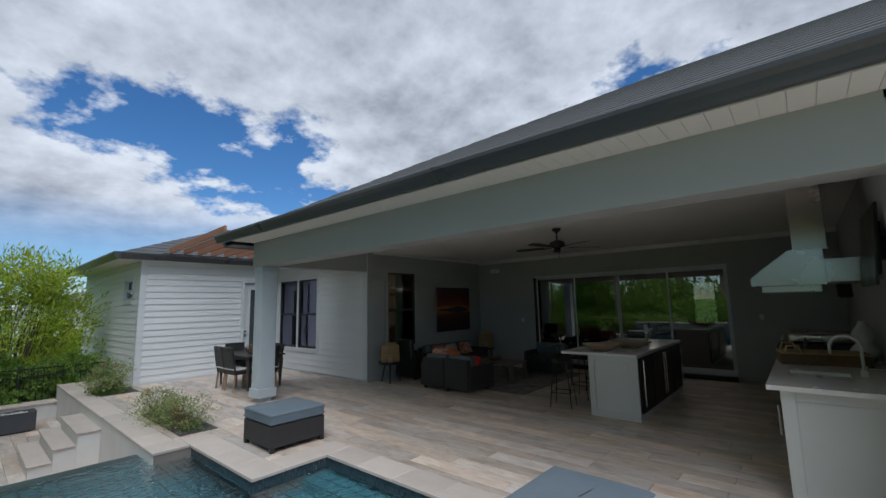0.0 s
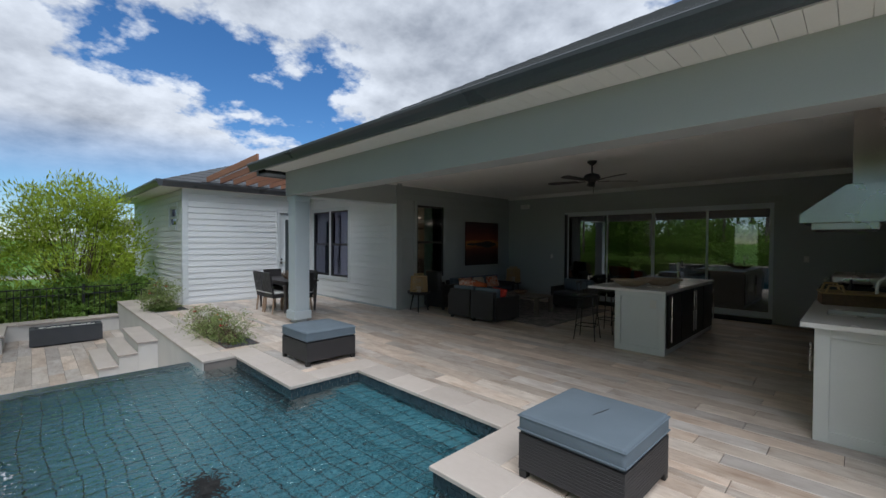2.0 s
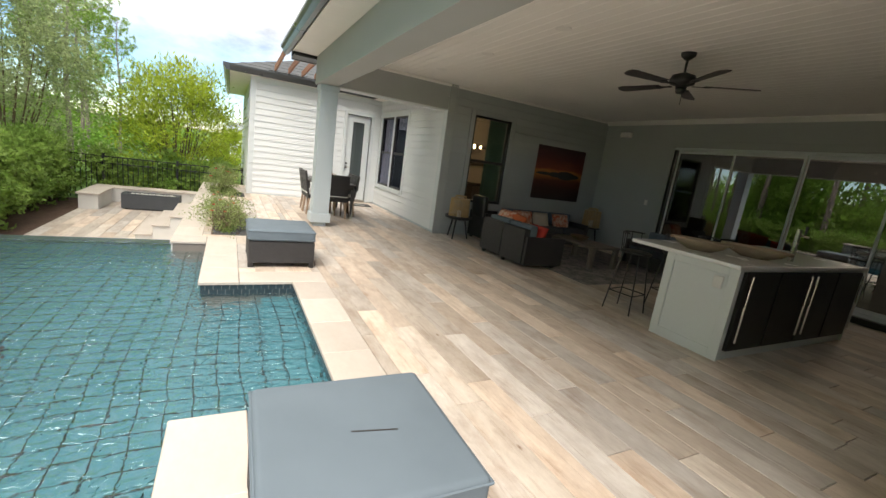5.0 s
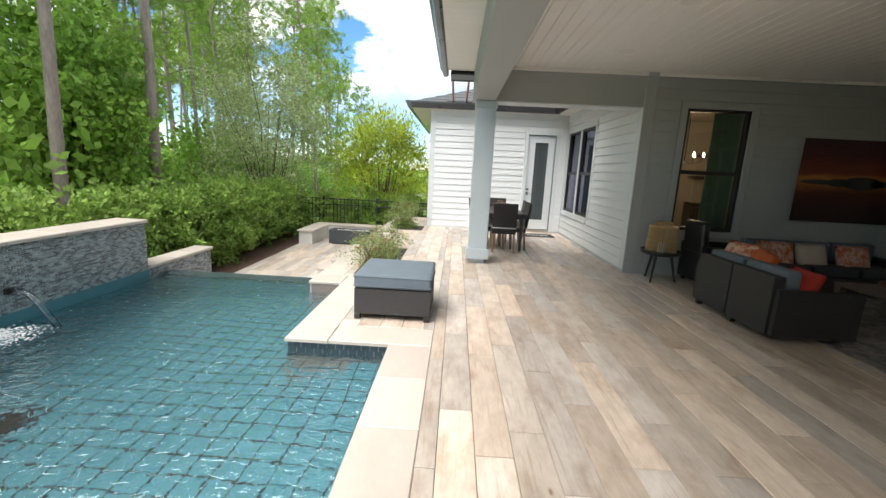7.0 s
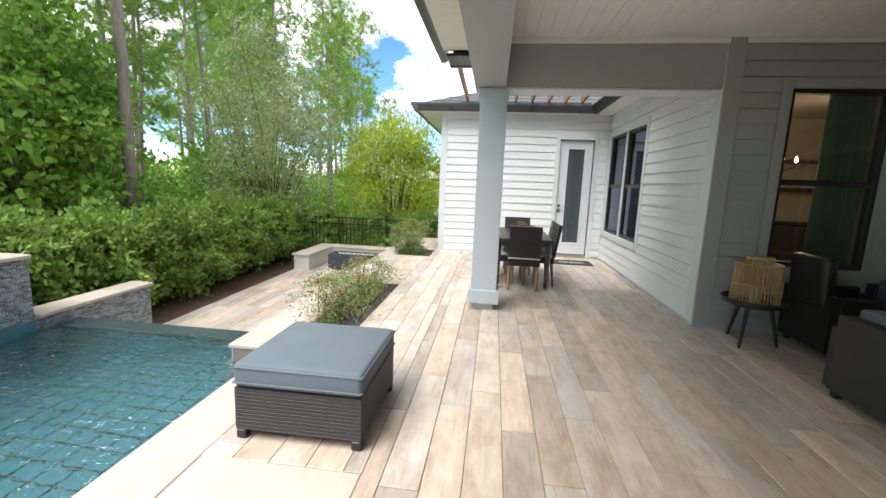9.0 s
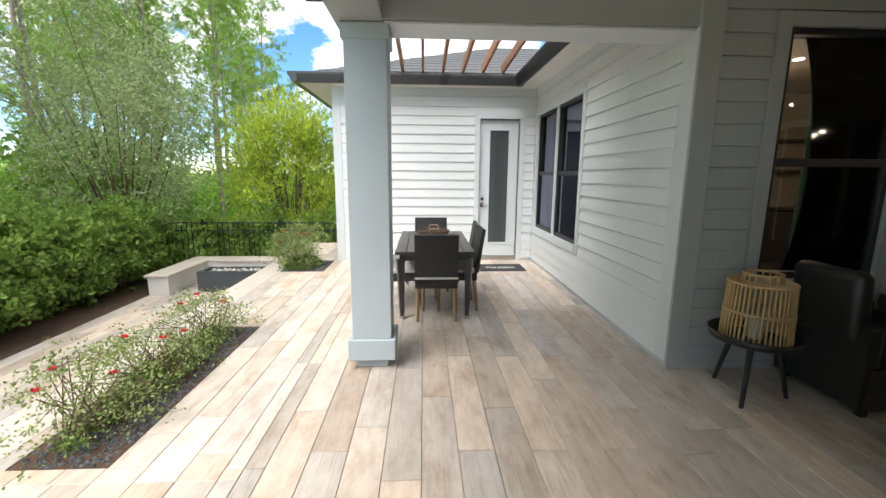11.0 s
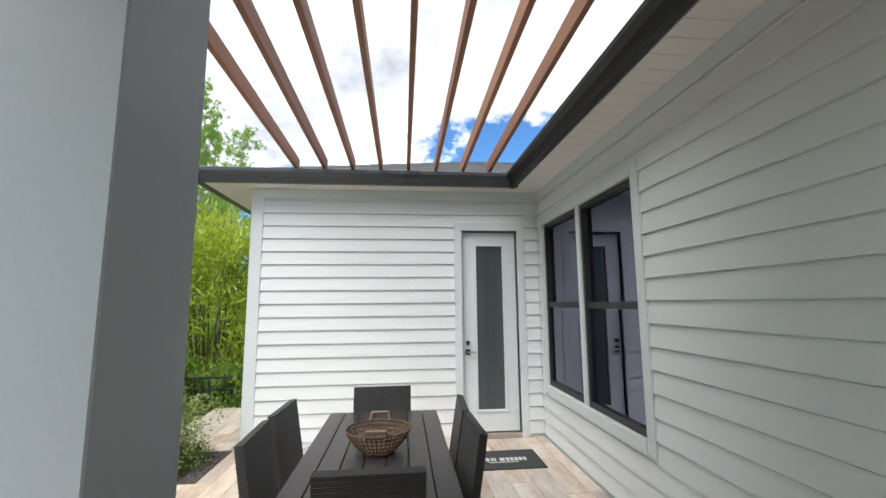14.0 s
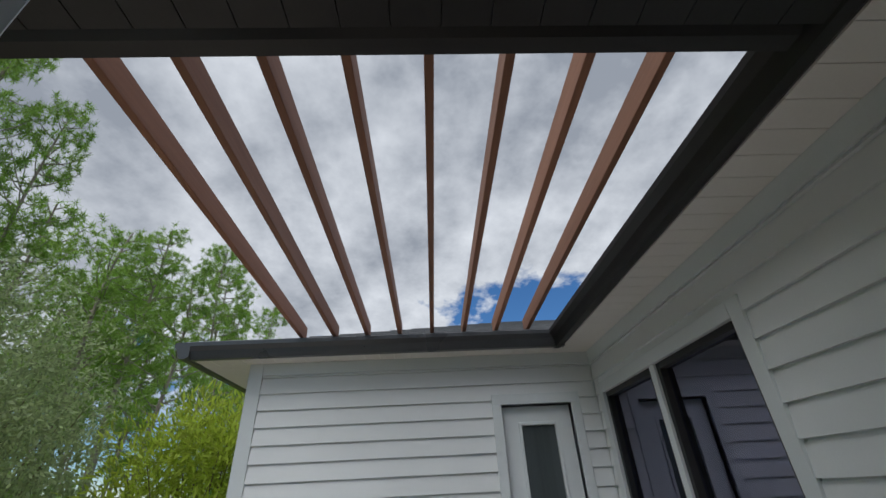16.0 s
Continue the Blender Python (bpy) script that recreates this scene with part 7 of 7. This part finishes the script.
def joined(name, rs, z, th, mat, parent):
    verts, faces = [], []
    for a, b, c, d in rs:
        b, d, e = b - GAP, d - GAP, 0.003
        i = len(verts)
        verts += [(a, c, z - th), (b, c, z - th), (b, d, z - th), (a, d, z - th), (a, c, z - e), (b, c, z - e), (b, d, z - e), (a, d, z - e), (a + e, c + e, z), (b - e, c + e, z), (b - e, d - e, z), (a + e, d - e, z)]
        faces += [[i + k for k in f] for f in ((8, 9, 10, 11), (4, 5, 9, 8), (5, 6, 10, 9), (6, 7, 11, 10), (7, 4, 8, 11), (0, 1, 5, 4), (1, 2, 6, 5), (2, 3, 7, 6), (3, 0, 4, 7))]
    me = bpy.data.meshes.new(name)
    me.from_pydata(verts, [], faces)
    me.materials.append(mat)
    ob = new(name, me)
    ob.parent = parent
    tagged(ob, kind="stuff")


PLANK_FAR = plank_tile("wood_look_porcelain_joined", True)
joined("planks_beyond", near[300:], 0.0, 0.011, PLANK_FAR, deck)


def row_pieces(name, x0, x1, y0, y1, along, length, z, th, mat, parent, bev=0.006):
    a, b = (x0, x1) if along == "x" else (y0, y1)
    n = max(1, round((b - a) / length))
    for k in range(n):
        p, q = a + (b - a) * k / n, a + (b - a) * (k + 1) / n
        w, d = (q - p - GAP, y1 - y0 - GAP) if along == "x" else (x1 - x0 - GAP, q - p - GAP)
        ob = new(name, slab_piece(name, w, d, th, mat, bev))
        ob.parent = parent
        ob.location = (p, y0, z) if along == "x" else (x0, p, z)


for x0, x1, y0, y1, al in ((-6.75, REC[0] + 0.025, P3 - 0.025, 2.62, "x"), (-4.96, REC[0] + 0.025, 2.623, 3.515, "y"), (REC[0] + 0.028, REC[1] - 0.028, REC[2] - 0.025, 3.515, "x"), (REC[1] - 0.025, -1.90, 2.623, 3.515, "y"),
                           (REC[1] - 0.025, -0.45, P3 - 0.025, 2.62, "x"), (P1 - 0.025, -0.45, -4.0, P3 - 0.028, "y"), (-6.75, -6.37, 1.82, P3 - 0.028, "y"), (-14.2, -6.753, 1.82, 2.18, "x")):
    row_pieces("coping_slab", x0, x1, y0, y1, al, 0.61, 0.0, 0.034, COPING, deck)
patio = bpy.data.objects["floor_patio"]
for k in range(12):
    y0 = -0.66 + k * PW
    x = -14.2 - random.Random(k).random() * 1.2
    while x < P0 - 0.27:
        p, q = max(x, -14.2), min(x + PL, P0 - 0.27)
        if q - p > 0.05:
            ob = new("plank", slab_piece("plank", q - p - GAP, PW - GAP, 0.011, PLANK))
            ob.parent = patio
            ob.location = (p, y0, Z_PATIO)
        x += PL
